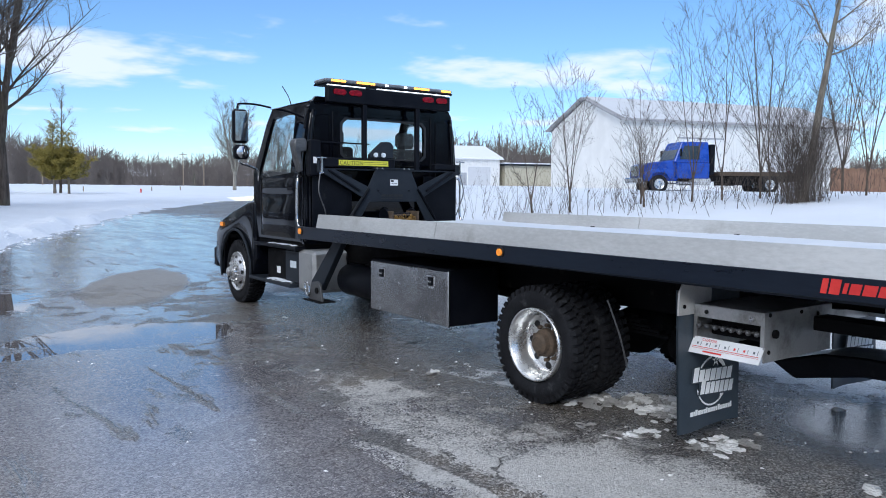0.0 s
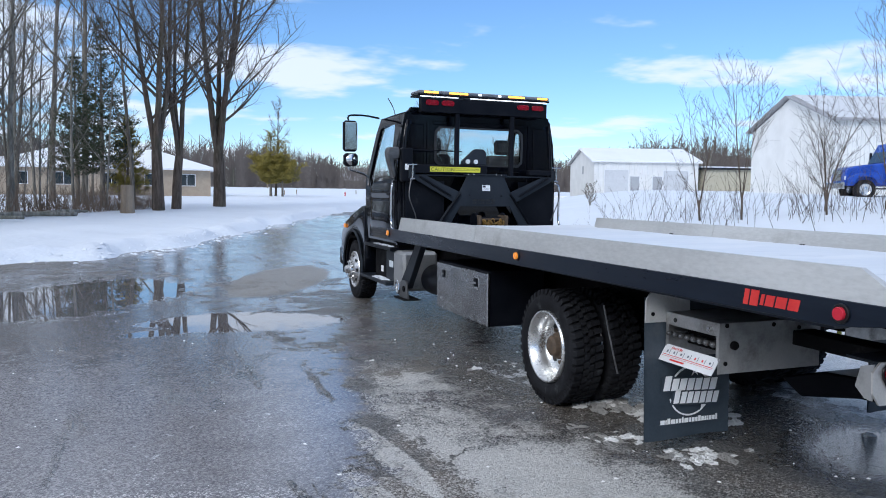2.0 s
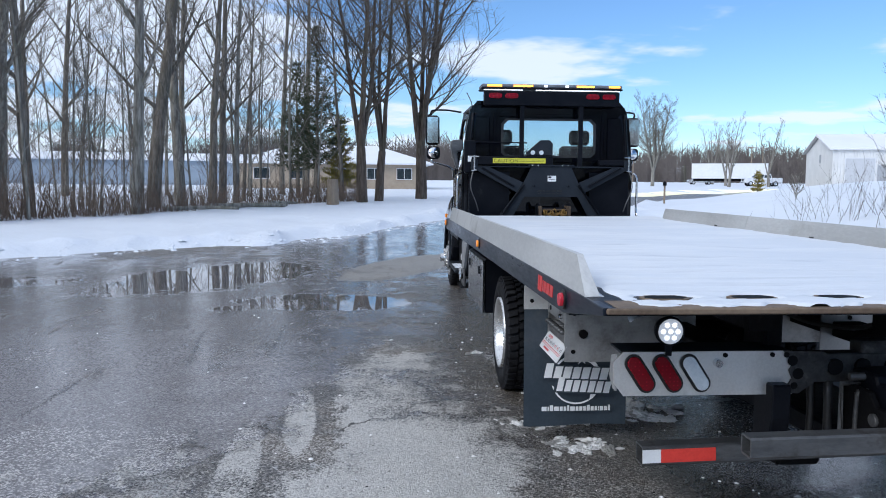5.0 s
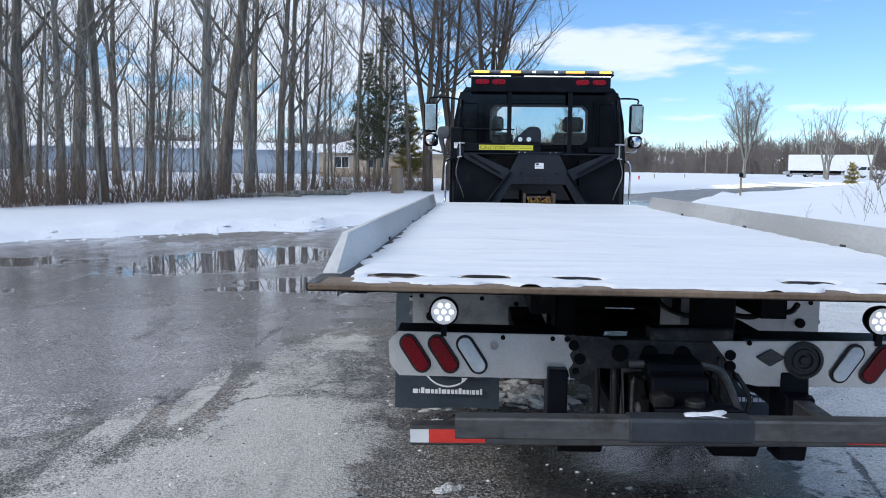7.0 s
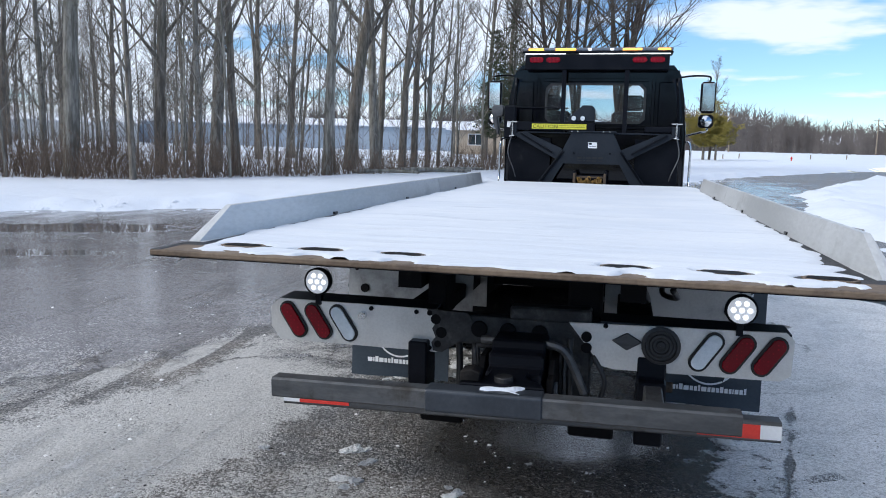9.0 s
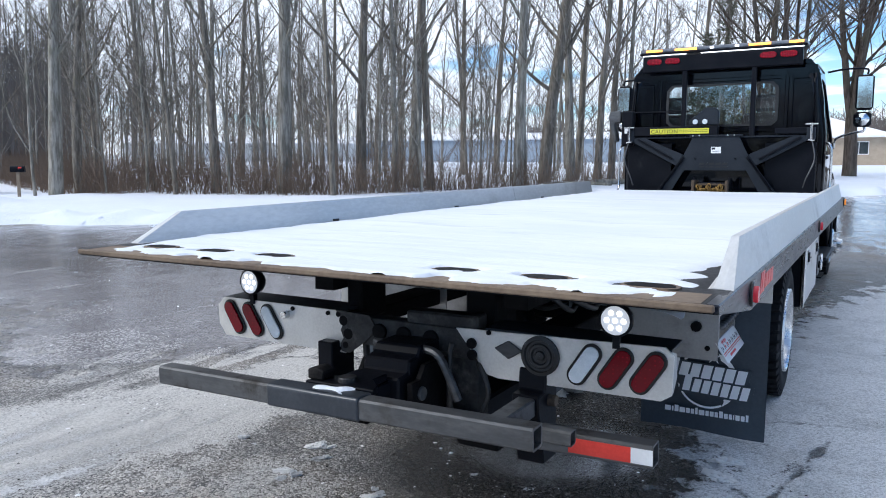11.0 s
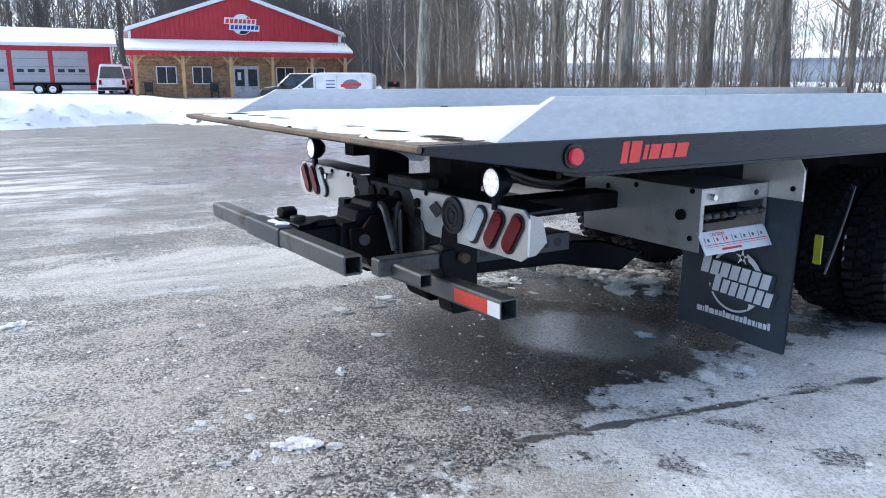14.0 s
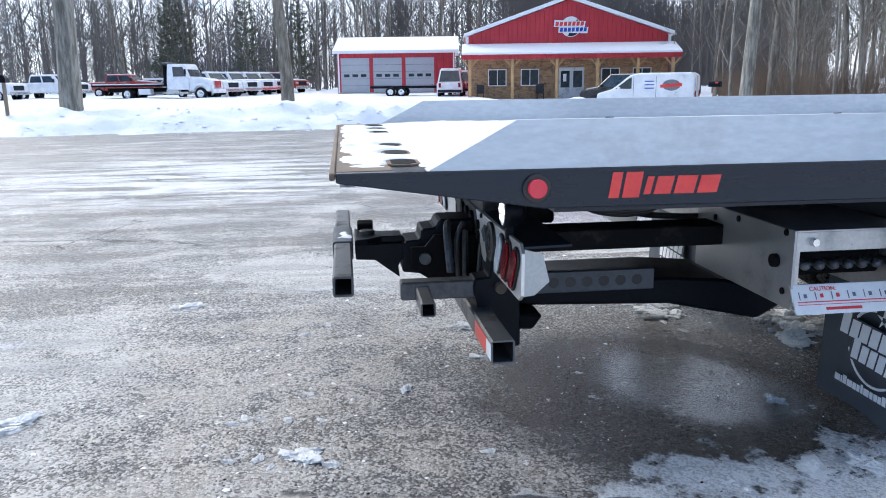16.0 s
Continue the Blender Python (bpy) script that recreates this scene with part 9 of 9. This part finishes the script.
for k in range(6):
    me = bpy.data.meshes.new("snow_clump")
    b = lump(k + 1)
    b.to_mesh(me), b.free()
    me.materials.append((M_SNOW_DIRTY, M_SNOW_OLD, M_SNOW_LUMP)[k % 3])
    base_lumps.append(me)
rl = random.Random(8)
for x, y, r, n, big in HEAPS:
    for i in range(n):
        d, a = r * math.sqrt(rl.random()) * (0.4 if i == 0 else 1.0), rl.uniform(0, 6.28)
        size = big * (1.0 if i == 0 else rl.uniform(0.3, 0.85))
        o = new("snow_clump", rl.choice((base_lumps[2], base_lumps[5], base_lumps[1]) if y > 2.3 and x < 5.0 else (base_lumps[2], base_lumps[5], base_lumps[0])))
        o.matrix_world = pose(x + d * math.cos(a), y + d * math.sin(a), -0.004, 0, 0, rl.uniform(0, 360)) @ Matrix.Diagonal((size, size * rl.uniform(0.5, 0.9), size * rl.uniform(0.45, 0.8), 1))
        tagged(o, "broken clump of dirty snow lying on wet asphalt", "snow clump", "snow clumps on the lot")

# single white lumps, kicked loose, on the open lot: x, y, size
for x, y, s in ((5.07, 0.36, 0.05), (5.09, 0.42, 0.04), (5.11, 0.54, 0.05), (5.43, 0.58, 0.09), (5.45, 0.63, 0.11), (5.52, 0.72, 0.05), (5.44, 0.34, 0.04), (5.44, 0.45, 0.05), (3.97, 1.47, 0.07), (4.50, 1.43, 0.06), (4.01, 0.56, 0.05), (3.85, 0.70, 0.05), (5.51, 1.31, 0.05), (5.25, 2.62, 0.08), (5.84, 2.14, 0.06), (5.83, 2.42, 0.12), (5.82, 2.62, 0.12), (3.91, 1.79, 0.09), (3.32, -0.15, 0.12), (4.01, 2.73, 0.10), (4.96, -0.57, 0.11), (4.89, -0.54, 0.07), (5.04, -0.58, 0.08), (5.11, 0.31, 0.05), (5.13, 0.38, 0.035), (5.09, 0.25, 0.03), (3.33, -0.27, 0.06), (3.30, -0.18, 0.04), (5.14, 0.68, 0.045), (4.87, 1.05, 0.07), (5.51, 0.50, 0.04), (5.46, 0.63, 0.05), (5.55, 0.55, 0.035)):
    o = new("snow_clump", rl.choice((base_lumps[2], base_lumps[5])))
    s *= 1.15
    o.matrix_world = pose(x, y, -0.004, 0, 0, rl.uniform(0, 360)) @ Matrix.Diagonal((s, s * rl.uniform(0.6, 0.9), s * rl.uniform(0.55, 0.8), 1))
    tagged(o, "single lump of white snow on wet asphalt", "snow clump", "snow clumps on the lot")


def crumbs(name, count, areas, lo, hi, material, label, seed, verge=False):
    """Crumbs of ice and snow strewn over the asphalt, joined."""
    rng = random.Random(seed)
    v, f = [], []
    shape = [Vector(p) for p in ((1, 0, 0.1), (0.3, 0.95, 0), (-0.8, 0.6, 0.1), (-0.8, -0.6, 0), (0.3, -0.95, 0.1), (0.15, 0.1, 0.75), (-0.35, -0.1, 0.6))]
    faces = [(0, 1, 5), (1, 6, 5), (1, 2, 6), (2, 3, 6), (3, 4, 6), (4, 5, 6), (4, 0, 5)]
    for _ in range(count):
        cx, cy, sx, sy = rng.choice(areas)
        x, y = rng.gauss(cx, sx), rng.gauss(cy, sy)
        if float(outside(x, y)) > (2.6 if verge else -0.3):
            continue
        s = lo * (hi / lo) ** (rng.random() ** 2.2)
        base = on_snow(x, y) - 0.01 if verge else 0.0
        turn = Matrix.Rotation(rng.uniform(0, 6.28), 3, "Z")
        i = len(v)
        for p in shape:
            q = turn @ Vector((p.x * s * rng.uniform(0.7, 1.2), p.y * s * rng.uniform(0.5, 1.1), p.z * s * rng.uniform(0.4, 0.8)))
            v.append((x + q.x, y + q.y, base + q.z))
        f.extend(tuple(i + a for a in q) for q in faces)
    return tagged(raw(name, v, f, material), label, "snow", kind="stuff")


crumbs("snow_crumbs", 900, [(3.0, 4.0, 0.7, 1.6), (4.5, 3.0, 0.6, 1.0), (3.6, 1.4, 1.2, 0.9), (5.2, 0.5, 0.6, 0.35), (0.0, 1.5, 2.5, 1.6), (6.6, 2.2, 0.6, 0.9), (2.0, 6.0, 1.6, 1.6), (3.6, 5.6, 0.5, 0.8)], 0.003, 0.017, M_SNOW_LUMP, "crumbs of snow and ice strewn over the asphalt", 15)
crumbs("grit", 2600, [(3.2, 2.4, 1.0, 1.6), (4.6, 0.8, 1.2, 0.7), (1.0, 3.0, 1.8, 2.0), (6.6, 1.6, 0.8, 1.0)], 0.002, 0.009, M_CHASSIS, "dark grit strewn over the asphalt", 16)
VERGE = [(ax + (bx - ax) * q / 8, ay + (by - ay) * q / 8) for (ax, ay), (bx, by) in zip(LOT[1:13], LOT[2:14]) for q in range(8)]
crumbs("verge_chunks", 1900, [(x, y, 0.30, 0.30) for x, y in VERGE] + [(-17.4, 0.6 * q - 12.0, 0.7, 0.5) for q in range(26)], 0.02, 0.11, M_SNOW, "ploughed snow chunks along the verge", 17, True)


def mailbox(x, y, turn, label):
    o = empty("mailbox", spot(x, y, turn), label, "mailbox", "roadside mailboxes")
    part("post", boxes((-0.05, 0.05, -0.05, 0.05, -0.2, 1.0), bevel=0.006), M_STUMP, o)
    bm = prism(bmesh.new(), [(-0.10, 1.0), (0.10, 1.0), (0.10, 1.14), (0.07, 1.21), (0.0, 1.24), (-0.07, 1.21), (-0.10, 1.14)], "x", -0.25, 0.25, 0.008)
    part("box", bm, M_STEEL_BLACK, o, "dark metal letter box")
    part("flag", boxes((0.05, 0.17, -0.112, -0.104, 1.14, 1.20)), M_RED_TAPE, o)
    return o


mailbox(18.2, 39.3, 70, "dark mailbox on a post at the lane")
mailbox(-22.3, 16.3, 40, "dark mailbox on a wooden post beside the woods")
mailbox(-17.4, -9.3, 10, "dark mailbox on a wooden post beside the snowbank")
# red hydrant on the far lawn
hy = empty("hydrant", spot(22.5, 84.0, 0, 0.6), "small red fire hydrant standing in snow", "hydrant")
part("barrel", lathe(bmesh.new(), [(0.16, -0.1), (0.16, 0.06), (0.11, 0.08), (0.11, 0.52), (0.15, 0.55), (0.14, 0.62), (0.05, 0.74), (0.01, 0.76)], pose(0, 0, 0), 16), M_RED_TAPE, hy, smooth=True)
for s in (-1, 1):
    part("nozzle", disc(bmesh.new(), (s * 0.10, 0, 0.42), (s, 0, 0), 0.06, 0.08, 12), M_RED_TAPE, hy)
# sawn stump, felled logs at the wood's edge
st = empty("stump", spot(0.35, 35.8), "sawn tree stump post standing in snow", "stump")
part("wood", lathe(bmesh.new(), [(0.36, -0.2), (0.30, 0.1), (0.28, 0.6), (0.27, 1.22), (0.25, 1.25), (0.01, 1.25)], pose(0, 0, 0), 14), M_STUMP, st, smooth=False)
for x, y, turn, L, r in ((-4.6, 30.5, 20, 3.4, 0.12), (-3.6, 31.3, 35, 2.6, 0.10), (-5.6, 28.4, 5, 2.8, 0.09), (-2.6, 32.6, 50, 2.2, 0.08)):
    lg = tube(bmesh.new(), bend([(0, 0, 0.12), (L * 0.5, 0.08, 0.17), (L, 0.0, 0.14)], 4), r, 9, r * 0.6)
    o = part("felled_log", lg, M_BARK, None, smooth=True)
    o.matrix_world = spot(x, y, turn)
    tagged(o, "felled log lying in snow at the wood's edge", "log", "felled logs")
# utility poles across the fields
for x, y, hgt in ((66, 205, 9.0), (74, 212, 9.0), (104, 196, 10.0), (120, 190, 10.0), (88, 170, 9.0), (30, 190, 9.0)):
    o = empty("utility_pole", spot(x, y), "grey wooden utility pole across the field", "utility pole", "utility poles")
    part("pole", tube(bmesh.new(), [(0, 0, -0.3), (0, 0, hgt)], 0.16, 8, 0.11), M_STUMP, o)
    part("cross_arm", boxes((-1.1, 1.1, -0.06, 0.06, hgt - 0.7, hgt - 0.55)), M_STUMP, o)
# small stakes and signs on the far lawn
for x, y in ((16, 86), (18.5, 92), (27, 96), (33, 104)):
    o = part("lawn_stake", boxes((-0.05, 0.05, -0.05, 0.05, -0.2, 0.55), bevel=0.005), M_STUMP)
    o.matrix_world = spot(x, y)
    tagged(o, "short dark stake in the snowy lawn", "stake", "lawn stakes")
